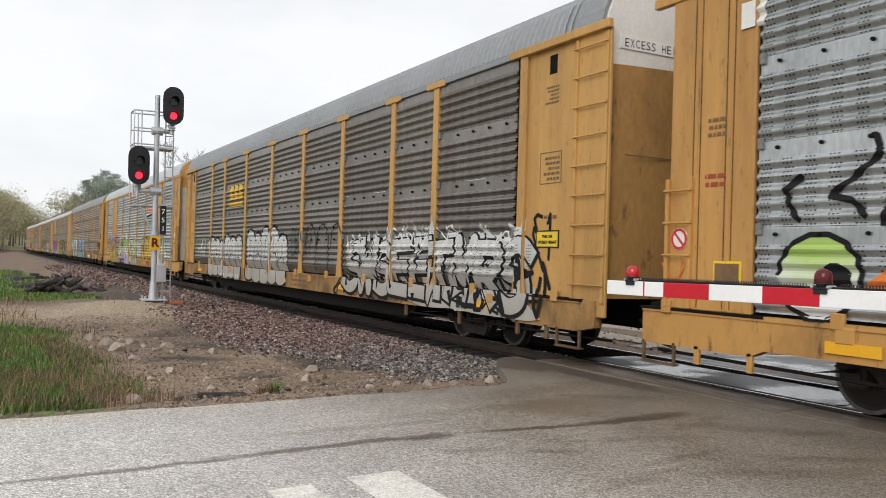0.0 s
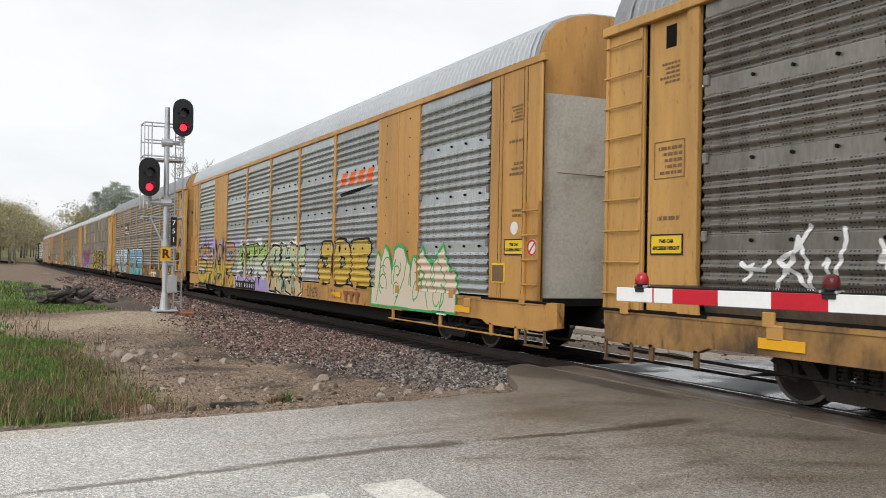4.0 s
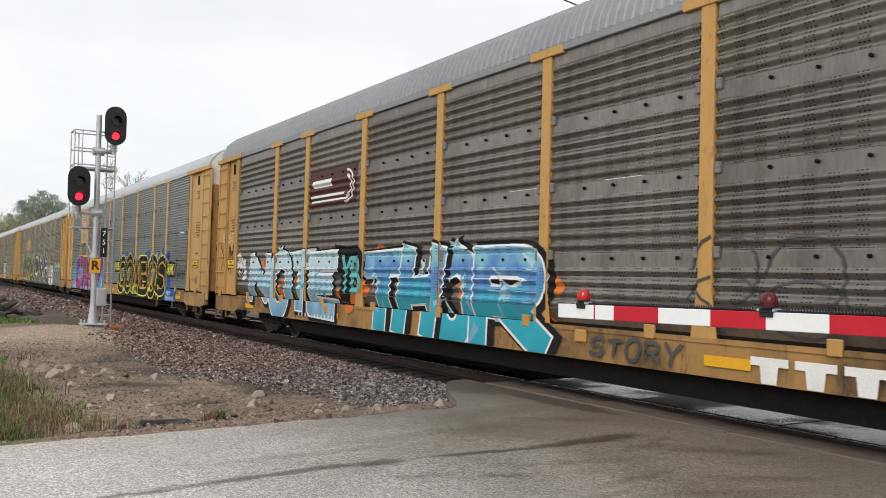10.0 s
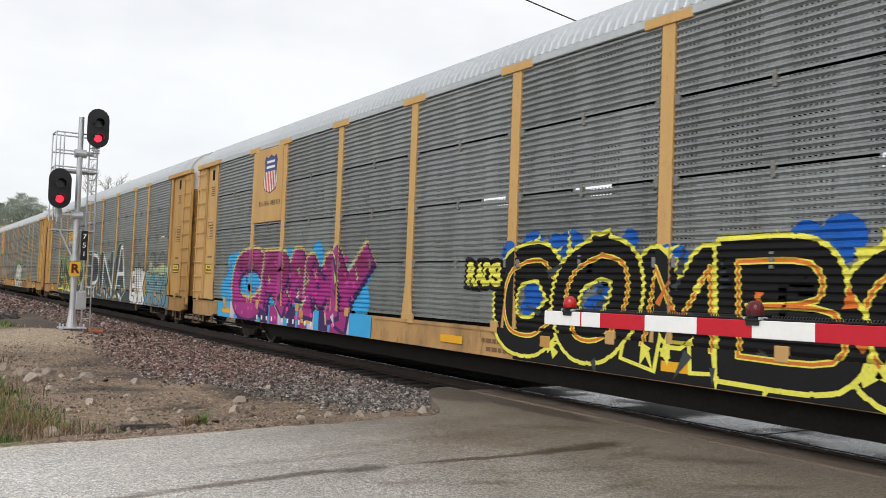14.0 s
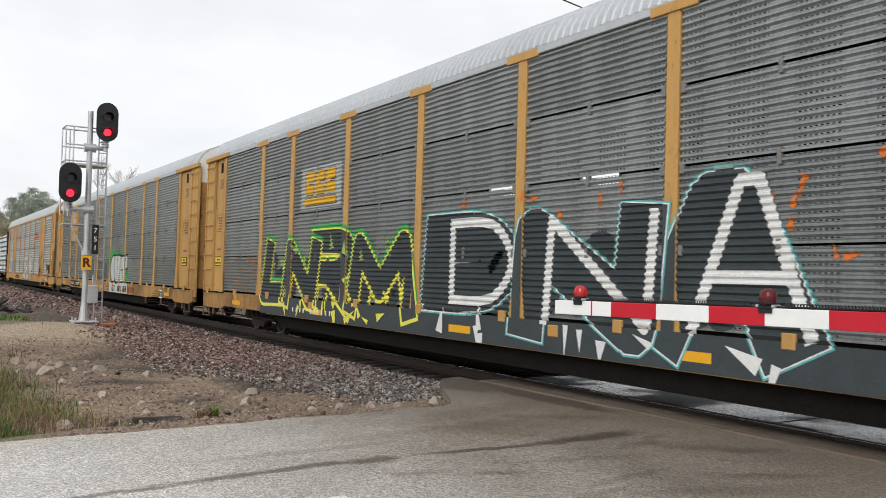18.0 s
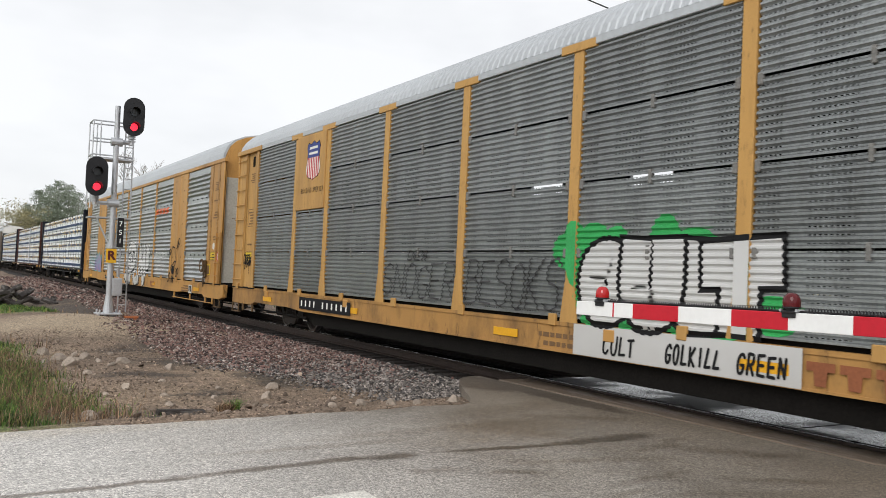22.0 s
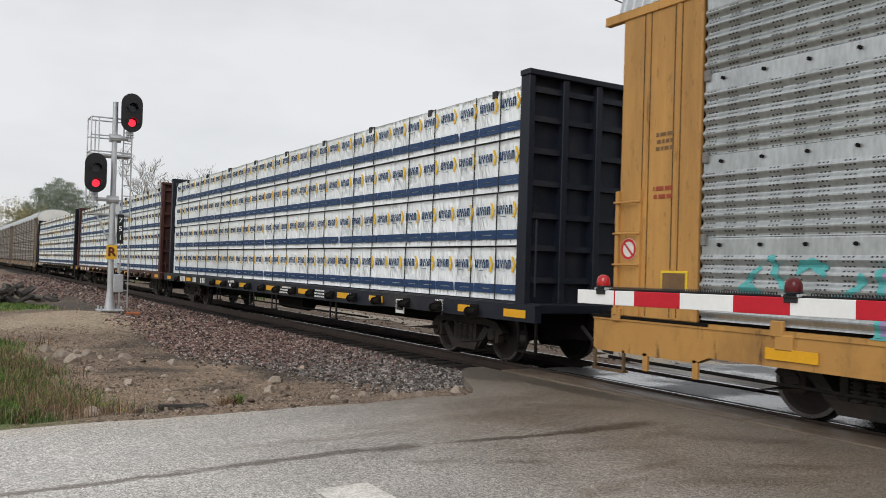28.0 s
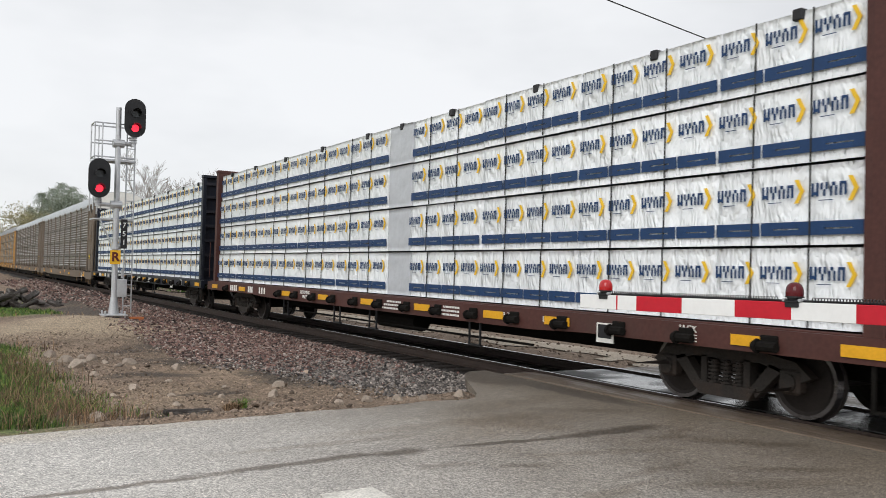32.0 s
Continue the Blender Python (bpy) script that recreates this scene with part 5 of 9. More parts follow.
def lumber_car(paint, label, grey_at=None):
    """A centre-beam flat car loaded with wrapped lumber, four packs high."""
    car = new("lumber_car")
    tagged(car, label, "railway car", group="lumber cars of the train")
    L = LUM
    part("deck", cached(("lumber_deck", paint.name), lambda: box(-1.40, 1.40, 0.40, L - 0.40, 0.90, 1.04, 0.01), paint), None, car)
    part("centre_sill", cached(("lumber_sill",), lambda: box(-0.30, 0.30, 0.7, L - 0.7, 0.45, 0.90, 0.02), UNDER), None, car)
    for s in (-1, 1):
        part("side_sill", cached(("lumber_side", paint.name, s), lambda: prism([(0.40, 1.02), (0.40, 0.76), (5.0, 0.76), (6.2, 0.72), (L - 6.2, 0.72), (L - 5, 0.76), (L - 0.40, 0.76), (L - 0.40, 1.02)], 0, s * 1.43 - 0.06, s * 1.43 + 0.06), paint), None, car)
    part("centre_beam", cached(("beam", paint.name), lambda: box(-0.08, 0.08, 0.8, L - 0.8, 1.04, 4.46), paint), None, car)
    for s, y in ((1, 0.0), (-1, L)):
        at = pose(0, y, 0) @ Matrix.Diagonal((1, s, 1, 1))

        def bulkhead():
            return box(-1.42, 1.42, 0.92, 1.0, 1.0, 4.55)
        bh = part("bulkhead", cached(("bulkhead", s, paint.name), bulkhead, paint), None, car, at=at)
        for x in (-1.42, -0.75, -0.06, 0.63, 1.30):
            part("bulkhead_post", cached(("bulkhead_post", paint.name), lambda: box(0, 0.12, 0.78, 0.93, 1.0, 4.55, 0.01), paint), None, bh, at=pose(x, 0, 0))
        for z in (1.35, 1.85, 2.35, 2.85, 3.35, 3.85, 4.3):
            part("bulkhead_rib", cached(("bulkhead_rib", paint.name), lambda: box(-1.3, 1.3, 0.82, 0.925, 0, 0.09), paint), None, bh, at=pose(0, 0, z))
        part("bulkhead_cap", cached(("bulkhead_cap", paint.name), lambda: box(-1.44, 1.44, 0.76, 1.01, 4.55, 4.64, 0.01), paint), None, bh)
        part("grab_bar", cached(("grab_bar", s, paint.name), lambda: rod((-1.46, 0.46, 1.15), (-1.46, 0.46, 2.3), 0.014, sides=6), paint), None, car, at=at)
        part("end_step", cached(("lumber_step", s, paint.name), lambda: bm_box(bm_box(box(-1.46, -1.43, 0.40, 0.44, 0.32, 0.75), -1.46, -1.43, 0.84, 0.88, 0.32, 0.75), -1.47, -1.40, 0.40, 0.88, 0.30, 0.33), UNDER), None, car, at=at)
    # winches, stakes pockets and reflectors along the sill
    for k, y in enumerate(np.arange(2.0, L - 1.5, 1.15)):
        if 17.8 < y < 21.5:
            continue
        part("winch", cached(("winch", paint.name), lambda: bm_rod(bm_rod(box(-1.53, -1.45, -0.11, 0.11, 0.82, 0.96, 0.015), (-1.55, -0.13, 0.84), (-1.55, 0.17, 0.84), 0.055), (-1.55, 0.10, 0.84), (-1.55, 0.13, 0.84), 0.08), UNDER), None, car, at=pose(0, y, 0))
    for y in (0.62, 1.95, 5.3, 6.9, 9.2, 11.5, 13.8, 16.2, 19.8, 22.6):
        part("reflector", cached(("lum_reflector",), lambda: box(-1.51, -1.494, 0, 0.55, 0.82, 0.94), REFL), None, car, at=pose(0, y, 0))
    for y in (7.6, 11.4, 13.2, 16.4):
        part("side_step", cached(("side_step",), lambda: bm_box(bm_box(box(-1.46, -1.43, 0, 0.03, 0.35, 0.72), -1.46, -1.43, 0.32, 0.35, 0.35, 0.72), -1.46, -1.40, 0, 0.35, 0.33, 0.36), BLACK), None, car, at=pose(0, y, 0))
    part("brake_rod", rod((-1.2, 6.5, 0.45), (-1.2, 17, 0.45), 0.02, sides=6), UNDER, car)
    part("air_tank", rod((-0.9, 10.5, 0.55), (-0.9, 12.2, 0.55), 0.2, sides=14), UNDER, car)
    end_fittings(car, L, paint)
    # the load
    rnd = random.Random(len(label))
    x = -1.30
    for r, (za, zb) in enumerate(TIERS):
        y, k = 1.04, 0
        while y < L - 1.2:
            w = 1.85 if k == 0 else 2.48
            grey = grey_at is not None and y <= grey_at < y + 0.95
            if grey_at is not None and y < grey_at - 0.48 < y + w:
                w = grey_at - 0.48 - y
            k += 1
            wv = 0.95 if grey else w
            if y + wv > L - 1.0:
                wv = L - 1.02 - y
            sd = rnd.randrange(4)
            jitter = rnd.uniform(-0.02, 0.02)
            pk = part("lumber_pack", cached(("lumber_pack", round(wv, 2), r, sd, grey), lambda: pack_bm(wv - 0.012, zb - za, sd + r * 5), WRAP_GREY if grey else WRAP, True), None, car, at=pose(x + jitter, y, za))
            if not grey and wv > 0.7:
                part("printed_band", cached(("printed_band", round(wv, 2)), lambda: print_bm(wv - 0.012, 0.8, 0), PNAVY), None, pk)
                part("printed_arrow", cached(("printed_arrow", round(wv, 2)), lambda: print_bm(wv - 0.012, 0.8, 1), PYEL), None, pk)
                for q in (0.33, 0.72):
                    part("strap", cached(("strap", r), lambda: box(-0.046, -0.030, 0, 0.012, 0, zb - za), STRAP), None, pk, at=pose(0, wv * q, 0))
            if r == 3:
                part("corner_guard", cached(("corner_guard",), lambda: box(-0.05, 0.06, 0, 0.12, -0.10, 0.025, 0.01), BLACK), None, car, at=pose(x, y + wv * 0.4, zb))
            y += wv
    # far half of the load
    part("far_load", cached(("far_load",), lambda: box(0.1, 1.30, 1.02, L - 1.02, 1.06, 4.44), WRAP), None, car)
    truck(car, 2.95)
    truck(car, L - 2.95)
    card = part("defect_card", cached(("defect_card",), lambda: box(-1.505, -1.49, 0, 0.32, 0.66, 0.92), PRINT_W), None, car, at=pose(0, 4.40, 0))
    part("card_face", cached(("card_face",), lambda: box(-1.51, -1.504, 0.03, 0.29, 0.72, 0.90), BLACK), None, card)
    for word, y, z in (("JACK", 3.13, 0.945), ("HERE", 3.13, 0.84), ("L 75-0", 5.75, 0.89), ("IL 73-5", 6.75, 0.89), ("RETAINING", 15.2, 0.945), ("VALVE", 15.2, 0.84)):
        part("stencil", sill_word(word), None, car, at=pose(-1.497, y, z, 90, 0, -90))
    for ya, yb, n_c in ((L - 3.55, L - 2.85, 4), (L - 5.0, L - 4.55, 3), (L - 6.05, L - 5.45, 3)):
        for q in range(n_c):
            w_c = (yb - ya) / n_c
            part("mark_bar", cached(("mark_bar", n_c), lambda: box(-1.497, -1.489, 0, w_c * 0.62, 0.80, 0.97), PRINT_W), None, car, at=pose(0, ya + q * w_c, 0))
    lettering(car, 8.2, 0.77, 0.8, 0.2, 3, PRINT_W, -1.496)
    lettering(car, 10.3, 0.77, 0.8, 0.2, 3, PRINT_W, -1.496)
    return car


ROOF_D = mat("roof_dark_zinc", (0.27, 0.28, 0.29), 0.5, 0.15, 0.5, 10, 0.05, metal=0.3, dark=(0.2, 0.2, 0.2), dark_amount=0.5)
OLD_RACK = dict(flush=False, paint=ORANGE, sheet=GREY_DIRTY, fn=old_x, roof=ROOF_D, cap=WHITE_P)
NEW_RACK = dict(flush=False, paint=ORANGE, sheet=GREY_FINE, fn=fine_x, roof=ROOF_M, cap=WHITE_P)
TAN_RACK = dict(flush=False, paint=TAN, sheet=GREY_FINE, fn=fine_x, roof=ROOF_M, cap=WHITE_P)
SILL_OLD = mat("stained_sill", (0.36, 0.20, 0.07), 0.65, 0.14, 0.9, 60, 0.04, dark=(0.035, 0.026, 0.02), dark_amount=0.95, stretch=(1, 1.6, 1.0))
SILL_NEW = mat("grimy_yellow_sill", (0.42, 0.225, 0.07), 0.6, 0.10, 0.9, 60, 0.04, dark=(0.06, 0.04, 0.028), dark_amount=0.75, stretch=(1, 1.6, 0.8))
SILL_TAN = mat("grimy_tan_sill", (0.46, 0.27, 0.11), 0.6, 0.10, 0.9, 60, 0.04, dark=(0.07, 0.05, 0.035), dark_amount=0.7, stretch=(1, 1.6, 0.8))
SILL_BIG = mat("worn_orange_sill", (0.49, 0.26, 0.075), 0.55, 0.10, 0.9, 60, 0.04, dark=(0.10, 0.055, 0.03), dark_amount=0.6, stretch=(1, 1.6, 0.8))
# Body paint again, darkened for dirt and for the shade on the car ends.
DOOR_O = mat("shaded_grimy_end_door", (0.34, 0.185, 0.06), 0.65, 0.2, 0.8, 14, 0.08, dark=(0.10, 0.055, 0.03), dark_amount=0.7, stretch=(1, 1, 0.5))
for sm_ in (SILL_OLD, SILL_NEW, SILL_BIG, DOOR_O):
    rusted(sm_, 0.75, 1.6, (0.035, 0.022, 0.016))
rusted(SILL_TAN, 0.6, 1.6, (0.05, 0.032, 0.022))
for sm_ in (SILL_OLD, SILL_NEW, SILL_TAN):
    for nd in sm_.node_tree.nodes:
        if nd.bl_idname == "ShaderNodeValToRGB" and abs(nd.color_ramp.elements[0].position - 0.5) < 0.01:
            nd.color_ramp.elements[0].position, nd.color_ramp.elements[1].position = 0.44, 0.66
TAILP = mat("weathered_tail_paint", (0.17, 0.135, 0.105), 0.7, 0.2, 0.8, 14, 0.05)
DOOR_PALE = mat("weathered_pale_door", (0.42, 0.40, 0.35), 0.65, 0.2, 1, 20, 0.1, dark=(0.22, 0.15, 0.09), dark_amount=0.7)
TAIL_RACK = dict(flush=False, paint=TAILP, sheet=GREY_DIRTY, fn=old_x, roof=ROOF_M, cap=WHITE_P)
BIG_RACK = dict(flush=True, paint=ORANGE_B, sheet=GREY_PERF, fn=perf_x, roof=ROOF_M, cap=ORANGE_B, wide=(1, 7))

for style_, lift_ in ((OLD_RACK, 0.09), (BIG_RACK, 0.09), (NEW_RACK, -0.05), (TAN_RACK, -0.07), (TAIL_RACK, 0.0)):
    style_["lift"] = lift_
    style_["door"] = DOOR_PALE if style_["flush"] else TAILP if style_ is TAIL_RACK else DOOR_O
    style_["sill"] = SILL_OLD if style_ is OLD_RACK else SILL_TAN if style_ is TAN_RACK else TAILP if style_ is TAIL_RACK else SILL_BIG if style_ is BIG_RACK else SILL_NEW

CARS = {}
CARS["lead"] = (autorack(BIG_RACK, "orange autorack car with silver slotted side sheets and graffiti"), -20.05, LEN)
CARS["dark"] = (autorack(OLD_RACK, "yellow autorack car with sooty dark grey sheets and white bubble graffiti", slots=False), 8.95, LEN)
CARS["flush"] = (autorack(BIG_RACK, "orange autorack car with silver sheets and green and tan graffiti"), 38.1, LEN)
CARS["sooty"] = (autorack(dict(OLD_RACK, cap=ORANGE), "yellow autorack car with sooty sheets and blue block-letter graffiti"), 67.6, LEN)
CARS["tan"] = (autorack(TAN_RACK, "tan autorack car with grey sheets and black and yellow graffiti"), 96.8, LEN)
CARS["green"] = (autorack(NEW_RACK, "yellow autorack car with corrugated sheets and black and green graffiti"), 125.75, LEN)
CARS["shield"] = (autorack(NEW_RACK, "yellow autorack car with a shield emblem and grey and green graffiti"), 154.9, LEN)
CARS["skull"] = (autorack(BIG_RACK, "orange autorack car with silver sheets and a black skull graffiti"), 183.9, LEN)
CARS["navy"] = (lumber_car(NAVY, "dark navy centre-beam car loaded with white wrapped lumber"), 213.15, LUM)
CARS["brown"] = (lumber_car(BROWN, "oxide brown centre-beam car loaded with white wrapped lumber", 11.18), 237.30, LUM)
CARS["navy2"] = (lumber_car(NAVY, "dark navy centre-beam car with lumber behind the brown one"), 261.45, LUM)
CARS["tail1"] = (autorack(TAIL_RACK, "sooty autorack car following the lumber cars"), 285.2, LEN)
CARS["tail2"] = (autorack(TAIL_RACK, "sooty autorack car near the far end of the train"), 314.2, LEN)
CARS["tail3"] = (autorack(OLD_RACK, "yellow autorack car near the far end of the train"), 343.2, LEN)
CARS["tail4"] = (autorack(OLD_RACK, "last sooty autorack car in sight"), 372.2, LEN)
CARS["tail5"] = (autorack(OLD_RACK, "last sooty autorack car in sight"), 401.2, LEN)


# ---- spray paint, emblems and marks on the car sides ----
def clip(poly, k, lo, hi):
    for sign, lim in ((1, lo), (-1, -hi)):
        out = []
        for i, p in enumerate(poly):
            q = poly[(i + 1) % len(poly)]
            dp, dq = sign * p[k] - lim, sign * q[k] - lim
            if dp >= 0:
                out.append(p)
            if (dp >= 0) != (dq >= 0):
                t = dp / (dp - dq)
                out.append((p[0] + (q[0] - p[0]) * t, p[1] + (q[1] - p[1]) * t))
        poly = out
        if len(poly) < 3:
            return []
    return poly


def bands(fn):
    if fn is fine_x:
        z = fine_levels(1.0, 4.9)
    else:
        z = []
        for k in range(4):
            for i in range(5):
                z += [1.02 + 0.955 * (k + 0.16 * (i + r)) for r in (0.0, 0.167, 0.333, 0.5, 0.667, 0.833)]
            z += [1.02 + 0.955 * (k + r) for r in (0.80, 0.83, 0.97, 0.999)]
    return [1.0, 1.219, 1.221] + [v for v in z if 1.23 < v < 4.84] if fn is old_x else [1.0] + [v for v in z if 1.03 < v < 4.84]


def paint(car, style, polys, material, layer=0, name="graffiti", label=""):
    """Lays flat shapes, given by places along the car and heights, on the relief of the car's side."""
    fn, half = style["fn"], 0.075 if style["flush"] else 0.10
    eps = 0.006 + 0.0016 * layer
    zb = bands(fn)
    stops = [(p - half, p + half, -1.513) for p in POSTS] + [(ENDS[0] - 0.16, ENDS[0] + 0.04, -1.513), (ENDS[1] - 0.04, ENDS[1] + 0.16, -1.513),
             (0.94, ENDS[0] - 0.16, -1.45), (ENDS[1] + 0.16, LEN - 1.40, -1.45), (0.1, 0.94, -1.515), (LEN - 1.40, LEN - 0.55, -1.515)]
    cuts = [ENDS[0]] + list(POSTS) + [ENDS[1]]
    for b in style.get("wide", ()):
        stops.append((cuts[b] + half, cuts[b + 1] - half, -1.513))
    vs, fs = [], []

    def put(poly, xf):
        k = len(vs)
        vs.extend((xf(z) - eps, y, z) for y, z in poly)
        a = sum(p[0] * q[1] - q[0] * p[1] for p, q in zip(poly, poly[1:] + poly[:1]))
        idx = list(range(k, k + len(poly)))
        fs.append(idx if a < 0 else idx[::-1])
    base_eps = eps
    for i, poly in enumerate(polys):
        # overlapping shapes of one coat lie a hair apart
        eps = base_eps + 0.00005 * (i % 7)
        low = clip(poly, 1, 0.565, 1.0)
        if low:
            put(low, lambda z: -1.517)
        up = clip(poly, 1, 1.0, 4.95)
        if not up:
            continue
        ymin, ymax = min(p[0] for p in up), max(p[0] for p in up)
        cutset = sorted({ymin, ymax, *[v for s in stops for v in s[:2] if ymin < v < ymax]})
        for ya, yb in zip(cutset, cutset[1:]):
            seg = clip(up, 0, ya, yb)
            if not seg:
                continue
            mid = (ya + yb) / 2
            flat = next((x for a, b, x in stops if a <= mid <= b), None)
            if flat is not None:
                put(seg, lambda z: flat)
                continue
            zmin, zmax = min(p[1] for p in seg), max(p[1] for p in seg)
            zs = [zmin] + [v for v in zb if zmin < v < zmax] + [zmax]
            for za, zc in zip(zs, zs[1:]):
                piece = clip(seg, 1, za, zc)
                if piece:
                    put(piece, fn)
    me = bpy.data.meshes.new(name)
    me.from_pydata(vs, [], fs)
    me.materials.append(material)
    ob = new(name, me)
    ob.parent = car
    if label:
        ob["label"] = label
    return ob


def spray(name, stops, rough=0.5, blotch=0.35):
    """Paint that fades from colour to colour with height, and is thin in blotches."""
    m = mat(name, stops[0][1], rough, 0.12, 2, 30, 0.03)
    n, l = m.node_tree.nodes, m.node_tree.links
    p = n["Principled BSDF"]
    tc, sp, ns, ad, rp = n.new("ShaderNodeTexCoord"), n.new("ShaderNodeSeparateXYZ"), n.new("ShaderNodeTexNoise"), n.new("ShaderNodeMath"), n.new("ShaderNodeValToRGB")
    ns.inputs["Scale"].default_value, ns.inputs["Detail"].default_value = 2.2, 3
    ad.operation = "MULTIPLY_ADD"
    ad.inputs[1].default_value = blotch * 2.2
    mr = n.new("ShaderNodeMapRange")
    mr.inputs["From Min"].default_value, mr.inputs["From Max"].default_value = 0.4 + blotch * 1.1, 2.6 + blotch * 1.1
    l.new(tc.outputs["Object"], sp.inputs[0])
    l.new(tc.outputs["Object"], ns.inputs["Vector"])
    l.new(ns.outputs["Fac"], ad.inputs[0])
    l.new(sp.outputs[2], ad.inputs[2])
    l.new(ad.outputs[0], mr.inputs["Value"])
    l.new(mr.outputs[0], rp.inputs["Fac"])
    while len(rp.color_ramp.elements) < len(stops):
        rp.color_ramp.elements.new(0.5)
    for e, (pos, c) in zip(rp.color_ramp.elements, stops):
        e.position, e.color = pos, (*c, 1)
    l.new(rp.outputs[0], p.inputs["Base Color"])
    return m


INK = mat("spray_black", (0.012, 0.012, 0.013), 0.8, 0.2, 3, 30, 0.02, spec=0.2)
SILVER = spray("spray_plain_silver", [(0.0, (0.50, 0.49, 0.47)), (0.5, (0.60, 0.60, 0.59)), (1.0, (0.55, 0.55, 0.55))], 0.4)
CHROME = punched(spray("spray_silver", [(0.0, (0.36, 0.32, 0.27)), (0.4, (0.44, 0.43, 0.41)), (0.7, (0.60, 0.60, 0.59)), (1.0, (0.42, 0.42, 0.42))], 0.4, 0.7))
CHALK = mat("spray_white", (0.70, 0.70, 0.69), 0.6, 0.15, 3, 30, 0.02)
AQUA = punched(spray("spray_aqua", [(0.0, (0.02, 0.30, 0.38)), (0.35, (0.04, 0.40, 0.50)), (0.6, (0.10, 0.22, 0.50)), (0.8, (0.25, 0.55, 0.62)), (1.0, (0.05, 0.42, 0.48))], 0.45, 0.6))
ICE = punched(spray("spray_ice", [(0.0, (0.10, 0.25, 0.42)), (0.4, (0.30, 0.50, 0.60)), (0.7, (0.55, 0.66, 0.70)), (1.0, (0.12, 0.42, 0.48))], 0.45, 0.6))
RUSTY = mat("spray_orange", (0.62, 0.17, 0.03), 0.55, 0.2, 3, 30, 0.02)
LEMON = mat("spray_lemon", (0.74, 0.70, 0.10), 0.5, 0.15, 3, 30, 0.02)
BLUE = mat("spray_blue", (0.01, 0.10, 0.42), 0.5, 0.15, 3, 30, 0.02)
SKY = mat("spray_sky_blue", (0.04, 0.36, 0.68), 0.5, 0.12, 3, 30, 0.02)
MAGENTA = spray("spray_magenta", [(0.0, (0.28, 0.02, 0.14)), (0.4, (0.40, 0.03, 0.25)), (0.7, (0.20, 0.015, 0.09)), (1.0, (0.45, 0.06, 0.30))], 0.45, 0.7)
PINK = mat("spray_pink", (0.62, 0.06, 0.34), 0.5, 0.15, 3, 30, 0.02)
PLUM = mat("spray_plum", (0.045, 0.015, 0.10), 0.5, 0.2, 3, 30, 0.02)
LIME = spray("spray_lime", [(0.0, (0.55, 0.36, 0.60)), (0.35, (0.62, 0.62, 0.60)), (0.6, (0.36, 0.50, 0.13)), (1.0, (0.30, 0.46, 0.11))], 0.5, 0.4)
MUSTARD = spray("spray_mustard", [(0.0, (0.50, 0.36, 0.04)), (0.35, (0.52, 0.33, 0.03)), (0.6, (0.42, 0.22, 0.10)), (1.0, (0.40, 0.22, 0.13))], 0.5, 0.5)
CREAM = punched(spray("spray_cream", [(0.0, (0.52, 0.36, 0.20)), (0.4, (0.55, 0.45, 0.22)), (0.6, (0.40, 0.55, 0.40)), (0.8, (0.58, 0.46, 0.20)), (1.0, (0.55, 0.50, 0.25))], 0.5, 0.7))
GOLD = punched(spray("spray_gold", [(0.0, (0.52, 0.34, 0.04)), (0.6, (0.55, 0.37, 0.06)), (1.0, (0.45, 0.36, 0.14))], 0.5, 0.5))
LILAC = mat("spray_lilac", (0.38, 0.30, 0.55), 0.55, 0.25, 3, 30, 0.02)
PEACH = spray("spray_peach", [(0.0, (0.62, 0.56, 0.45)), (0.5, (0.66, 0.50, 0.40)), (1.0, (0.62, 0.60, 0.52))], 0.5, 0.5)
GREENP = mat("spray_green", (0.04, 0.36, 0.10), 0.5, 0.2, 3, 30, 0.02)
SOOTP = mat("spray_charcoal", (0.045, 0.055, 0.06), 0.5, 0.2, 3, 30, 0.02)
DIMP = mat("spray_faint_black", (0.07, 0.07, 0.072), 0.6, 0.3, 3, 30, 0.02)
TEAL = mat("spray_teal", (0.10, 0.40, 0.40), 0.5, 0.25, 3, 30, 0.02)
TEAL_D = mat("spray_dark_teal", (0.025, 0.12, 0.13), 0.5, 0.25, 3, 30, 0.02)
DENIM = spray("spray_denim", [(0.0, (0.10, 0.20, 0.26)), (0.5, (0.14, 0.28, 0.33)), (1.0, (0.60, 0.58, 0.48))], 0.5, 0.4)
VIOLET = spray("spray_violet", [(0.0, (0.18, 0.16, 0.36)), (0.5, (0.33, 0.25, 0.42)), (1.0, (0.40, 0.30, 0.36))], 0.5, 0.6)
EMBLEM_Y = mat("emblem_yellow", (0.72, 0.42, 0.03), 0.5, 0.12, 2, 30, 0.02)
MAR = mat("emblem_maroon", (0.07, 0.02, 0.018), 0.5, 0.15, 2, 30, 0.02)
FLAG_R = mat("emblem_red", (0.50, 0.03, 0.04), 0.5, 0.12, 2, 30, 0.02)
FLAG_B = mat("emblem_blue", (0.03, 0.05, 0.22), 0.5, 0.12, 2, 30, 0.02)
SWOOSH = mat("emblem_orange", (0.72, 0.12, 0.02), 0.5, 0.12, 2, 30, 0.02)
FADED = mat("faded_brown_print", (0.26, 0.09, 0.04), 0.6, 0.2, 2, 30, 0.02)


def quad(y0, z0, y1, z1):
    return [(y0, z0), (y1, z0), (y1, z1), (y0, z1)]


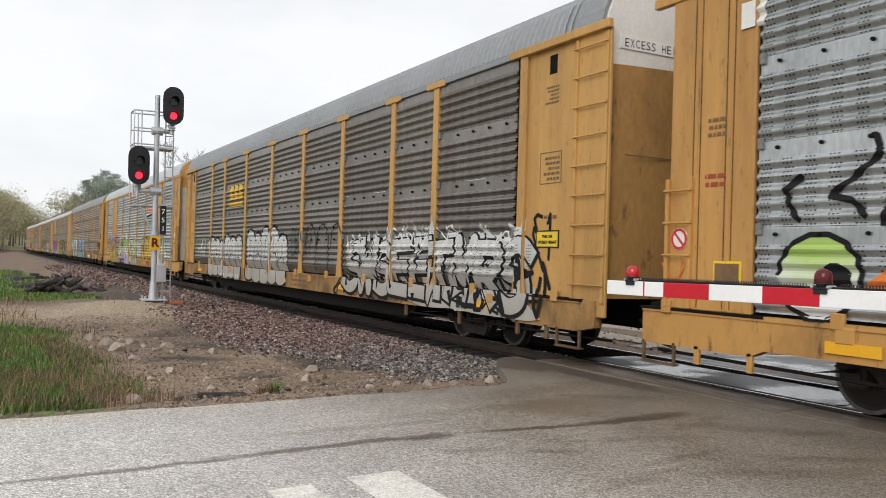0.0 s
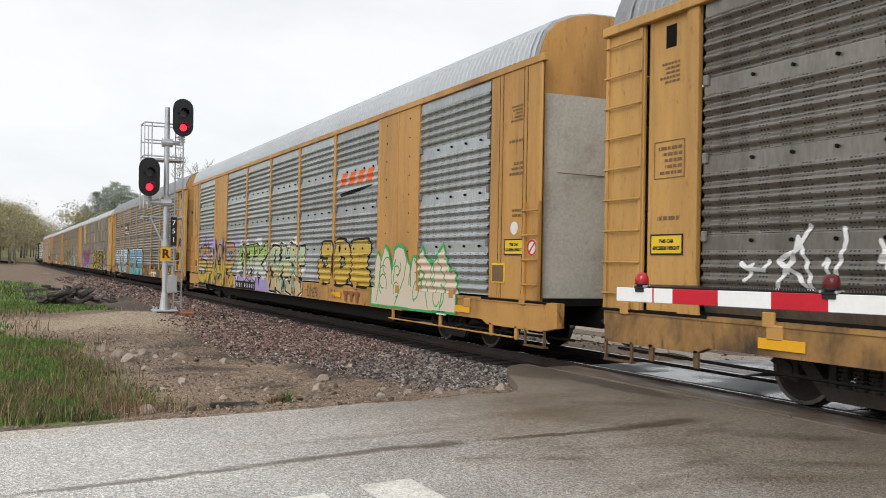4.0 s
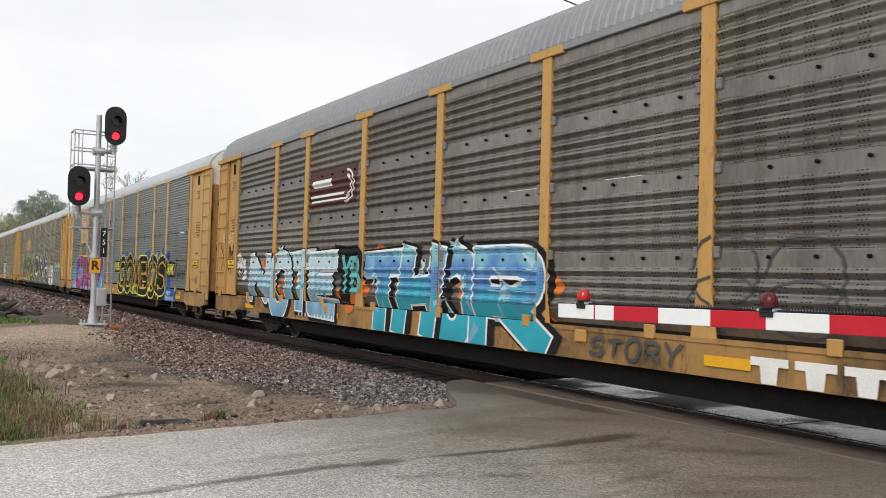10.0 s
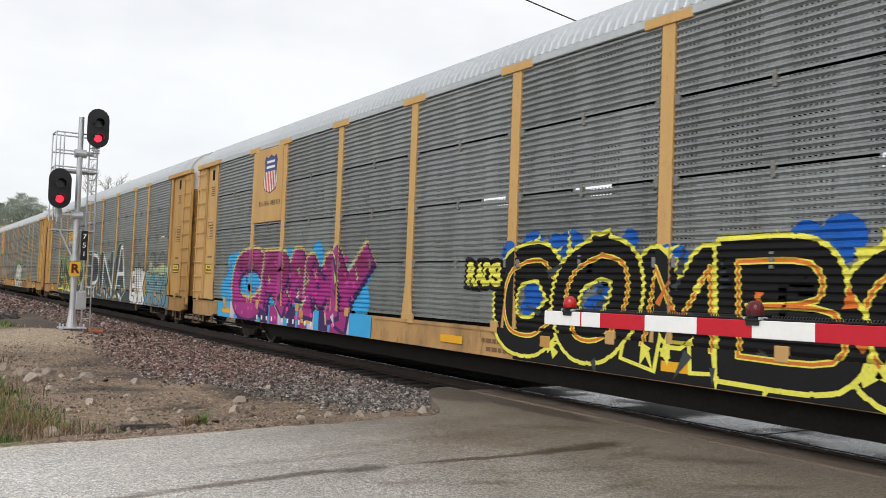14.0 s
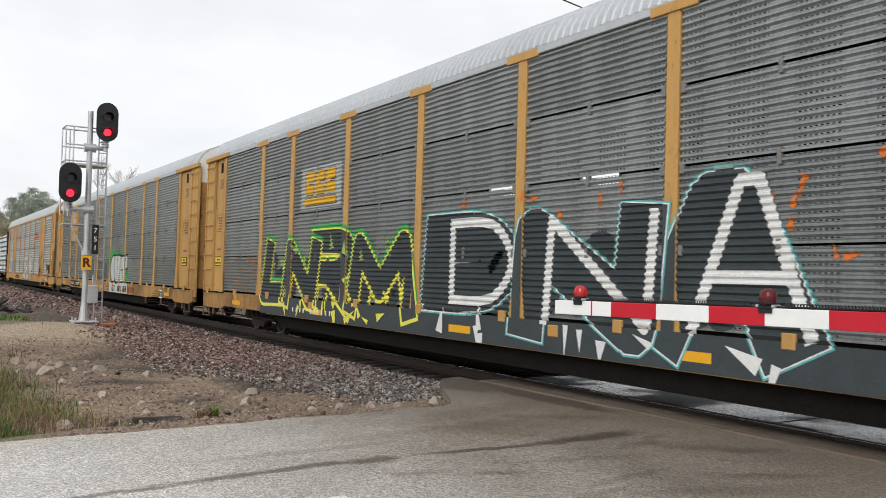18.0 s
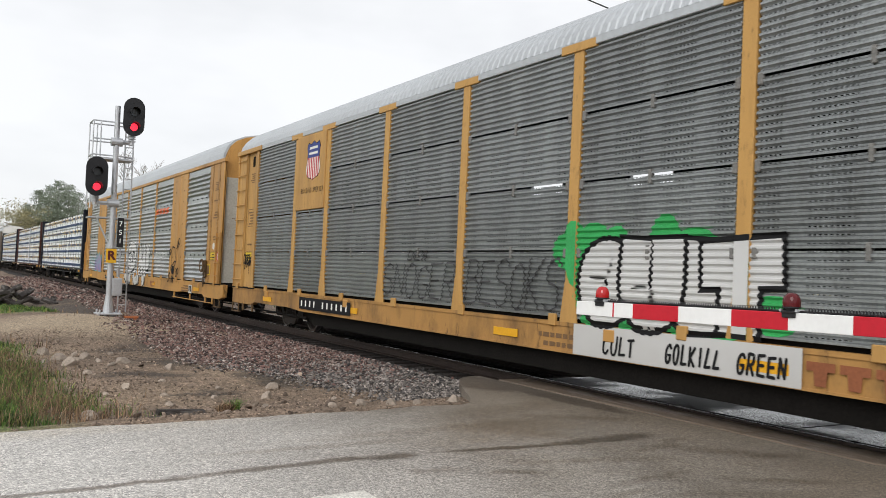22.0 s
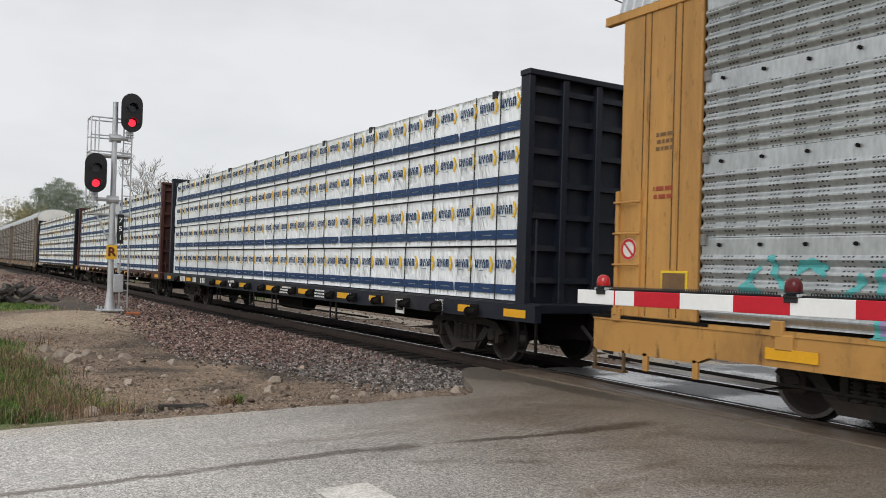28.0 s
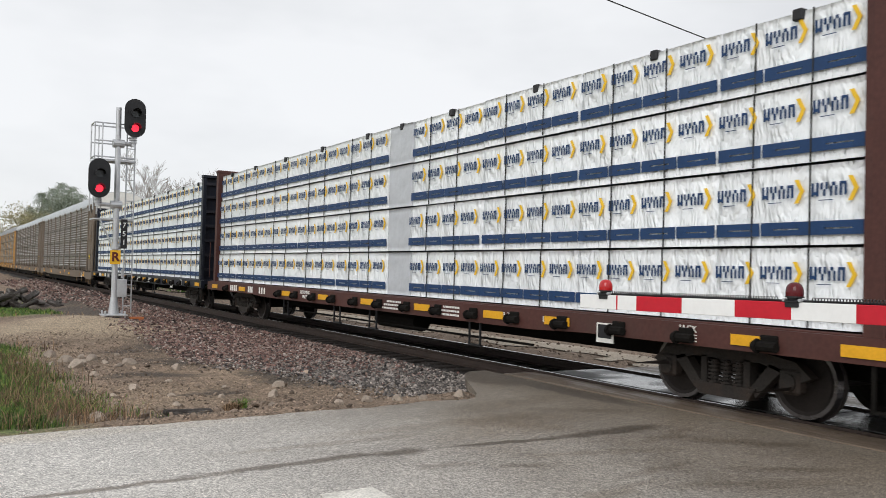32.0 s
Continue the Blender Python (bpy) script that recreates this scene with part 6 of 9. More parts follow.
def ring(cy, cz, r, rz=None, n=14, a0=0.0, a1=6.2832):
    rz = r if rz is None else rz
    return [(cy + r * math.cos(a0 + (a1 - a0) * i / n), cz + rz * math.sin(a0 + (a1 - a0) * i / n)) for i in range(n if a1 - a0 > 6.28 else n + 1)]


def stroke(pts, w):
    """A line of even width as quads, with round joints."""
    out = []
    for (ya, za), (yb, zb_) in zip(pts, pts[1:]):
        d = math.hypot(yb - ya, zb_ - za) or 1e-6
        ny, nz = -(zb_ - za) / d * w / 2, (yb - ya) / d * w / 2
        out.append([(ya + ny, za + nz), (yb + ny, zb_ + nz), (yb - ny, zb_ - nz), (ya - ny, za - nz)])
        out.append(ring(yb, zb_, w / 2, n=6))
    return out


def letters(word, left, right, z0, z1, fat, seed=1, lean=0.0, wave=0.08, lap=1.04, tilt=5, bottoms=0.0):
    """Letter shapes between two places along the car; left is the larger one, as it is read from the road."""
    rnd = random.Random(seed)
    n = len(word)
    cell = (left - right) / n
    out = []
    for i, ch in enumerate(word):
        h = (z1 - z0) * (1 - wave * rnd.random())
        base = z0 + (z1 - z0 - h) * rnd.random() - bottoms * rnd.random()
        h += z0 - base if bottoms else 0
        w = cell * lap * (1 - 0.1 * rnd.random())
        a = math.radians(rnd.uniform(-tilt, tilt))
        w *= {"I": 0.26, "1": 0.55, "L": 0.85}.get(ch, 1.0)
        flat_ = 0.13 if ch == "-" else 1.0
        for tri in glyph(ch, fat):
            p = []
            for u, v in tri:
                du, dv = (u - 0.5) * w + lean * (v - 0.5) * h, (v - 0.5) * h * flat_
                p.append((left - (i + 0.5) * cell - (du * math.cos(a) - dv * math.sin(a)), base + h / 2 + dv * math.cos(a) + du * math.sin(a)))
            out.append(p)
    return out


# hand-drawn letters in a unit box: "l" rows are straight strokes, "c" rows are rounded ones
HAND = {
    "A": (("l", (0, 0), (0.42, 1), (0.58, 1), (1, 0)), ("l", (0.2, 0.36), (0.8, 0.36))),
    "B": (("l", (0, 0), (0, 1)), ("c", (0, 1), (0.75, 0.98), (0.8, 0.62), (0.1, 0.53)), ("c", (0.1, 0.53), (0.95, 0.5), (0.95, 0.03), (0, 0))),
    "C": (("c", (1, 0.78), (0.7, 1), (0.15, 0.88), (0, 0.45), (0.2, 0.06), (0.7, 0), (1, 0.2)),),
    "D": (("l", (0, 0), (0, 1)), ("c", (0, 1), (0.7, 0.95), (1, 0.5), (0.7, 0.05), (0, 0))),
    "E": (("l", (1, 1), (0, 0.97), (0, 0.03), (1, 0)), ("l", (0, 0.5), (0.8, 0.52))),
    "G": (("c", (1, 0.82), (0.6, 1), (0.1, 0.8), (0, 0.4), (0.3, 0), (0.85, 0.05), (1, 0.42)), ("l", (1, 0.42), (0.55, 0.42))),
    "H": (("l", (0, 0), (0.1, 1)), ("l", (0.9, 0), (1, 1)), ("l", (0.05, 0.48), (0.95, 0.54))),
    "I": (("l", (0.5, 0), (0.5, 1)),),
    "J": (("l", (0.9, 1), (0.25, 1)), ("c", (0.75, 1), (0.8, 0.4), (0.6, 0.02), (0.1, 0.1), (0, 0.38))),
    "K": (("l", (0, 0), (0, 1)), ("l", (1, 1), (0.1, 0.45), (1, 0))),
    "L": (("l", (0.15, 1), (0, 0.02), (1, 0.05)),),
    "M": (("l", (0, 0), (0.12, 1), (0.5, 0.3), (0.88, 1), (1, 0)),),
    "N": (("l", (0, 0), (0.05, 1), (0.95, 0), (1, 1)),),
    "O": (("c", (0.5, 1), (0.08, 0.8), (0, 0.4), (0.3, 0), (0.75, 0.02), (1, 0.45), (0.88, 0.88), (0.5, 1)),),
    "P": (("l", (0, 0), (0.05, 1)), ("c", (0.05, 1), (0.85, 0.95), (0.95, 0.62), (0.6, 0.42), (0.05, 0.42))),
    "R": (("l", (0, 0), (0.03, 1)), ("c", (0.03, 1), (0.8, 0.97), (0.9, 0.68), (0.6, 0.48), (0.1, 0.48)), ("l", (0.4, 0.48), (1, 0))),
    "S": (("c", (1, 0.85), (0.6, 1), (0.08, 0.85), (0.15, 0.55), (0.85, 0.45), (0.95, 0.12), (0.5, 0), (0, 0.12)),),
    "T": (("l", (0, 0.95), (1, 1)), ("l", (0.5, 0.97), (0.48, 0))),
    "U": (("c", (0.02, 1), (0, 0.35), (0.25, 0), (0.75, 0), (0.98, 0.35), (1, 1)),),
    "W": (("l", (0, 1), (0.2, 0), (0.5, 0.7), (0.8, 0), (1, 1)),),
    "Y": (("l", (0, 1), (0.48, 0.45), (1, 1)), ("l", (0.48, 0.45), (0.42, 0))),
    "2": (("c", (0, 0.72), (0.25, 1), (0.85, 0.95), (0.9, 0.65), (0.45, 0.35), (0, 0.04)), ("l", (0, 0.04), (1, 0.02))),
}


def rounded(pts, n=4):
    """A smooth line through the given places."""
    q = [pts[0]] + list(pts) + [pts[-1]]
    out = []
    for a, b, c, d in zip(q, q[1:], q[2:], q[3:]):
        for i in range(n):
            t = i / n
            out.append(tuple(0.5 * (2 * b[k] + (c[k] - a[k]) * t + (2 * a[k] - 5 * b[k] + 4 * c[k] - d[k]) * t * t + (3 * b[k] - a[k] - 3 * c[k] + d[k]) * t ** 3) for k in (0, 1)))
    return out + [pts[-1]]


def fat(pts, w, square=True):
    """A broad stroke: quads with round joints, its ends cut square or round."""
    out = []
    last = len(pts) - 2
    for i, ((ya, za), (yb, zb_)) in enumerate(zip(pts, pts[1:])):
        d = math.hypot(yb - ya, zb_ - za) or 1e-6
        uy, uz = (yb - ya) / d, (zb_ - za) / d
        if square and i == 0:
            ya, za = ya - uy * w * 0.42, za - uz * w * 0.42
        if square and i == last:
            yb, zb_ = yb + uy * w * 0.42, zb_ + uz * w * 0.42
        ny, nz = -uz * w / 2, uy * w / 2
        out.append([(ya + ny, za + nz), (yb + ny, zb_ + nz), (yb - ny, zb_ - nz), (ya - ny, za - nz)])
        if i < last:
            out.append(ring(yb, zb_, w / 2, n=10))
    if not square:
        out += [ring(*pts[0], w / 2, n=10), ring(*pts[-1], w / 2, n=10)]
    return out


def hand_letter(ch, left, right, z0, z1, w, grow=0.0, dy=0.0, dz=0.0, lean=0.0, square=True):
    """One letter in broad strokes inside a box along the car; left is the larger place."""
    out = []
    m = w / 2
    for row in HAND[ch]:
        pts = [(left - m - u * (left - right - w) - lean * (v - 0.5) * (z1 - z0) - dy, z0 + m + v * (z1 - z0 - w) + dz) for u, v in row[1:]]
        out += fat(rounded(pts) if row[0] == "c" else pts, w + 2 * grow, square)
    return out


def hand_piece(car, style, rows, w, coats, label, layer=2.0, square=True):
    """A sprayed word; rows: letter, left, right, foot, top, lean; coats from the back: growth, material, shift right, shift up. Every second letter lies over its neighbours."""
    for odd in (0, 1):
        mine = [r for i, r in enumerate(rows) if i % 2 == odd]
        for k, (grow, material, dy, dz) in enumerate(coats):
            polys = [q for ch, a, b, z0, z1, ln in mine for q in hand_letter(ch, a, b, z0, z1, w, grow, dy, dz, ln, square)]
            paint(car, style, polys, material, layer + 0.5 * (k + odd * len(coats)), "graffiti", label if k == len(coats) - 1 else "")


def hand_word(car, style, word, left, right, z0, z1, w, material, label="", layer=6.0, seed=1, lean=0.1):
    """A word in one thin sprayed line."""
    rnd = random.Random(seed)
    cell = (left - right) / len(word)
    polys = []
    for i, ch in enumerate(word):
        if ch == " ":
            continue
        h = (z1 - z0) * rnd.uniform(0.0, 0.14)
        polys += hand_letter(ch, left - i * cell, left - (i + 0.86) * cell, z0 + h * rnd.random(), z1 - h, w, lean=lean + rnd.uniform(-0.06, 0.06), square=False)
    paint(car, style, polys, material, layer, "tag", label)


def shards(left, right, z0, z1, n, seed, size=0.3):
    """Pointed arrow tips and slivers, as wild lettering throws out."""
    rnd = random.Random(seed)
    out = []
    for _ in range(n):
        y, z, a = rnd.uniform(right, left), rnd.uniform(z0, z1), rnd.choice((1.3, 1.8, 4.4, 5.0, 0.6, 2.6)) + rnd.uniform(-0.3, 0.3)
        L, w = size * rnd.uniform(0.6, 1.3), size * rnd.uniform(0.12, 0.28)
        c, d = math.cos(a), math.sin(a)
        out.append([(y - d * w, z + c * w), (y + d * w, z - c * w), (y + c * L, z + d * L)])
    return out


def even(word, left, right, z0, z1, lap=1.12, seed=1, lean=0.0, drop=0.0):
    """Rows for a word whose letters share the room evenly and lap over one another."""
    rnd = random.Random(seed)
    cell = (left - right) / len(word)
    out = []
    for i, ch in enumerate(word):
        m = left - (i + 0.5) * cell
        half_w = cell * lap * rnd.uniform(0.47, 0.53)
        out.append((ch, m + half_w, m - half_w, z0 - drop * rnd.random(), z1 - 0.1 * (z1 - z0) * rnd.random(), lean + rnd.uniform(-0.12, 0.12)))
    return out


def cloud(left, right, z0, z1, n, r, seed):
    rnd = random.Random(seed)
    return [ring(rnd.uniform(right, left), rnd.uniform(z0, z1), r * rnd.uniform(0.5, 1.0), r * rnd.uniform(0.45, 0.9)) for _ in range(n)]


def piece(car, style, word, left, right, z0, z1, seed, fills, label, edge=0.055, **kw):
    """A lettered piece in layers; fills: rows of (fatness, material) from the back to the front."""
    for k, (fat, material) in enumerate(fills):
        paint(car, style, letters(word, left, right, z0, z1, fat, seed, **kw), material, 2 + k, "graffiti", label if k == len(fills) - 1 else "")


def bubbles(car, style, left, right, z0, z1, n, seed, fill, label, ink=INK, inner=True):
    """Round throw-up letters that nobody could read: swollen upright lobes with inked outlines."""
    rnd = random.Random(seed)
    cell = (left - right) / n
    high = z1 - z0
    dark, light, lines = [], [], []
    for i in range(n):
        c = left - (i + 0.5) * cell
        w = cell * rnd.uniform(0.5, 0.62)
        lean = rnd.uniform(-0.12, 0.12)
        steps = 7
        tops = []
        for k in range(steps):
            u = -1 + 2 * k / (steps - 1)
            peak = 1.0 if k % 2 == rnd.randrange(2) else rnd.uniform(0.70, 0.88)
            tops.append((c + u * w * 0.98 + lean, z0 + high * peak * (0.98 - 0.22 * abs(u) ** 2.2 - 0.12 * rnd.random())))
        body = [(c - w, z0 + rnd.uniform(0.0, 0.05))] + [(c - w * rnd.uniform(0.9, 1.08), z0 + high * 0.33)] + tops + [(c + w * rnd.uniform(0.9, 1.08), z0 + high * 0.36), (c + w, z0 + rnd.uniform(0.0, 0.05))]
        light.append(body)
        mid = (c, z0 + high * 0.4)
        dark.append([(mid[0] + (y - mid[0]) * 1.1, mid[1] + (z - mid[1]) * 1.09) for y, z in body])
        if inner:
            for _ in range(3):
                a0 = rnd.uniform(0, 6.283)
                cy, cz, r = c + rnd.uniform(-0.5, 0.5) * w, z0 + high * rnd.uniform(0.2, 0.65), w * rnd.uniform(0.18, 0.42)
                lines += stroke(ring(cy, cz, r, r * rnd.uniform(0.7, 1.6), 9, a0, a0 + rnd.uniform(2.5, 5.5)), 0.032)
            lines += stroke([(c + rnd.uniform(-0.7, 0.7) * w, z0 + high * 0.75), (c + rnd.uniform(-0.4, 0.4) * w, z0 + high * 0.45), (c + rnd.uniform(-0.8, 0.8) * w, z0 + 0.06)], 0.035)
    paint(car, style, dark, ink, 1)
    paint(car, style, light, fill, 2, "graffiti", label)
    # every letter's own outline
    rims = []
    for p in light:
        rims += stroke(p[1:-1], 0.035)
    paint(car, style, rims + lines, ink, 3)


def throwup(car, style, left, right, z0, z1, n, seed, fill, label, ink=INK):
    """Tall swollen letters nobody could read, round at both ends, in one thick outline."""
    rnd = random.Random(seed)
    cell = (left - right) / n
    dark, light, lines = [], [], []
    for i in range(n):
        c = left - (i + 0.5) * cell
        w = cell * 0.54
        top = z1 - 0.16 * rnd.random() * (z1 - z0)
        foot = z0 + 0.10 * rnd.random()
        for g, dst in ((0.075, dark), (0.0, light)):
            dst.append(ring(c, top - w * 0.75, w + g, w * 0.75 + g, 14, 0, math.pi) + [(c - w * 1.04 - g, (foot + top) / 2)] + ring(c, foot + w * 0.35, w * 0.97 + g, w * 0.35 + g, 10, math.pi, 2 * math.pi) + [(c + w * 1.04 + g, (foot + top) / 2)])
        lines += stroke([(c + w, top - w * 0.9), (c + w * rnd.uniform(0.85, 1.1), (foot + top) / 2), (c + w * 0.92, foot + w * 0.3)], 0.04)
        a0 = rnd.uniform(0.5, 2.0)
        lines += stroke(ring(c + rnd.uniform(-0.2, 0.2) * w, foot + (top - foot) * rnd.uniform(0.3, 0.42), w * 0.75, w * 0.62, 10, a0 - 1.0, a0 + 2.2), 0.04)
        lines += stroke([(c + rnd.uniform(-0.2, 0.3) * w, top - w * 0.55), (c + rnd.uniform(-0.1, 0.1) * w, top - 0.42 * (top - foot))], 0.035)
    paint(car, style, dark, ink, 1)
    paint(car, style, light, fill, 2, "graffiti", label)
    paint(car, style, lines, ink, 3)


def tag(car, style, left, right, z0, z1, n, seed, material, w=0.03, label="", layer=2):
    """A quick hand style that cannot be read: looping strokes of one width."""
    rnd = random.Random(seed)
    cell = (left - right) / n
    out = []
    for i in range(n):
        c = left - (i + 0.5) * cell
        pts = [(c + cell * rnd.uniform(-0.55, 0.55), rnd.uniform(z0, z1)) for _ in range(rnd.randrange(4, 7))]
        curve = []
        for a, b in zip(pts, pts[1:]):
            m = ((a[0] + b[0]) / 2 + rnd.uniform(-0.1, 0.1) * cell, (a[1] + b[1]) / 2 + rnd.uniform(-0.1, 0.1))
            curve += [a, m]
        out += stroke(curve + pts[-1:], w)
    paint(car, style, out, material, layer, "tag", label)


def mark_plate(car, style, left, right, z0, z1, chars, plate=INK, ink=PRINT_W, layer=4):
    """Reporting marks as plain bars, on a dark plate if there is one."""
    if plate:
        paint(car, style, [quad(right, z0, left, z1)], plate, layer, "mark_plate")
    rnd = random.Random(int(left * 10))
    cell = (left - right - 0.12) / len(chars)
    bars = []
    for i, ch in enumerate(chars):
        if ch == " ":
            continue
        y = left - 0.06 - i * cell
        bars.append(quad(y - cell * 0.52, z0 + 0.07, y - cell * 0.22, z1 - 0.07))
    paint(car, style, bars, ink, layer + 1, "mark_bars", "plain bars standing for the car's marks")


def three_block_emblem(car, style, left, right, z0, z1, material, shadow=None):
    """A bold three-part railroad emblem, as plain slitted blocks over a bar."""
    w = (left - right) / 3
    out = []
    for i in range(3):
        a, b = left - i * w - 0.05, left - (i + 1) * w + 0.05
        h0, h1 = z0 + 0.24, z1
        m = (h0 + h1) / 2
        out += [[(a - 0.05, h1), (b, h1), (b, m + 0.035), (a, m + 0.035), (a, h1 - 0.06)], [(a, m - 0.035), (b, m - 0.035), (b, h0), (a - 0.05, h0), (a, h0 + 0.06)], quad(a - 0.2, m - 0.04, a - 0.02, m + 0.04)]
    out.append(quad(right, z0, left, z0 + 0.15))
    if shadow:
        paint(car, style, [[(y - 0.02, z - 0.03) for y, z in p] for p in out] + [[(y + 0.02, z + 0.02) for y, z in p] for p in out], shadow, 1, "emblem")
    paint(car, style, out, material, 3, "emblem", "plain yellow emblem shapes over a bar")


def block_mark(car, style, left, right, z0, z1, material=FADED):
    """The owner's mark as three plain tapered blocks."""
    w = (left - right) / 3
    out = []
    for i in range(3):
        a = left - i * w
        out += [quad(a - w * 0.86, z1 - 0.09, a, z1), [(a - w * 0.22, z1 - 0.09), (a - w * 0.64, z1 - 0.09), (a - w * 0.6, z0), (a - w * 0.26, z0)]]
    paint(car, style, out, material, 2, "emblem")


def shield_panel(car, style):
    """Solid yellow panel in the upper half of a bay, with a striped shield and its motto."""
    y0, y1 = POSTS[6] + 0.1, POSTS[7] - 0.1
    p = part("emblem_panel", box(-1.535, -1.44, y0 - 0.005, y1 + 0.005, 3.0, 4.82, 0.01), style["paint"], car)
    c, x = (y0 + y1) / 2 - 0.17, -1.5375
    out = [(0.0, 4.62), (0.16, 4.55), (0.32, 4.60), (0.39, 4.46), (0.35, 4.38), (0.345, 4.28), (0.37, 4.16), (0.41, 4.05), (0.415, 3.96), (0.38, 3.85), (0.30, 3.785), (0.16, 3.75), (0.06, 3.735), (0.0, 3.70)]
    full = [(c + a, z) for a, z in out] + [(c - a, z) for a, z in out[-2:0:-1]]

    def flat(polys, mt, d, nm, label=""):
        bm = bmesh.new()
        for q in polys:
            bm_prism(bm, q, 0, x - d, x)
        return part(nm, bm, mt, p, label)
    rim = [(c + (y - c) * 1.05, 4.12 + (z - 4.12) * 1.04) for y, z in full]
    flat([rim], INK, 0.001, "shield_rim")
    flat([full], WHITE_P, 0.002, "shield", "striped shield emblem in red, white and blue")
    flat([clip(full, 1, 4.24, 5.0)], FLAG_B, 0.004, "shield_top")
    st = []
    for k in range(-3, 4):
        q = clip(clip(full, 0, c + k * 0.105 - 0.026, c + k * 0.105 + 0.026), 1, 3.6, 4.24)
        if q:
            st.append(q)
    flat(st, FLAG_R, 0.004, "shield_stripe")
    flat([quad(c - 0.24, 4.44, c + 0.24, 4.50), quad(c - 0.26, 4.31, c + 0.26, 4.37)], PRINT_W, 0.0055, "shield_bar")
    word = [[(y, z) for y, z in t] for t in letters("BUILDING", c + 0.68, c + 0.03, 3.40, 3.52, 0.0, 1, wave=0, tilt=0, lap=0.78)]
    word += letters("AMERICA", c - 0.05, c - 0.68, 3.40, 3.52, 0.0, 1, wave=0, tilt=0, lap=0.78)
    me = bpy.data.meshes.new("motto")
    vs, fs = [], []
    for t in word:
        k = len(vs)
        vs += [(x - 0.002, y, z) for y, z in t]
        fs.append((k, k + 1, k + 2))
    me.from_pydata(vs, [], fs)
    me.materials.append(INK)
    part("motto", me, None, p)


lead, dark_car, flush_car, sooty, tan_car, green_car, shield_car, skull_car = (CARS[k][0] for k in ("lead", "dark", "flush", "sooty", "tan", "green", "shield", "skull"))

# hand brakes on two of the cars
for car_, x_, y_, z_ in ((sooty, -1.45, 1.93, 1.60), (skull_car, -1.51, 2.30, 1.42)):
    part("hand_brake", cached(("hand_brake",), hand_brake_bm, SILL_GRIME), None, car_, "brown grimy hand brake wheel and chain", at=pose(x_, y_, z_))

# leading car: green and black tag at its tail
paint(lead, BIG_RACK, [ring(25.75, 1.45, 0.50, 0.45)], LIME, 2, "graffiti", "round lime green graffiti with black outlines")
paint(lead, BIG_RACK, stroke(ring(25.75, 1.45, 0.50, 0.45), 0.06) + [ring(25.55, 1.4, 0.2)], INK, 3)
paint(lead, BIG_RACK, [[(25.3, 1.3), (24.6, 1.9), (24.4, 1.2)]], RUSTY, 2)
tag(lead, BIG_RACK, 26.2, 24.0, 1.9, 2.9, 4, 3, INK, 0.07)
paint(lead, BIG_RACK, [quad(27.05, 4.25, 27.55, 4.55), quad(26.5, 4.25, 26.98, 4.55)], WHITE_P, 2, "emblem")
tag(lead, BIG_RACK, 28.0, 27.0, 1.2, 1.7, 2, 9, RUSTY, 0.02)

# dark car: silver throw-ups
paint(dark_car, OLD_RACK, [[(6.6, 0.70), (5.9, 1.0), (2.3, 1.0), (1.6, 0.62), (2.2, 0.52), (4.4, 0.60), (5.6, 0.55)]] + cloud(6.4, 1.8, 0.65, 1.0, 14, 0.16, 77), CHROME, 1)
tag(dark_car, OLD_RACK, 10.6, 1.7, 0.55, 1.02, 13, 78, INK, 0.05, layer=1.6)
tag(dark_car, OLD_RACK, 4.2, 1.4, 0.6, 1.5, 5, 79, INK, 0.08, layer=4)
paint(dark_car, OLD_RACK, cloud(9.4, 2.2, 1.1, 1.75, 40, 0.34, 5), CHROME, 1)
paint(dark_car, OLD_RACK, shards(9.6, 2.1, 1.75, 1.95, 34, 7, 0.42), CHROME, 1.4)
hand_piece(dark_car, OLD_RACK, even("SWSEETMRS", 9.7, 2.0, 0.72, 1.98, 1.16, 5, 0.1, 0.1), 0.27, [(0.05, INK, 0.03, -0.02), (0.0, CHROME, 0, 0)], "silver wild-style graffiti with black outlines", 2.0)
paint(dark_car, OLD_RACK, shards(9.6, 2.2, 0.75, 1.7, 26, 17, 0.30), INK, 4.2)
tag(dark_car, OLD_RACK, 9.8, 2.2, 1.5, 2.15, 12, 6, CHALK, 0.03, layer=4.6)
for a in (10.4, 11.4, 12.3):
    paint(dark_car, OLD_RACK, stroke(ring(a, 1.75, 0.42, 0.55, 10, 0, math.pi) + [(a - 0.42, 1.1)], 0.05), INK, 2)
throwup(dark_car, OLD_RACK, 18.5, 14.3, 0.52, 2.3, 5, 8, CHROME, "silver bubble graffiti with black outlines")
throwup(dark_car, OLD_RACK, 23.8, 19.2, 0.52, 2.15, 6, 11, CHROME, "silver bubble graffiti with black outlines")
tag(dark_car, OLD_RACK, 25.9, 24.0, 1.25, 2.05, 4, 12, CHALK, 0.05, "white hand-sprayed tag")
tag(dark_car, OLD_RACK, 2.0, 1.2, 1.3, 2.3, 2, 13, INK, 0.06)
hand_word(dark_car, OLD_RACK, "BASH", 13.9, 12.2, 1.45, 2.25, 0.06, DIMP, "dark sprayed tag", seed=3)
three_block_emblem(dark_car, OLD_RACK, 21.0, 19.2, 3.10, 3.85, EMBLEM_Y, DIMP)
block_mark(dark_car, OLD_RACK, 9.2, 8.0, 0.62, 0.85)
mark_plate(dark_car, OLD_RACK, 22.0, 19.2, 0.56, 0.80, "ABCD EFGHIJ", None)

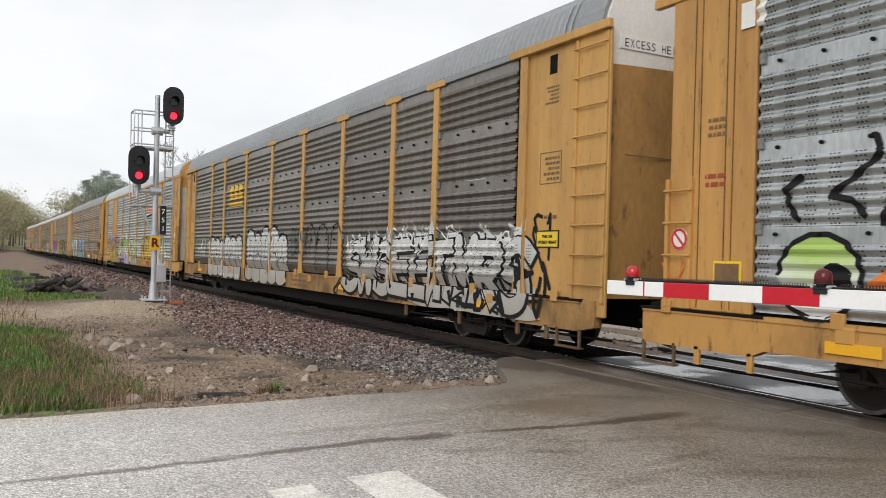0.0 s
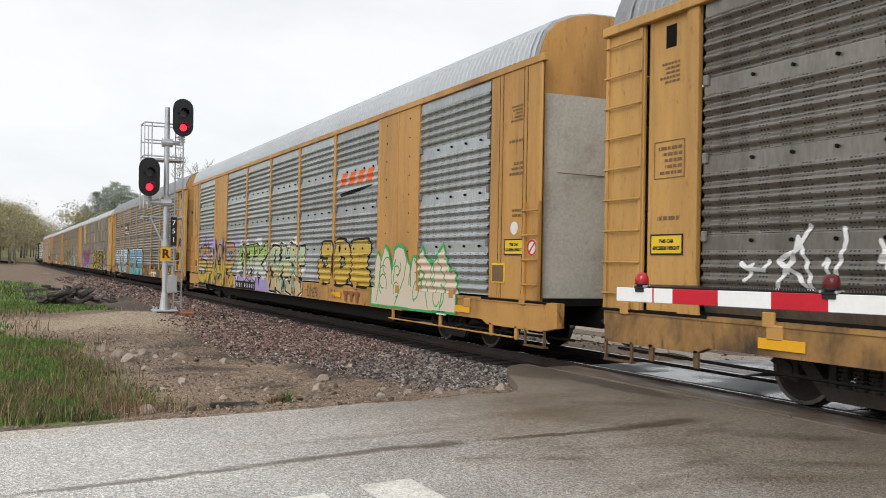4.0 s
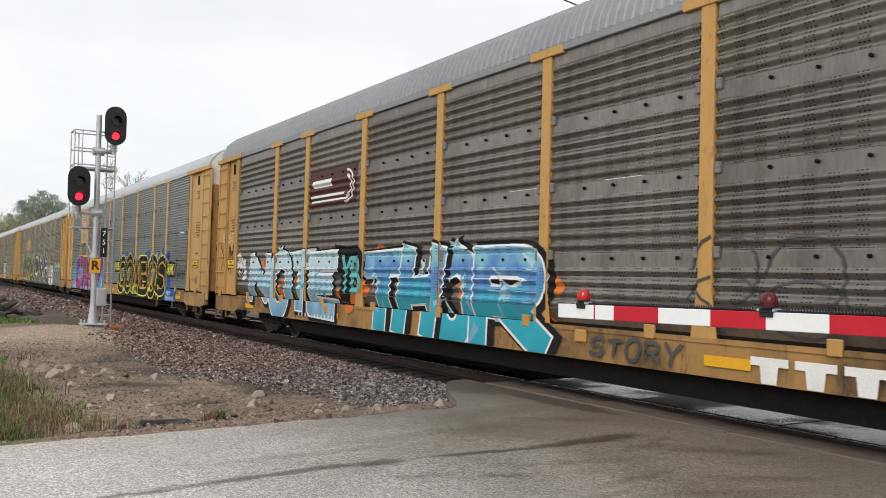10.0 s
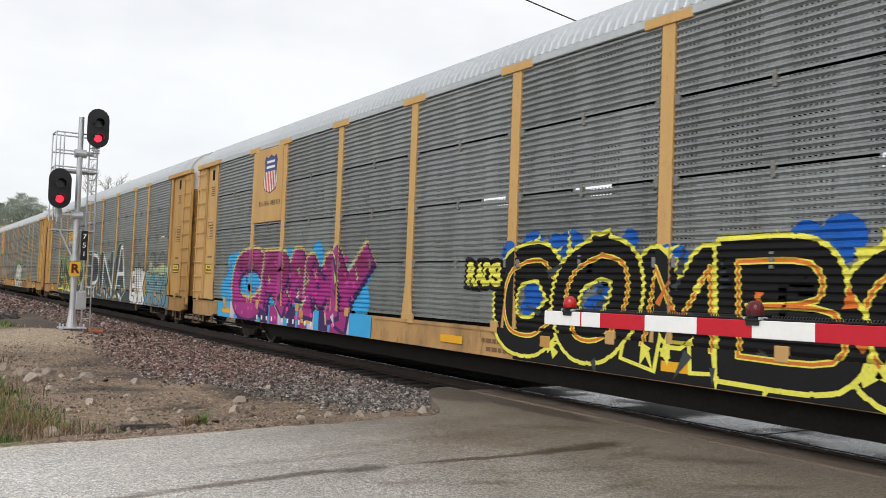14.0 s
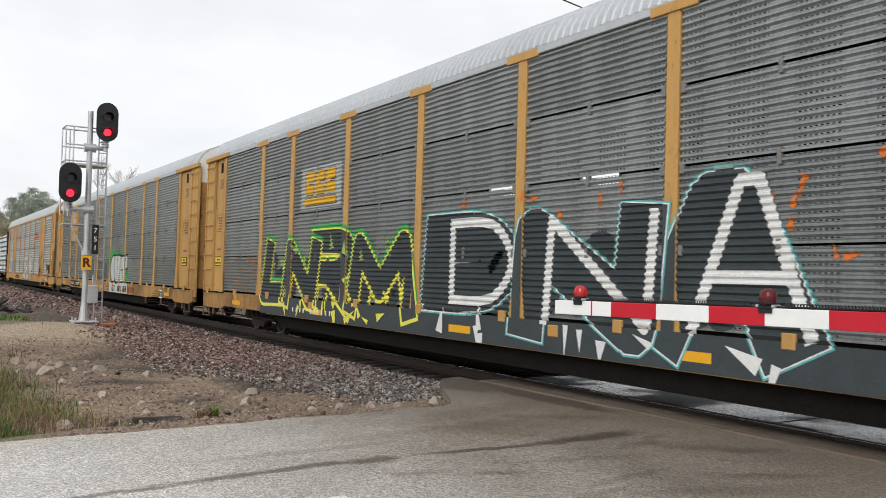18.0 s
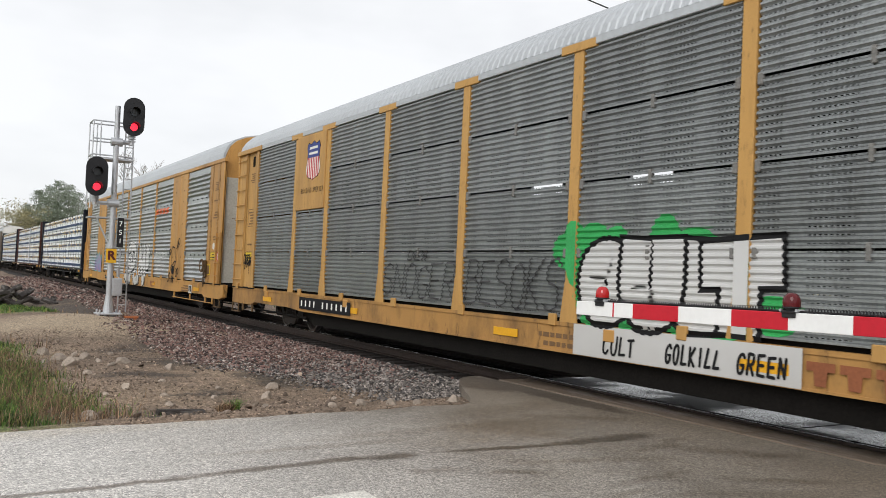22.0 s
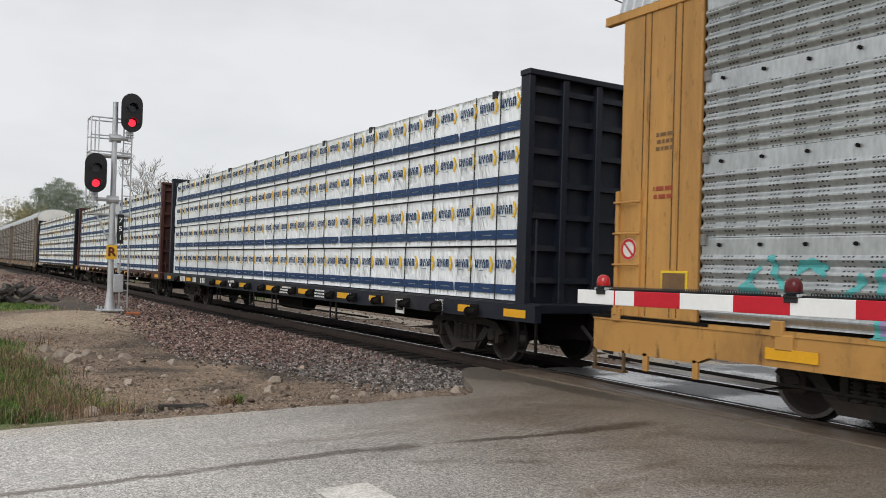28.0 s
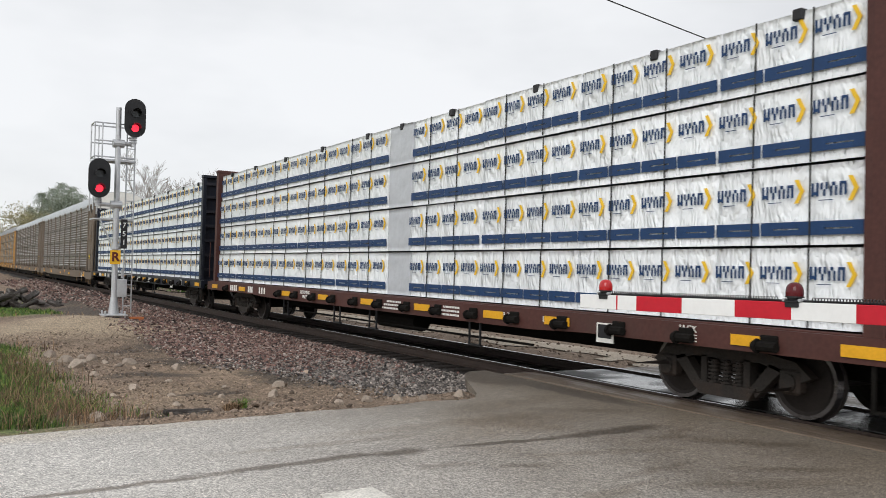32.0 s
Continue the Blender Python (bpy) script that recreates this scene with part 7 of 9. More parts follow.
# flush car
paint(flush_car, BIG_RACK, cloud(26.3, 19.8, 1.5, 2.3, 26, 0.28, 3), LILAC, 0.4)
paint(flush_car, BIG_RACK, shards(26.0, 20.8, 1.8, 2.1, 16, 9, 0.5), INK, 1)
hand_piece(flush_car, BIG_RACK, even("SWAR", 26.3, 20.4, 0.62, 2.22, 1.2, 4, 0.15, 0.06), 0.30, [(0.05, INK, 0, 0), (0.01, TEAL_D, 0.05, -0.05), (0.0, MUSTARD, 0, 0)], "orange and yellow graffiti with a lilac haze", 1.4)
paint(flush_car, BIG_RACK, shards(26.0, 20.8, 0.7, 1.9, 22, 19, 0.34), INK, 4.6)
paint(flush_car, BIG_RACK, shards(26.0, 20.8, 0.9, 1.9, 16, 29, 0.3), TEAL_D, 4.9)
paint(flush_car, BIG_RACK, shards(26.0, 20.8, 0.6, 1.0, 9, 31, 0.36), GOLD, 5.1)
paint(flush_car, BIG_RACK, cloud(19.7, 16.4, 1.1, 2.2, 26, 0.26, 5), CHALK, 0.4)
paint(flush_car, BIG_RACK, [quad(16.2, 0.58, 20.2, 1.0)] + cloud(20.0, 16.3, 0.95, 1.2, 8, 0.2, 15), LILAC, 0.8)
hand_piece(flush_car, BIG_RACK, even("ATK", 19.9, 16.3, 0.95, 2.16, 1.22, 6, 0.1, 0.1), 0.38, [(0.05, INK, 0, 0), (0.0, LIME, 0, 0)], "lime green and white graffiti with black outlines", 1.4)
paint(flush_car, BIG_RACK, shards(19.8, 16.3, 0.85, 1.8, 16, 25, 0.42), INK, 3.6)
paint(flush_car, BIG_RACK, shards(19.8, 16.3, 1.3, 2.1, 9, 26, 0.34), LIME, 3.9)
paint(flush_car, BIG_RACK, cloud(15.9, 12.5, 1.2, 2.12, 22, 0.30, 8), CHALK, 0.4)
hand_piece(flush_car, BIG_RACK, [("2", 16.1, 14.5, 0.62, 2.02, 0.1), ("H", 14.9, 13.3, 0.60, 2.10, 0.05), ("T", 13.9, 12.2, 0.56, 1.98, -0.25)], 0.52, [(0.10, CHALK, 0, 0), (0.06, INK, 0, 0), (0.0, CREAM, 0, 0)], "cream and tan graffiti with black and white outlines", 1.2)
paint(flush_car, BIG_RACK, shards(15.7, 12.5, 0.7, 1.7, 12, 41, 0.5), INK, 4.4)
paint(flush_car, BIG_RACK, shards(15.2, 12.6, 0.75, 1.7, 10, 42, 0.36), TEAL, 4.7)
hand_piece(flush_car, BIG_RACK, [("J", 11.3, 10.0, 1.0, 2.08, 0), ("D", 10.05, 8.9, 1.0, 2.12, 0), ("E", 8.95, 7.7, 1.0, 2.1, 0)], 0.40, [(0.06, INK, 0, 0), (0.0, GOLD, 0, 0)], "golden bubble letters with black outlines", 1.4, False)
hand_word(flush_car, BIG_RACK, "DYER", 12.0, 11.15, 0.60, 0.9, 0.03, DIMP, seed=9)
for w_, z_ in (("L89-4", 0.78), ("GLH18", 0.64)):
    paint(flush_car, BIG_RACK, letters(w_, 10.35, 9.85, z_, z_ + 0.10, 0.0, 1, wave=0, tilt=0, lap=0.8), PRINT, 5, "stencil")
bubbles(flush_car, BIG_RACK, 7.4, 3.6, 0.62, 2.0, 4, 15, PEACH, "pale pink and white graffiti", GREENP, inner=True)
paint(flush_car, BIG_RACK, [quad(7.4, 3.25, 9.95, 3.95)], ROOF_M, 1, "emblem_sheet")
out = []
for i in range(4):
    a = 9.75 - i * 0.56
    out += [[(a, 3.46), (a - 0.12, 3.78), (a - 0.50, 3.80), (a - 0.36, 3.46)]]
paint(flush_car, BIG_RACK, out, SWOOSH, 2, "emblem", "slanted orange emblem blocks")
paint(flush_car, BIG_RACK, [[(9.9, 3.28), (7.6, 3.40), (7.7, 3.34), (9.6, 3.20)]], INK, 2, "emblem")
paint(flush_car, BIG_RACK, [[(17.4, 0.56), (17.3, 0.95), (16.0, 0.95), (15.7, 0.52), (16.5, 0.66)]], LILAC, 3)
mark_plate(flush_car, BIG_RACK, 20.0, 17.4, 0.56, 0.84, "ABCD EFGHIJ")
block_mark(flush_car, BIG_RACK, 9.3, 8.2, 0.60, 0.86)

# sooty car: two words in blue
paint(sooty, OLD_RACK, cloud(26.0, 12.6, 0.8, 2.1, 110, 0.2, 21), RUSTY, 0)
hand_piece(sooty, OLD_RACK, [("N", 25.5, 23.85, 0.86, 2.12, 0), ("O", 23.95, 22.5, 0.54, 2.18, 0.03), ("T", 22.7, 21.1, 0.74, 2.16, 0), ("E", 21.45, 19.95, 0.66, 2.12, 0)], 0.40,
           [(0.10, INK, 0.07, -0.03), (0.045, CHALK, 0, 0), (0.0, ICE, 0, 0)], "pale blue block letters outlined in white and black", 1.4)
hand_piece(sooty, OLD_RACK, [("T", 18.75, 17.0, 0.52, 2.10, 0.05), ("H", 17.35, 15.75, 0.52, 2.18, 0.08), ("O", 16.1, 14.65, 0.48, 2.14, 0), ("R", 14.85, 12.85, 0.47, 2.10, 0)], 0.46,
           [(0.11, INK, 0.10, -0.02), (0.045, CHALK, 0, 0), (0.0, AQUA, 0, 0)], "blue and aqua block letters outlined in white and black", 1.4)
paint(sooty, OLD_RACK, shards(25.2, 20.2, 0.9, 2.0, 14, 61, 0.3), AQUA, 4.6)
paint(sooty, OLD_RACK, shards(18.4, 13.2, 0.7, 2.0, 14, 62, 0.34), ICE, 4.6)
hand_word(sooty, OLD_RACK, "STORY", 12.0, 10.4, 0.60, 0.92, 0.05, DIMP, seed=5)
piece(sooty, OLD_RACK, "YB", 19.8, 18.8, 1.25, 2.0, 6, [(0.2, INK), (0.02, TEAL)], "small teal letters", wave=0.02)
paint(sooty, OLD_RACK, cloud(26.5, 25.85, 1.5, 2.05, 14, 0.17, 31), CHALK, 1)
piece(sooty, OLD_RACK, "HAPPY", 26.52, 25.85, 1.86, 2.06, 31, [(-0.01, INK)], "black letters on a white cloud", lap=0.85, tilt=3, wave=0.02)
tag(sooty, OLD_RACK, 26.5, 25.9, 1.5, 1.78, 5, 31, INK, 0.025, layer=6)
piece(sooty, OLD_RACK, "BUST", 27.75, 27.0, 2.45, 2.75, 32, [(-0.02, CHALK)], "white sprayed letters", lap=0.85)
for a, b in ((9.9, 1.75), (8.9, 1.7)):
    paint(sooty, OLD_RACK, stroke(ring(a, b, 0.45, 0.42), 0.035) + stroke(ring(a, b - 0.35, 0.5, 0.3), 0.03), DIMP, 2)
hand_word(sooty, OLD_RACK, "APEK", 1.95, 1.0, 2.15, 2.62, 0.06, INK, "black sprayed tag", seed=4)
tag(sooty, OLD_RACK, 28.0, 27.0, 1.5, 2.6, 3, 35, INK, 0.04)
paint(sooty, OLD_RACK, [quad(19.15, 3.12, 21.6, 3.92)], MAR, 2, "emblem_board", "maroon board with white speed lines")
paint(sooty, OLD_RACK, [quad(20.4, 3.55, 21.4, 3.72), quad(19.7, 3.32, 21.45, 3.38), quad(19.6, 3.22, 21.45, 3.27)] + stroke(ring(19.62, 3.50, 0.20, 0.22, 10, 1.5, 4.9), 0.06) + stroke(ring(19.62, 3.50, 0.32, 0.34, 10, 1.5, 4.9), 0.05), PRINT_W, 3, "emblem")
mark_plate(sooty, OLD_RACK, 22.0, 19.9, 0.58, 0.80, "ABCD EFGHIJ", None)
block_mark(sooty, OLD_RACK, 9.5, 7.9, 0.56, 0.84, PRINT_W)

# tan car
paint(tan_car, TAN_RACK, cloud(13.4, 4.7, 0.9, 2.25, 90, 0.26, 41) + [quad(3.7, 0.5, 5.4, 1.0), quad(4.5, 1.0, 5.4, 2.0)], BLUE, 0)
paint(tan_car, TAN_RACK, [quad(5.2, 0.5, 12.9, 1.05)], INK, 1)
paint(tan_car, TAN_RACK, shards(13.0, 5.4, 1.9, 2.1, 26, 44, 0.42), LEMON, 1.2)
hand_piece(tan_car, TAN_RACK, even("COMBOS", 13.35, 5.1, 0.72, 2.28, 1.14, 3, 0.05, 0.1), 0.50, [(0.055, LEMON, 0, 0), (0.0, INK, 0, 0), (-0.215, LEMON, 0.02, 0.02), (-0.232, RUSTY, 0.02, 0.02)], "black graffiti letters outlined in lemon yellow", 1.6)
paint(tan_car, TAN_RACK, shards(12.8, 5.6, 0.62, 1.1, 20, 45, 0.34), LEMON, 3.8)
paint(tan_car, TAN_RACK, shards(12.6, 5.8, 1.2, 1.9, 14, 46, 0.30), LEMON, 3.8)
paint(tan_car, TAN_RACK, shards(12.6, 5.8, 0.65, 1.9, 18, 47, 0.30), SOOTP, 4.1)
piece(tan_car, TAN_RACK, "RADS", 14.15, 13.3, 1.62, 1.95, 8, [(0.2, INK), (0.05, LEMON)], "small lemon yellow letters")
paint(tan_car, TAN_RACK, shards(11.8, 6.2, 1.1, 1.9, 9, 48, 0.30), RUSTY, 4.3)
piece(tan_car, TAN_RACK, "AWK", 4.95, 4.1, 1.5, 1.85, 8, [(0.2, INK), (0.05, LEMON)], "small lemon yellow letters")
tag(tan_car, TAN_RACK, 3.9, 2.6, 1.3, 1.9, 5, 51, INK, 0.03)
tag(tan_car, TAN_RACK, 2.0, 1.2, 1.15, 1.7, 4, 52, PRINT, 0.015)
piece(tan_car, TAN_RACK, "NEW", 4.9, 4.3, 0.78, 0.92, 9, [(0.0, PRINT_W)], "small white letters")
piece(tan_car, TAN_RACK, "BEGINNINGS", 5.0, 3.9, 0.6, 0.74, 9, [(0.0, PRINT_W)], "small white letters")
paint(tan_car, TAN_RACK, cloud(26.0, 17.2, 0.8, 2.1, 46, 0.45, 61) + [quad(17.2, 0.5, 26.0, 0.98)], SKY, 0)
paint(tan_car, TAN_RACK, [quad(25.0 - 0.55 * k, 0.52, 25.0 - 0.55 * (k + 0.55), 1.0) for k in range(0, 13, 3)], LIME, 0.8)
paint(tan_car, TAN_RACK, [quad(25.0 - 0.55 * k, 0.52, 25.0 - 0.55 * (k + 0.8), 1.0) for k in range(1, 13, 3)], PLUM, 0.8)
paint(tan_car, TAN_RACK, [quad(25.0 - 0.55 * k, 0.52, 25.0 - 0.55 * (k + 0.9), 1.0) for k in range(2, 13, 3)], MAGENTA, 0.8)
hand_piece(tan_car, TAN_RACK, [("C", 25.0, 22.6, 0.62, 2.36, 0.05), ("R", 22.9, 21.2, 0.85, 2.28, 0.1), ("A", 21.6, 19.9, 0.85, 2.30, 0), ("M", 20.4, 18.7, 0.80, 2.18, -0.05), ("Y", 19.2, 17.4, 0.62, 2.28, 0.1)], 0.50,
           [(0.09, CREAM, 0, 0), (0.05, PLUM, 0.05, -0.05), (0.0, MAGENTA, 0, 0)], "magenta and plum graffiti on sky blue", 1.4)
paint(tan_car, TAN_RACK, cloud(24.8, 17.8, 0.7, 2.1, 34, 0.085, 63), PINK, 4.8)
paint(tan_car, TAN_RACK, shards(24.8, 17.8, 0.9, 1.9, 16, 64, 0.36), PLUM, 4.6)
paint(tan_car, TAN_RACK, shards(24.8, 17.8, 0.9, 1.9, 12, 65, 0.32), LIME, 5.0)
mark_plate(tan_car, TAN_RACK, 23.2, 19.6, 0.56, 0.80, "ABCD EFGHIJ", None)
shield_panel(tan_car, TAN_RACK)

# green car
paint(green_car, NEW_RACK, shards(16.5, 6.5, 1.5, 2.9, 60, 71, 0.22), RUSTY, 0)
paint(green_car, NEW_RACK, [quad(7.2, 0.5, 23.5, 1.0)], SOOTP, 0)
paint(green_car, NEW_RACK, cloud(15.2, 8.9, 1.15, 2.0, 46, 0.32, 88), SOOTP, 0.7)
paint(green_car, NEW_RACK, cloud(22.8, 16.5, 1.0, 1.9, 40, 0.28, 89), SOOTP, 0.7)
hand_piece(green_car, NEW_RACK, [("L", 23.5, 21.7, 0.80, 2.40, 0.05), ("N", 22.1, 20.1, 0.80, 2.36, 0.1), ("R", 20.6, 18.3, 0.75, 2.52, 0.05), ("M", 18.7, 15.9, 0.75, 2.40, 0)], 0.50,
           [(0.075, GREENP, 0, 0.05), (0.06, LEMON, 0.0, -0.02), (0.0, SOOTP, 0, 0)], "black letters edged in green and yellow", 1.4)
paint(green_car, NEW_RACK, shards(23.2, 16.3, 0.6, 1.25, 18, 71, 0.4), LEMON, 4.6)
paint(green_car, NEW_RACK, shards(23.0, 16.6, 1.8, 2.2, 10, 72, 0.34), LIME, 4.6)
hand_piece(green_car, NEW_RACK, [("D", 15.7, 13.0, 1.0, 2.62, 0.05), ("N", 13.2, 10.2, 0.66, 2.60, 0), ("A", 10.6, 8.2, 0.70, 2.85, 0)], 0.80, [(0.045, TEAL, 0, 0), (0.02, CHALK, 0.0, 0.0), (0.0, SOOTP, 0, 0)], "charcoal and white letters edged in teal", 1.4)
for ch_, a_, b_, z_, t_ in (("D", 15.1, 13.35, 1.1, 2.5), ("N", 12.7, 10.55, 0.9, 2.45), ("A", 10.1, 8.45, 0.95, 2.75)):
    paint(green_car, NEW_RACK, hand_letter(ch_, a_, b_, z_, t_, 0.15, dy=0.22, dz=0.03), CHALK, 4.8)
paint(green_car, NEW_RACK, shards(15.3, 8.5, 0.6, 1.0, 10, 73, 0.4), CHALK, 4.9)
paint(green_car, NEW_RACK, [quad(5.15, 0.56, 7.15, 0.98)], CHALK, 0.6)
hand_piece(green_car, NEW_RACK, even("EUNK", 7.2, 5.15, 0.62, 1.9, 1.1, 78), 0.20, [(0.04, INK, 0.02, 0), (0.0, CHALK, 0, 0)], "white letters with black outlines", 1.4)
paint(green_car, NEW_RACK, [quad(2.0, 0.5, 5.1, 1.0), quad(2.5, 1.0, 5.1, 1.75)], DENIM, 1)
hand_piece(green_car, NEW_RACK, even("SMEKS", 5.05, 2.3, 0.62, 1.72, 1.12, 79), 0.26, [(0.075, CREAM, 0, 0.02), (0.04, INK, 0.02, 0), (0.0, DENIM, 0, 0)], "blue letters with black and cream outlines", 1.6, False)
paint(green_car, NEW_RACK, cloud(5.0, 2.2, 1.7, 1.95, 12, 0.2, 80), CREAM, 1)
for a_ in (6.6, 5.6, 4.3, 3.1):
    paint(green_car, NEW_RACK, stroke(ring(a_, 2.0, 0.36, 0.42, 10, 0.2, 3.3) + [(a_ - 0.45, 1.75)], 0.04), DIMP, 2, "tag")
paint(green_car, NEW_RACK, shards(26, 23.6, 1.15, 1.9, 26, 82, 0.16), RUSTY, 0)
paint(green_car, NEW_RACK, [quad(19.1, 3.0, 21.2, 3.95)], ROOF_M, 1, "emblem_sheet")
three_block_emblem(green_car, NEW_RACK, 21.0, 19.35, 3.10, 3.85, EMBLEM_Y, DIMP)
mark_plate(green_car, NEW_RACK, 21.5, 19.2, 0.62, 0.86, "ABCD EFGHIJ", None)

# shield car
paint(shield_car, NEW_RACK, cloud(13.3, 9.4, 1.1, 2.15, 22, 0.42, 91) + [quad(9.9, 1.0, 12.8, 1.9)], GREENP, 0)
hand_piece(shield_car, NEW_RACK, [("C", 12.85, 11.85, 1.02, 2.12, 0), ("U", 12.05, 11.0, 1.02, 2.16, 0), ("L", 11.15, 10.35, 1.02, 2.14, 0), ("T", 10.75, 9.6, 1.02, 2.10, 0)], 0.50, [(0.07, INK, 0, 0), (0.0, SILVER, 0, 0)], "silver block letters outlined in black on green", 1.4)
paint(shield_car, NEW_RACK, [quad(9.35, 0.5, 12.9, 0.98)], SILVER, 1)
for w_, a_, b_ in (("CULT", 12.3, 11.7), ("GOLKILL", 11.2, 10.35), ("GREEN", 10.15, 9.5)):
    hand_word(shield_car, NEW_RACK, w_, a_, b_, 0.62, 0.88, 0.035, INK, "black sprayed words", seed=7)
for w_, a_, b_, z_, t_ in (("DEW", 17.75, 17.0, 1.80, 2.02), ("SNOGER", 18.7, 16.0, 1.12, 1.80), ("BESOKS", 15.7, 13.2, 1.10, 1.90)):
    hand_word(shield_car, NEW_RACK, w_, a_, b_, z_, t_, 0.032, DIMP, "faint black outline tags", seed=11)
hand_word(shield_car, NEW_RACK, "CREAK", 27.6, 26.85, 1.62, 1.95, 0.04, INK, "thin black sprayed letters", seed=8)
tag(shield_car, NEW_RACK, 27.6, 27.0, 1.35, 1.7, 3, 94, INK, 0.025)
mark_plate(shield_car, NEW_RACK, 23.0, 20.1, 0.62, 0.90, "ABCD EFGHIJ")
block_mark(shield_car, NEW_RACK, 9.3, 8.2, 0.62, 0.86)
shield_panel(shield_car, NEW_RACK)

# skull car
bubbles(skull_car, BIG_RACK, 24.3, 22.2, 1.0, 2.1, 2, 95, VIOLET, "violet and teal graffiti", TEAL)
tag(skull_car, BIG_RACK, 26.0, 24.5, 1.35, 1.8, 4, 96, TEAL, 0.06)
hand_piece(skull_car, BIG_RACK, [("S", 15.75, 14.3, 0.64, 2.36, 0.05), ("P", 14.7, 13.5, 0.62, 2.40, 0), ("U", 13.9, 12.7, 0.64, 2.40, 0), ("M", 13.0, 11.5, 0.62, 2.30, 0), ("S", 11.7, 10.85, 1.25, 2.25, 0)], 0.34,
           [(0.12, CHALK, 0, 0), (0.075, INK, 0.02, -0.02), (0.0, SILVER, 0, 0)], "white and black rounded graffiti letters", 1.4, False)
hand_word(skull_car, BIG_RACK, "GROUPER", 10.1, 7.85, 1.62, 2.02, 0.045, CHALK, "thin white sprayed letters", seed=2)
hand_word(skull_car, BIG_RACK, "WORK", 9.6, 8.05, 1.18, 1.55, 0.045, CHALK, "thin white sprayed letters", seed=3)
sk = stroke([(7.05, 1.95), (6.85, 2.2), (6.5, 2.15), (6.35, 1.75)], 0.045) + stroke([(6.95, 1.45), (6.9, 1.95)], 0.045)
sk += stroke([(7.0, 1.42), (6.45, 1.66), (6.28, 1.66), (6.42, 1.5), (6.95, 1.30), (7.0, 1.42)], 0.045)
for cy, cz, dy, dz in ((6.25, 2.1, -0.25, 0.28), (7.1, 1.95, 0.15, 0.05), (7.1, 1.25, 0.12, -0.15), (6.25, 1.4, -0.2, -0.1)):
    sk += stroke(ring(cy + dy - 0.08, cz + dz, 0.11), 0.04) + stroke(ring(cy + dy + 0.08, cz + dz - 0.1, 0.11), 0.04) + stroke([(cy, cz), (cy + dy, cz + dz)], 0.05)
sk += [ring(6.68, 1.32, 0.20, 0.16), ring(6.78, 0.98, 0.06, 0.16), ring(6.60, 0.98, 0.06, 0.16)]
paint(skull_car, BIG_RACK, sk, INK, 2, "graffiti", "black line drawing of a skull with crossed bones")
out = []
for i in range(4):
    a = 10.1 - i * 0.56
    out += [[(a, 3.50), (a - 0.12, 3.72), (a - 0.50, 3.74), (a - 0.36, 3.50)]]
paint(skull_car, BIG_RACK, out, SWOOSH, 2, "emblem", "faded slanted orange emblem blocks")
mark_plate(skull_car, BIG_RACK, 20.8, 18.3, 0.66, 0.86, "ABCD EFGHIJ")
block_mark(skull_car, BIG_RACK, 10.3, 9.6, 0.60, 0.84)

WHITE_S2 = mat("warning_white", (0.78, 0.77, 0.74), 0.6, 0.08, 3, 30, 0)
# warning strip across the dark car's front gable
strip = part("warning_strip", box(-1.22, 0.9, 0.262, 0.276, 4.60, 4.78), WHITE_S2, dark_car, "white strip with black warning letters")
vs, fs = [], []
for tri in letters("EXCESS", 1.15, 0.55, 4.63, 4.75, 0.0, 1, wave=0, tilt=0, lap=0.75) + letters("HEIGHT", 0.45, -0.15, 4.63, 4.75, 0.0, 1, wave=0, tilt=0, lap=0.75) + letters("CAR", -0.25, -0.55, 4.63, 4.75, 0.0, 1, wave=0, tilt=0, lap=0.75):
    k = len(vs)
    vs += [(-y, 0.2605, z) for y, z in tri]
    fs.append((k, k + 1, k + 2))
me = bpy.data.meshes.new("warning_words")
me.from_pydata(vs, [], fs)
me.materials.append(INK)
part("warning_words", me, None, strip)


# ---- colour light signal on its mast ----
RED_ON = mat("red_lens_lit", (0.5, 0.01, 0.02), 0.3, 0.05, 5, 40, 0, glow=(1.0, 0.03, 0.06, 1.6))
LENS_OFF = mat("dark_lens", (0.05, 0.055, 0.06), 0.1, 0.1, 5, 40, 0)
PLATE_Y = mat("sign_yellow", (0.75, 0.42, 0.03), 0.5, 0.08, 5, 40, 0)
MAROON = mat("sign_maroon", (0.10, 0.02, 0.015), 0.5, 0.1, 5, 40, 0)
WHITE_S = mat("sign_white", (0.8, 0.8, 0.8), 0.5, 0.05, 5, 40, 0)


def oval(w, h, n=8):
    r = w / 2
    pts = []
    for cz, a0 in ((h / 2 - r, 0), (-h / 2 + r, math.pi)):
        for i in range(n + 1):
            a = a0 + math.pi * i / n
            pts.append((r * math.cos(a), cz + r * math.sin(a)))
    return pts


def disc(x, z, r, y0, y1, sides=16):
    return rod((x, y0, z), (x, y1, z), r, sides=sides)


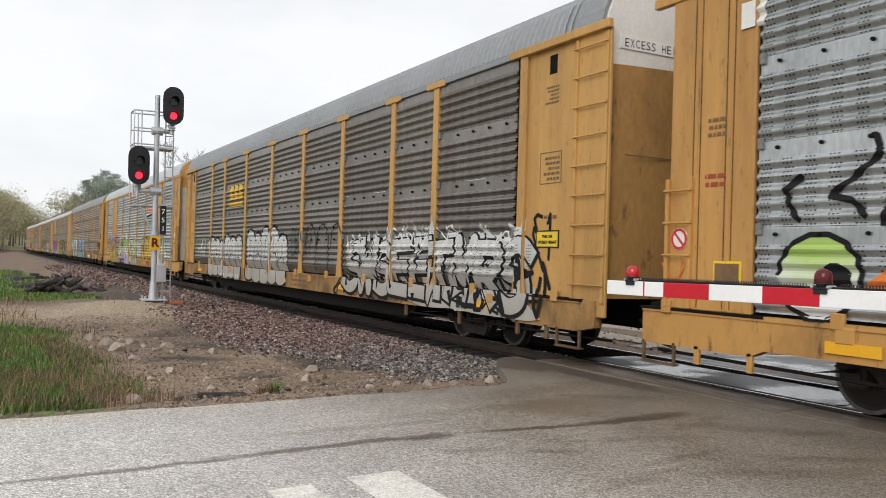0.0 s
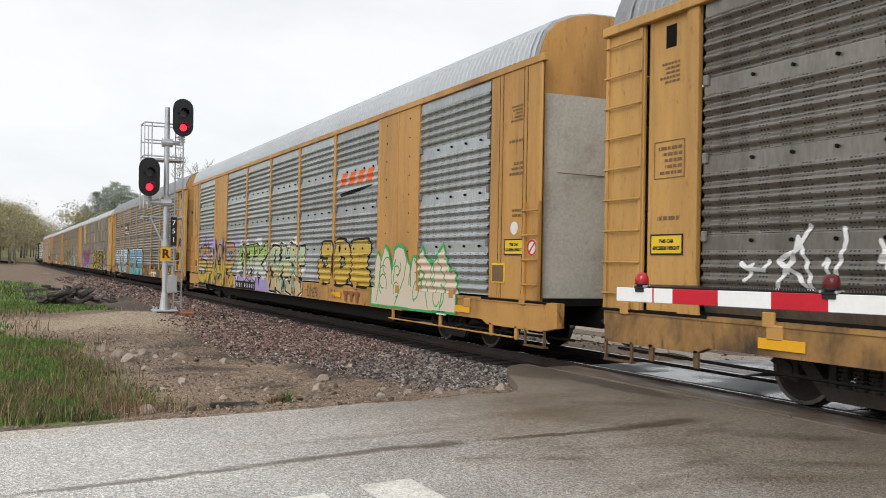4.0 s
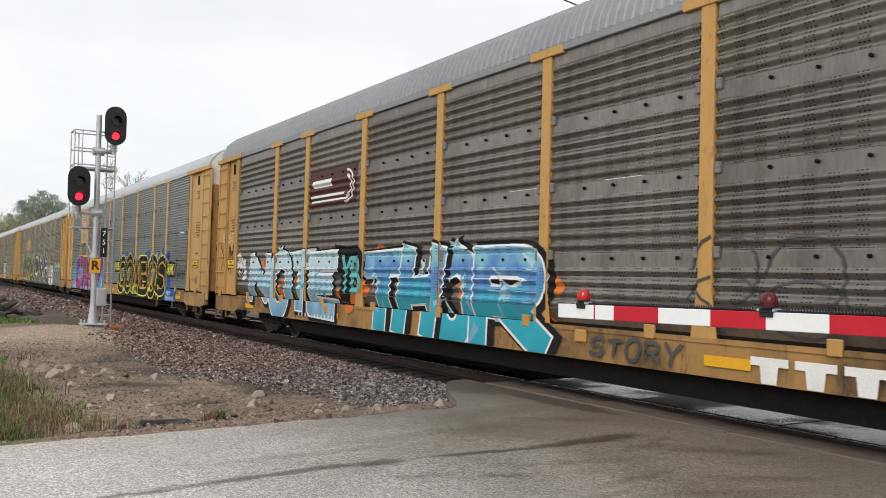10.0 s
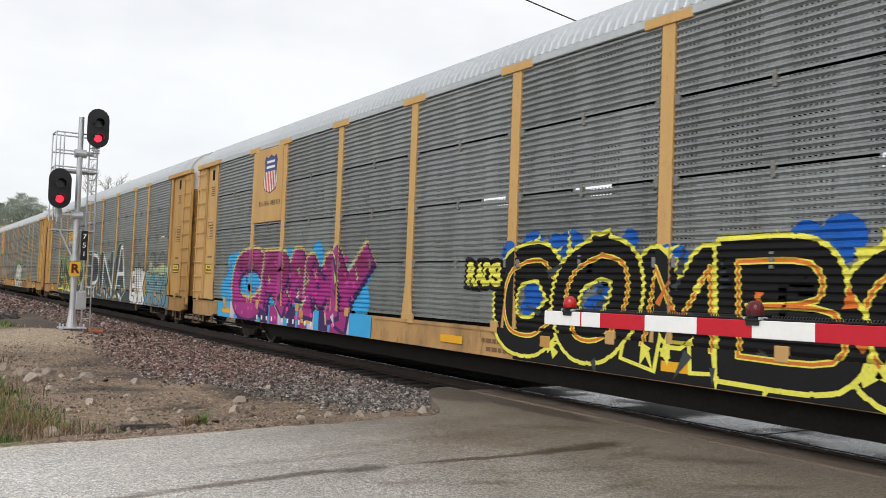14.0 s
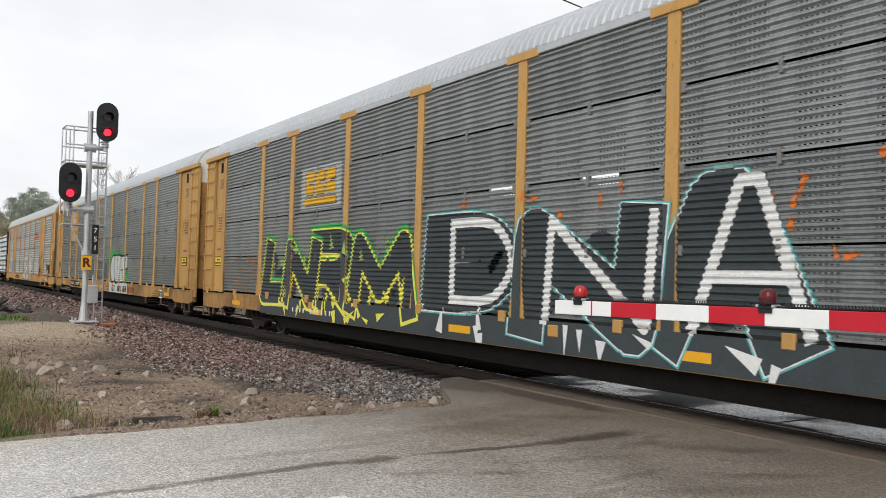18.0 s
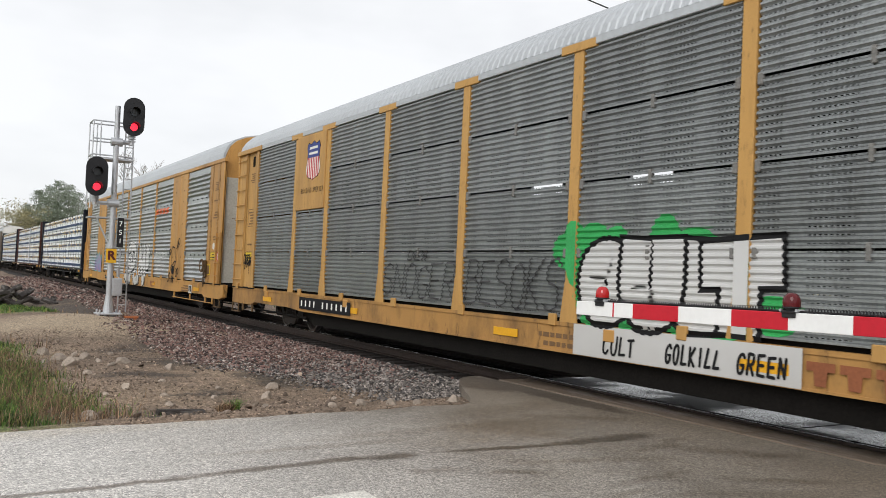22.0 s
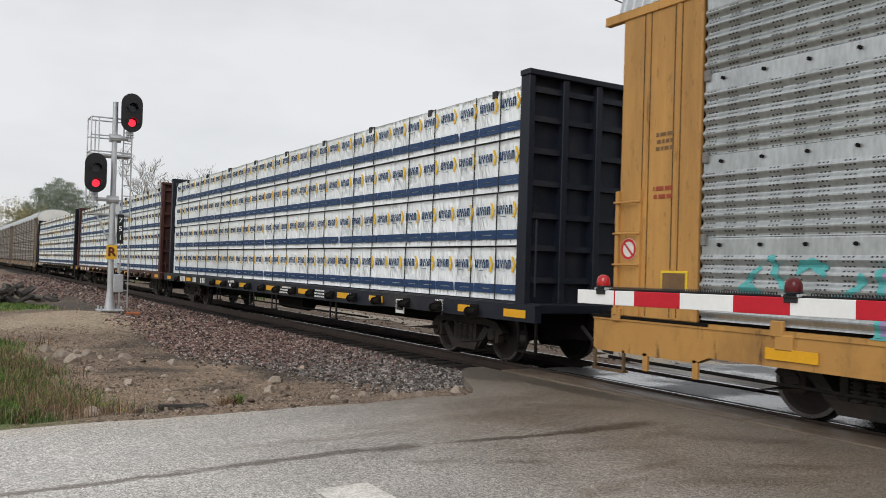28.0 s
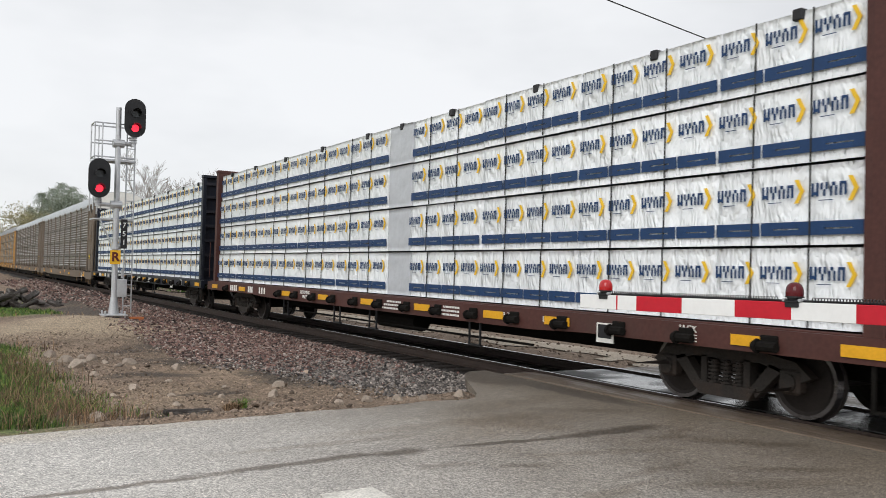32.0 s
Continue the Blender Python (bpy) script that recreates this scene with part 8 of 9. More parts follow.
def signal_head(mast, x, z):
    """Two-lamp head on an oval black background; it faces -y and only the lower lamp burns."""
    head = part("signal_head", prism([(x + a, z + b) for a, b in oval(0.57, 1.09)], 1, -0.24, -0.20), BLACK, mast)
    part("housing", box(x - 0.19, x + 0.19, -0.20, 0.06, z - 0.42, z + 0.42, 0.03), BLACK, head)
    for dz, lens in ((0.12, LENS_OFF), (-0.29, RED_ON)):
        part("lens", disc(x, z + dz, 0.105, -0.262, -0.24), lens, head)
        bm = bmesh.new()
        for i in range(9):
            a0, a1 = math.radians(-10 + 200 * i / 9), math.radians(-10 + 200 * (i + 1) / 9)
            p = [(x + 0.125 * math.cos(a), z + dz + 0.125 * math.sin(a)) for a in (a0, a1)]
            q = [(x + 0.137 * math.cos(a), z + dz + 0.137 * math.sin(a)) for a in (a0, a1)]
            bm_prism(bm, [p[0], p[1], q[1], q[0]], 1, -0.50, -0.24)
        part("hood", bm, BLACK, head)
    return head


sig = new("railway_signal")
sig.matrix_world = pose(4.16, 24.81, -1.575, 0, -0.6, 0)
tagged(sig, "grey signal mast with two black heads both showing red", "railway signal")
part("mast", bm_rod(bm_rod(rod((0, 0, 0.62), (0, 0, 5.95), 0.082, 0.072, 14), (0, 0, 0.1), (0, 0, 0.62), 0.15, 0.09, 14), (0, 0, 0.05), (0, 0, 0.12), 0.24, sides=4), GALV, sig)
base = part("base_plate", box(-0.33, 0.33, -0.33, 0.33, 0.10, 0.14, 0.01), GALV, sig)
for sx in (-0.26, 0.26):
    for sy in (-0.26, 0.26):
        part("anchor_bolt", rod((sx, sy, -0.12), (sx, sy, 0.24), 0.028, sides=8), GALV, base)
signal_head(sig, 0.40, 5.66)
signal_head(sig, -0.50, 3.91)
for x, z in ((0.40, 4.93), (-0.50, 3.20)):
    s = 1 if x > 0 else -1
    part("head_bracket", bm_rod(bm_rod(rod((0, 0, z), (x, 0, z), 0.055), (x, 0, z - 0.06), (x, 0, z + 0.25), 0.07), (-s * 0.14, 0, z), (s * 0.16, 0, z), 0.12, sides=12), GALV, sig)
    for k in range(3):
        part("terminal_ring", rod((x, 0, z + 0.05 + 0.07 * k), (x, 0, z + 0.08 + 0.07 * k), 0.11, sides=12), GALV, sig)
lad = new("ladder")
lad.parent = sig
for x in (0.28, 0.50):
    part("stile", box(x, x + 0.035, 0.30, 0.34, 0.15, 5.35, 0.005), GALV, lad)
for k in range(17):
    part("rung", rod((0.28, 0.32, 0.35 + 0.3 * k), (0.53, 0.32, 0.35 + 0.3 * k), 0.014, sides=6), GALV, lad)
cage = new("platform_rail")
cage.parent = sig
for y in (0.1, 0.75):
    for x in (-0.60, -0.40):
        part("upright", rod((x, y, 3.05), (x, y, 5.5), 0.02, sides=6), GALV, cage)
    for z in (5.5, 5.0, 4.55):
        part("guard_rail", rod((-0.60, y, z), (0.45, y, z), 0.02, sides=6), GALV, cage)
for z in (5.5, 4.55):
    part("guard_rail", rod((-0.60, 0.1, z), (-0.60, 0.75, z), 0.02, sides=6), GALV, cage)
part("platform", box(-0.60, 0.5, 0.1, 0.75, 2.78, 2.82), GALV, sig)
part("platform", box(-0.60, 0.5, 0.1, 0.75, 4.44, 4.48), GALV, sig)
part("platform_brace", bm_rod(rod((-0.42, 0.1, 2.8), (-0.07, 0.05, 2.05), 0.025), (0.30, 0.1, 2.8), (0.09, 0.05, 2.05), 0.025), GALV, sig)
part("clamp", rod((0, 0, 1.95), (0, 0, 2.06), 0.13, sides=12), GALV, sig)
def sign_text(ch, material):
    SIGN_TEXT[ch].materials.clear()
    SIGN_TEXT[ch].materials.append(material)
    return SIGN_TEXT[ch]


plate = part("number_plate", box(0.115, 0.285, -0.13, -0.11, 1.98, 2.80), BLACK, sig)
for k, ch in enumerate("751"):
    part("digit", sign_text(ch, WHITE_S), None, plate, at=pose(0.20, -0.135, 2.63 - 0.24 * k, 90, 0, 0))
rplate = part("letter_plate", box(-0.15, 0.125, -0.135, -0.115, 1.54, 1.93), PLATE_Y, sig)
part("letter", sign_text("R", MAROON), None, rplate, at=pose(-0.012, -0.14, 1.735, 90, 0, 0))
part("junction_box", box(0.06, 0.33, -0.08, 0.14, 0.62, 1.12, 0.015), GALV, sig)
part("junction_cover", box(0.09, 0.30, -0.088, -0.08, 0.66, 1.08, 0.004), GALV, sig)
part("conduit", rod((0.2, 0, 1.15), (0.2, 0, 1.40), 0.03), GALV, sig)
foot = tagged(part("concrete_footing", box(-0.42, 0.42, -0.42, 0.42, -0.5, 0.0, 0.02), SAND, None, at=pose(4.16, 24.81, -1.66)), "buried concrete footing under the signal mast", "footing")
pit = tagged(part("cable_box", bm_box(box(-0.16, 0.16, -0.12, 0.12, 0, 0.10, 0.02), -0.18, 0.18, -0.14, 0.14, 0.08, 0.12), mat("rust_orange", (0.40, 0.13, 0.05), 0.8, 0.3, 5, 40, 0.2), None, at=pose(4.72, 24.55, -1.62)),
             "small rust-orange cable box on the ground beside the signal", "cable box")

# ---- crossing gate ----
GATE_X = 4.15
G_WHITE = mat("gate_white", (0.80, 0.80, 0.79), 0.35, 0.04, 3, 30, 0.03)
G_RED = mat("gate_red", (0.50, 0.015, 0.03), 0.3, 0.08, 3, 30, 0.03)
LAMP_ON = mat("gate_lamp_lit", (0.33, 0.008, 0.01), 0.12, 0.1, 8, 40, 0, glow=(1.0, 0.02, 0.02, 0.10), spec=0.6)
LAMP_OFF = mat("gate_lamp_dark", (0.10, 0.012, 0.015), 0.15, 0.1, 8, 40, 0)
gate = new("crossing_gate")
gate.matrix_world = pose(GATE_X, 0, 0)
tagged(gate, "lowered crossing gate arm with red and white stripes and red lamps", "crossing gate")
arm = new("arm")
arm.parent = gate
arm.matrix_basis = pose(0, 0, -0.129, -0.67)
ARM_H = 0.052
edges = [(4.95, "w"), (4.555, "r"), (4.54, "w"), (4.35, "r"), (3.93, "w"), (3.50, "r"), (3.10, "w"), (2.70, "r"), (2.29, "w"), (1.88, "r"), (1.47, "w"), (1.06, "r"), (0.65, "w"), (0.24, "r"), (-0.2, "w"), (-1.0, "")]
for (ya, c), (yb, _) in zip(edges, edges[1:]):
    part("arm_section", box(-0.02, 0.02, yb, ya, -ARM_H, ARM_H, 0.003), G_WHITE if c == "w" else G_RED, arm)


def gate_lamp(y, lit):
    """Red dome on a black clamp, with a rim, a visor lip and two clamp bolts."""
    lamp = part("gate_lamp", bm_box(bm_rod(box(-0.042, 0.042, y - 0.044, y + 0.044, ARM_H - 0.004, ARM_H + 0.012, 0.005), (0, y, ARM_H + 0.012), (0, y, ARM_H + 0.034), 0.036, 0.045, sides=16), -0.032, -0.02, y - 0.045, y + 0.045, ARM_H - 0.03, ARM_H + 0.010, 0.004), BLACK, arm)
    prof = ((0.047, 0.030), (0.050, 0.040), (0.050, 0.065), (0.046, 0.085), (0.038, 0.100), (0.024, 0.111), (0.010, 0.115))
    bm = bmesh.new()
    n = 20
    rings = [[bm.verts.new((r * math.cos(2 * math.pi * i / n), y + r * math.sin(2 * math.pi * i / n), ARM_H + z)) for i in range(n)] for r, z in prof]
    for r0, r1 in zip(rings, rings[1:]):
        for i in range(n):
            bm.faces.new((r0[i], r0[(i + 1) % n], r1[(i + 1) % n], r1[i]))
    bm.faces.new(rings[-1])
    part("lens", bm, LAMP_ON if lit else LAMP_OFF, lamp, smooth=True)
    part("rim", rod((0, y, ARM_H + 0.026), (0, y, ARM_H + 0.034), 0.053, sides=20), BLACK, lamp)
    for dy in (-0.052, 0.052):
        part("clamp_bolt", rod((-0.034, y + dy, ARM_H + 0.012), (0.034, y + dy, ARM_H + 0.012), 0.009, sides=8), GALV, lamp)


for y, lit in ((4.685, True), (3.09, False), (0.8, True)):
    gate_lamp(y, lit)
# coiled lamp cable lying on the arm
bm = bmesh.new()
y = 4.60
while y > 0.9:
    if not 2.98 < y < 3.20:
        r = bmesh.ops.create_cone(bm, cap_ends=False, segments=8, radius1=0.015, radius2=0.015, depth=0.008, matrix=pose(0, y, ARM_H + 0.015, 90, 0, 0))
    y -= 0.019
part("lamp_cable", bm_rod(bm, (0, 4.62, ARM_H + 0.007), (0, 0.9, ARM_H + 0.007), 0.007, sides=6), BLACK, arm)
part("gate_mechanism", box(-0.25, 0.25, -1.35, -0.95, -0.55, 0.1, 0.03), GALV, gate)
part("gate_mast", rod((0, -1.15, -1.6), (0, -1.15, 2.6), 0.07, sides=12), GALV, gate)


# ---- ballast, stones, grass ----
def island_colours(m, stops):
    """Gives every loose piece of a joined mesh its own tint."""
    n, l = m.node_tree.nodes, m.node_tree.links
    p = n["Principled BSDF"]
    src = p.inputs["Base Color"].links[0].from_socket
    g, r, mx = n.new("ShaderNodeNewGeometry"), n.new("ShaderNodeValToRGB"), n.new("ShaderNodeMix")
    while len(r.color_ramp.elements) < len(stops):
        r.color_ramp.elements.new(0.5)
    for e, (pos, c) in zip(r.color_ramp.elements, stops):
        e.position, e.color = pos, (*c, 1)
    mx.data_type = "RGBA"
    mx.blend_type = "MULTIPLY"
    mx.inputs[0].default_value = 1.0
    l.new(g.outputs["Random Per Island"], r.inputs["Fac"])
    l.new(src, mx.inputs[6])
    l.new(r.outputs[0], mx.inputs[7])
    l.new(mx.outputs[2], p.inputs["Base Color"])
    return m


RED_STONE = STONE.copy()
RED_STONE.name = "reddish_ballast_stone"
island_colours(STONE, [(0.0, (0.14, 0.14, 0.145)), (0.3, (0.45, 0.45, 0.46)), (0.6, (0.85, 0.83, 0.8)), (0.85, (1.3, 1.26, 1.22)), (0.95, (1.7, 1.65, 1.6)), (1.0, (2.4, 2.35, 2.3))])
island_colours(RED_STONE, [(0.0, (0.14, 0.12, 0.12)), (0.3, (0.48, 0.34, 0.32)), (0.55, (1.0, 0.62, 0.56)), (0.72, (1.2, 0.86, 0.78)), (0.92, (1.4, 1.25, 1.18)), (1.0, (2.3, 2.2, 2.1))])
PEBBLE = island_colours(mat("pebbles", (0.215, 0.172, 0.14), 0.9, 0.3, 6, 30, 0.3), [(0.0, (0.38, 0.35, 0.33)), (0.5, (0.85, 0.82, 0.78)), (0.88, (1.25, 1.2, 1.15)), (1.0, (2.4, 2.3, 2.15))])
island_colours(GRASS, [(0.0, (0.25, 0.27, 0.25)), (0.45, (0.80, 0.82, 0.8)), (0.75, (1.3, 1.22, 1.0)), (0.9, (1.9, 1.35, 1.2)), (1.0, (3.2, 1.9, 1.9))])
island_colours(DRYGRASS, [(0.0, (0.22, 0.20, 0.20)), (0.5, (0.7, 0.68, 0.66)), (0.8, (1.1, 1.05, 1.0)), (1.0, (1.7, 1.7, 1.7))])

ICO = np.array([(0, 0, 1), (0.9, 0, 0.45), (0.28, 0.85, 0.45), (-0.72, 0.52, 0.45), (-0.72, -0.52, 0.45), (0.28, -0.85, 0.45), (0.72, 0.52, -0.4), (-0.28, 0.85, -0.4), (-0.9, 0, -0.4), (-0.28, -0.85, -0.4), (0.72, -0.52, -0.4)])
ICO_F = [(0, 1, 2), (0, 2, 3), (0, 3, 4), (0, 4, 5), (0, 5, 1), (1, 6, 2), (2, 7, 3), (3, 8, 4), (4, 9, 5), (5, 10, 1), (2, 6, 7), (3, 7, 8), (4, 8, 9), (5, 9, 10), (1, 10, 6)]


def stones(name, spots, material, seed):
    """Many angular stones as one mesh; spots: rows of x, y, z, size."""
    rs = np.random.RandomState(seed)
    spots = np.asarray(spots, float)
    n = len(spots)
    v = ICO[None] * (0.72 + 0.56 * rs.rand(n, 11, 1)) * (0.6 + 0.7 * rs.rand(n, 1, 3))
    a = rs.rand(n) * 6.283
    c, s = np.cos(a)[:, None], np.sin(a)[:, None]
    tilt = (rs.rand(n) - 0.5)[:, None] * 1.2
    x = v[:, :, 0] * c - v[:, :, 1] * s
    y = v[:, :, 0] * s + v[:, :, 1] * c
    z = v[:, :, 2] * 0.75 + tilt * v[:, :, 0]
    v = np.stack([x, y, z], 2) * spots[:, None, 3:4] + spots[:, None, :3]
    f = (np.array(ICO_F)[None] + 11 * np.arange(n)[:, None, None]).reshape(-1, 3)
    me = bpy.data.meshes.new(name)
    me.from_pydata(v.reshape(-1, 3).tolist(), [], f.tolist())
    me.materials.append(material)
    return new(name, me)


rs = np.random.RandomState(4)
spots = []


def strew(n, x0, x1, y0, y1, lo, hi, fn, keep=lambda x, y: True):
    for _ in range(n):
        x, y = rs.uniform(x0, x1), rs.uniform(y0, y1)
        if keep(x, y):
            r_ = lo + (hi - lo) * rs.rand() ** 1.7
            spots.append((x, y, fn(x, y) + 0.004 + 0.35 * r_ * rs.randn(), r_))


def toe(y):
    """Where the ballast ends on the near side."""
    return 5.6 - 1.5 * smooth01(10.5, 17, y) + 0.35 * wob(3, y, 0.35) + 0.15 * wob(7, y, 1.4)


on_bed = lambda x, y: max(bed(x), land(x, y))
strew(30000, 3.8, 7.6, 10.4, 18, 0.013, 0.034, on_bed, lambda x, y: x > toe(y) + 0.25 * rs.randn() and (x < 7.45 or y > 11.0) and y < 14.5 + 1.6 * rs.randn())
tagged(stones("grey_ballast_stones", spots, STONE, 15), "loose grey crushed ballast stones beside the crossing", "ballast", kind="stuff")
spots = []
strew(24000, 3.8, 7.6, 11.5, 21, 0.015, 0.040, on_bed, lambda x, y: x > toe(y) + 0.25 * rs.randn() and y > 14.5 + 1.6 * rs.randn())
strew(12000, 3.6, 7.6, 21, 42, 0.022, 0.052, on_bed, lambda x, y: x > toe(y) + 1.5 * smooth01(23, 30, y) + 0.3 * rs.randn())
strew(4000, 4.4, 8.0, 42, 85, 0.04, 0.09, on_bed)
strew(6500, 10.2, 13.2, 10.6, 40, 0.025, 0.05, lambda x, y: bed(x))
ballast_stones = tagged(stones("ballast_stones", spots, RED_STONE, 5), "loose reddish and grey crushed ballast stones", "ballast", kind="stuff")

# Stones between the rails: oil, plus the train's shadow as a blackened colour.
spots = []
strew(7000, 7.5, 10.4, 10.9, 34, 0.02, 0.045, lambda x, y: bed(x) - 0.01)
tagged(stones("oily_ballast", spots, OILY_SHADED, 8), "dark oil-stained ballast between the rails", "ballast", kind="stuff")
spots = []
in_dirt = lambda x, y: y > road_edge(x) - 0.15 and x < toe(y) + 0.6
for n_, lo_, hi_ in ((14000, 0.005, 0.012), (5200, 0.011, 0.021), (800, 0.021, 0.034), (150, 0.034, 0.058)):
    strew(n_, 0.6, 6.2, 8.3, 22, lo_, hi_, land, lambda x, y: in_dirt(x, y) and wob(x, y, 0.7) + 0.35 * rs.randn() > -0.15)
strew(1100, -3, 7.3, 8.3, 9.6, 0.008, 0.028, land, lambda x, y: abs(y - road_edge(x) - 0.12) < 0.28)
strew(2500, 10.8, 26, 11, 30, 0.02, 0.05, lambda x, y: land(x, y) + 0.02)
tagged(stones("gravel", spots, PEBBLE, 6), "loose pale pebbles strewn over the dirt shoulder", "gravel", kind="stuff")


def boulder(x, y, r, flat=0.65, seed=0):
    bm = bmesh.new()
    bmesh.ops.create_icosphere(bm, subdivisions=3, radius=r)
    for v in bm.verts:
        d = 1 + 0.25 * noise.noise(v.co / r * 1.3 + Vector((seed * 3.1, 1, 2)))
        v.co = Vector((v.co.x * d * 1.25, v.co.y * d, v.co.z * d * flat))
    rb = random.Random(seed)
    # split faces: everything past a random plane is pressed onto it
    for _ in range(9):
        nn = Vector((rb.uniform(-1, 1), rb.uniform(-1, 1), rb.uniform(-0.3, 1))).normalized()
        lim = r * rb.uniform(0.5, 0.8)
        for v in bm.verts:
            over = v.co.dot(nn) - lim
            if over > 0:
                v.co -= nn * over
    ob = part("rock", bm, ROCK, smooth=False, at=pose(x, y, land(x, y) + r * flat * 0.35, 0, 0, seed * 47 % 360))
    tagged(ob, "pale weathered fieldstone lying on the dirt shoulder", "rock", group="rocks on the shoulder")


for k, (x, y, r) in enumerate(((4.41, 12.2, 0.15), (4.02, 11.35, 0.14), (5.92, 9.45, 0.12), (1.90, 16.2, 0.17), (1.98, 15.4, 0.19), (2.35, 16.2, 0.15), (2.80, 15.4, 0.16), (1.45, 9.75, 0.15),
                               (2.38, 12.6, 0.11), (4.95, 9.4, 0.11), (4.6, 9.5, 0.09), (4.15, 9.35, 0.08), (3.3, 11.4, 0.07), (2.55, 10.8, 0.08), (1.75, 16.9, 0.14), (5.3, 9.35, 0.08), (3.55, 10.1, 0.06),
                               (2.1, 14.2, 0.09), (3.0, 13.1, 0.07), (4.9, 11.0, 0.06), (1.1, 15.6, 0.12), (2.15, 15.9, 0.10), (2.5, 15.75, 0.09), (2.2, 16.5, 0.11), (1.65, 15.8, 0.09), (2.62, 15.1, 0.08), (3.45, 14.6, 0.13), (2.9, 16.9, 0.08), (2.0, 12.0, 0.06), (2.7, 11.7, 0.07), (3.6, 12.3, 0.05), (1.9, 11.1, 0.06), (4.5, 10.3, 0.05), (3.1, 10.4, 0.055))):
    boulder(x, y, r * 0.8, 0.6 + 0.2 * (k % 3) / 2, k + 1)
tagged(part("driftwood_plank", box(-0.28, 0.28, -0.05, 0.05, 0, 0.06, 0.015), OLDTIE, None, at=pose(2.42, 9.72, land(2.42, 9.72) - 0.01, 0, 3, 8)), "weathered grey scrap of wood on the dirt", "wood scrap")


def patch(name, xs, ys, lift, inside, material, label, category):
    """A thin skin over the land wherever inside() holds."""
    idx, vs, fs = {}, [], []

    def vert(i, j):
        if (i, j) not in idx:
            idx[i, j] = len(vs)
            vs.append((xs[i], ys[j], land(xs[i], ys[j]) + lift))
        return idx[i, j]
    for i in range(len(xs) - 1):
        for j in range(len(ys) - 1):
            if inside((xs[i] + xs[i + 1]) / 2, (ys[j] + ys[j + 1]) / 2):
                fs.append((vert(i, j), vert(i + 1, j), vert(i + 1, j + 1), vert(i, j + 1)))
    me = bpy.data.meshes.new(name)
    me.from_pydata(vs, [], fs)
    me.polygons.foreach_set("use_smooth", [True] * len(fs))
    me.materials.append(material)
    return tagged(new(name, me), label, category, kind="structure")


def grassy(x, y):
    e = 1.45 - 0.35 * smooth01(13, 19, y) - 1.1 * smooth01(18.5, 21, y) * smooth01(28.5, 27, y) + 2.2 * smooth01(28.0, 31, y) - 1.0 * smooth01(40, 60, y)
    return x < e + 0.5 * wob(x, y, 0.45) + 0.22 * wob(x, y, 1.7) and y > road_edge(x) + 0.5 + 0.3 * wob(x, 1, 0.9)


patch("far_lot", list(np.arange(12.2, 60, 0.5)), list(np.arange(10.9, 34, 0.5)), 0.02, lambda x, y: x > 12.6 + 0.6 * wob(x, y, 0.6), SAND, "pale gravel lot beyond the track", "gravel lot")
patch("far_lawn", list(np.arange(12.2, 90, 1.0)), list(np.arange(33.5, 140, 1.0)), 0.03, lambda x, y: x > 13.2 + 1.5 * wob(x, y, 0.2), GRASSGROUND, "green grass field beyond the track", "grass")
far_grass_ground = sheet("grass_field", [-120, -60, -30, -12], [9.5, 30, 60, 120, 250], lambda x, y: land(x, y) + 0.03, GRASSGROUND)
tagged(far_grass_ground, "green rough grass field away from the track", "grass", kind="structure")


def blades(name, spots, material, seed, label):
    """Bent, tapered blades as one mesh; spots: rows of x, y, z, height, width."""
    rs2 = np.random.RandomState(seed)
    vs, fs = [], []
    for x, y, z, h, w in spots:
        a, b = rs2.uniform(0, 6.283), rs2.uniform(0, 6.283)
        lean = h * abs(rs2.randn()) * 0.75
        dx, dy = math.cos(a) * w, math.sin(a) * w
        lx, ly = math.cos(b) * lean, math.sin(b) * lean
        k = len(vs)
        vs += [(x - dx, y - dy, z), (x + dx, y + dy, z), (x + 0.35 * lx - dx * 0.7, y + 0.35 * ly - dy * 0.7, z + h * 0.6), (x + 0.35 * lx + dx * 0.7, y + 0.35 * ly + dy * 0.7, z + h * 0.6), (x + lx, y + ly, z + h)]
        fs += [(k, k + 1, k + 3, k + 2), (k + 2, k + 3, k + 4)]
    me = bpy.data.meshes.new(name)
    me.from_pydata(vs, [], fs)
    me.materials.append(material)
    return tagged(new(name, me), label, "grass", kind="stuff")


def turf(n, x0, x1, y0, y1, lo, hi, w, keep):
    out = []
    for _ in range(n):
        x, y = rs.uniform(x0, x1), rs.uniform(y0, y1)
        if keep(x, y):
            out.append((x, y, land(x, y), rs.uniform(lo, hi), w * rs.uniform(0.6, 1.4)))
    return out


green = turf(64000, -2.5, 2.2, 8.7, 19, 0.03, 0.13, 0.005, lambda x, y: grassy(x + 0.25 * rs.randn(), y) and wob(x, y, 0.6) > -0.35 - 0.25 * smooth01(10.5, 14, y))
green += turf(24000, -6, 4.2, 18, 42, 0.05, 0.16, 0.012, grassy)
green += turf(7000, -9, 4.2, 42, 75, 0.1, 0.3, 0.025, grassy)
green += turf(160, 3.00, 3.12, 9.72, 9.84, 0.06, 0.16, 0.005, lambda x, y: True)
dry = turf(22000, -2.5, 2.6, 8.6, 17.0, 0.05, 0.26, 0.0035, lambda x, y: grassy(x + 0.3 * rs.randn(), y) and (wob(x, y, 0.9) > 0.12 - 0.35 * smooth01(13, 9.5, y) or x > 0.8))
dry += turf(1500, -1, 3.4, 17.5, 29, 0.12, 0.36, 0.007, lambda x, y: not grassy(x, y) and grassy(x - 0.8, y))
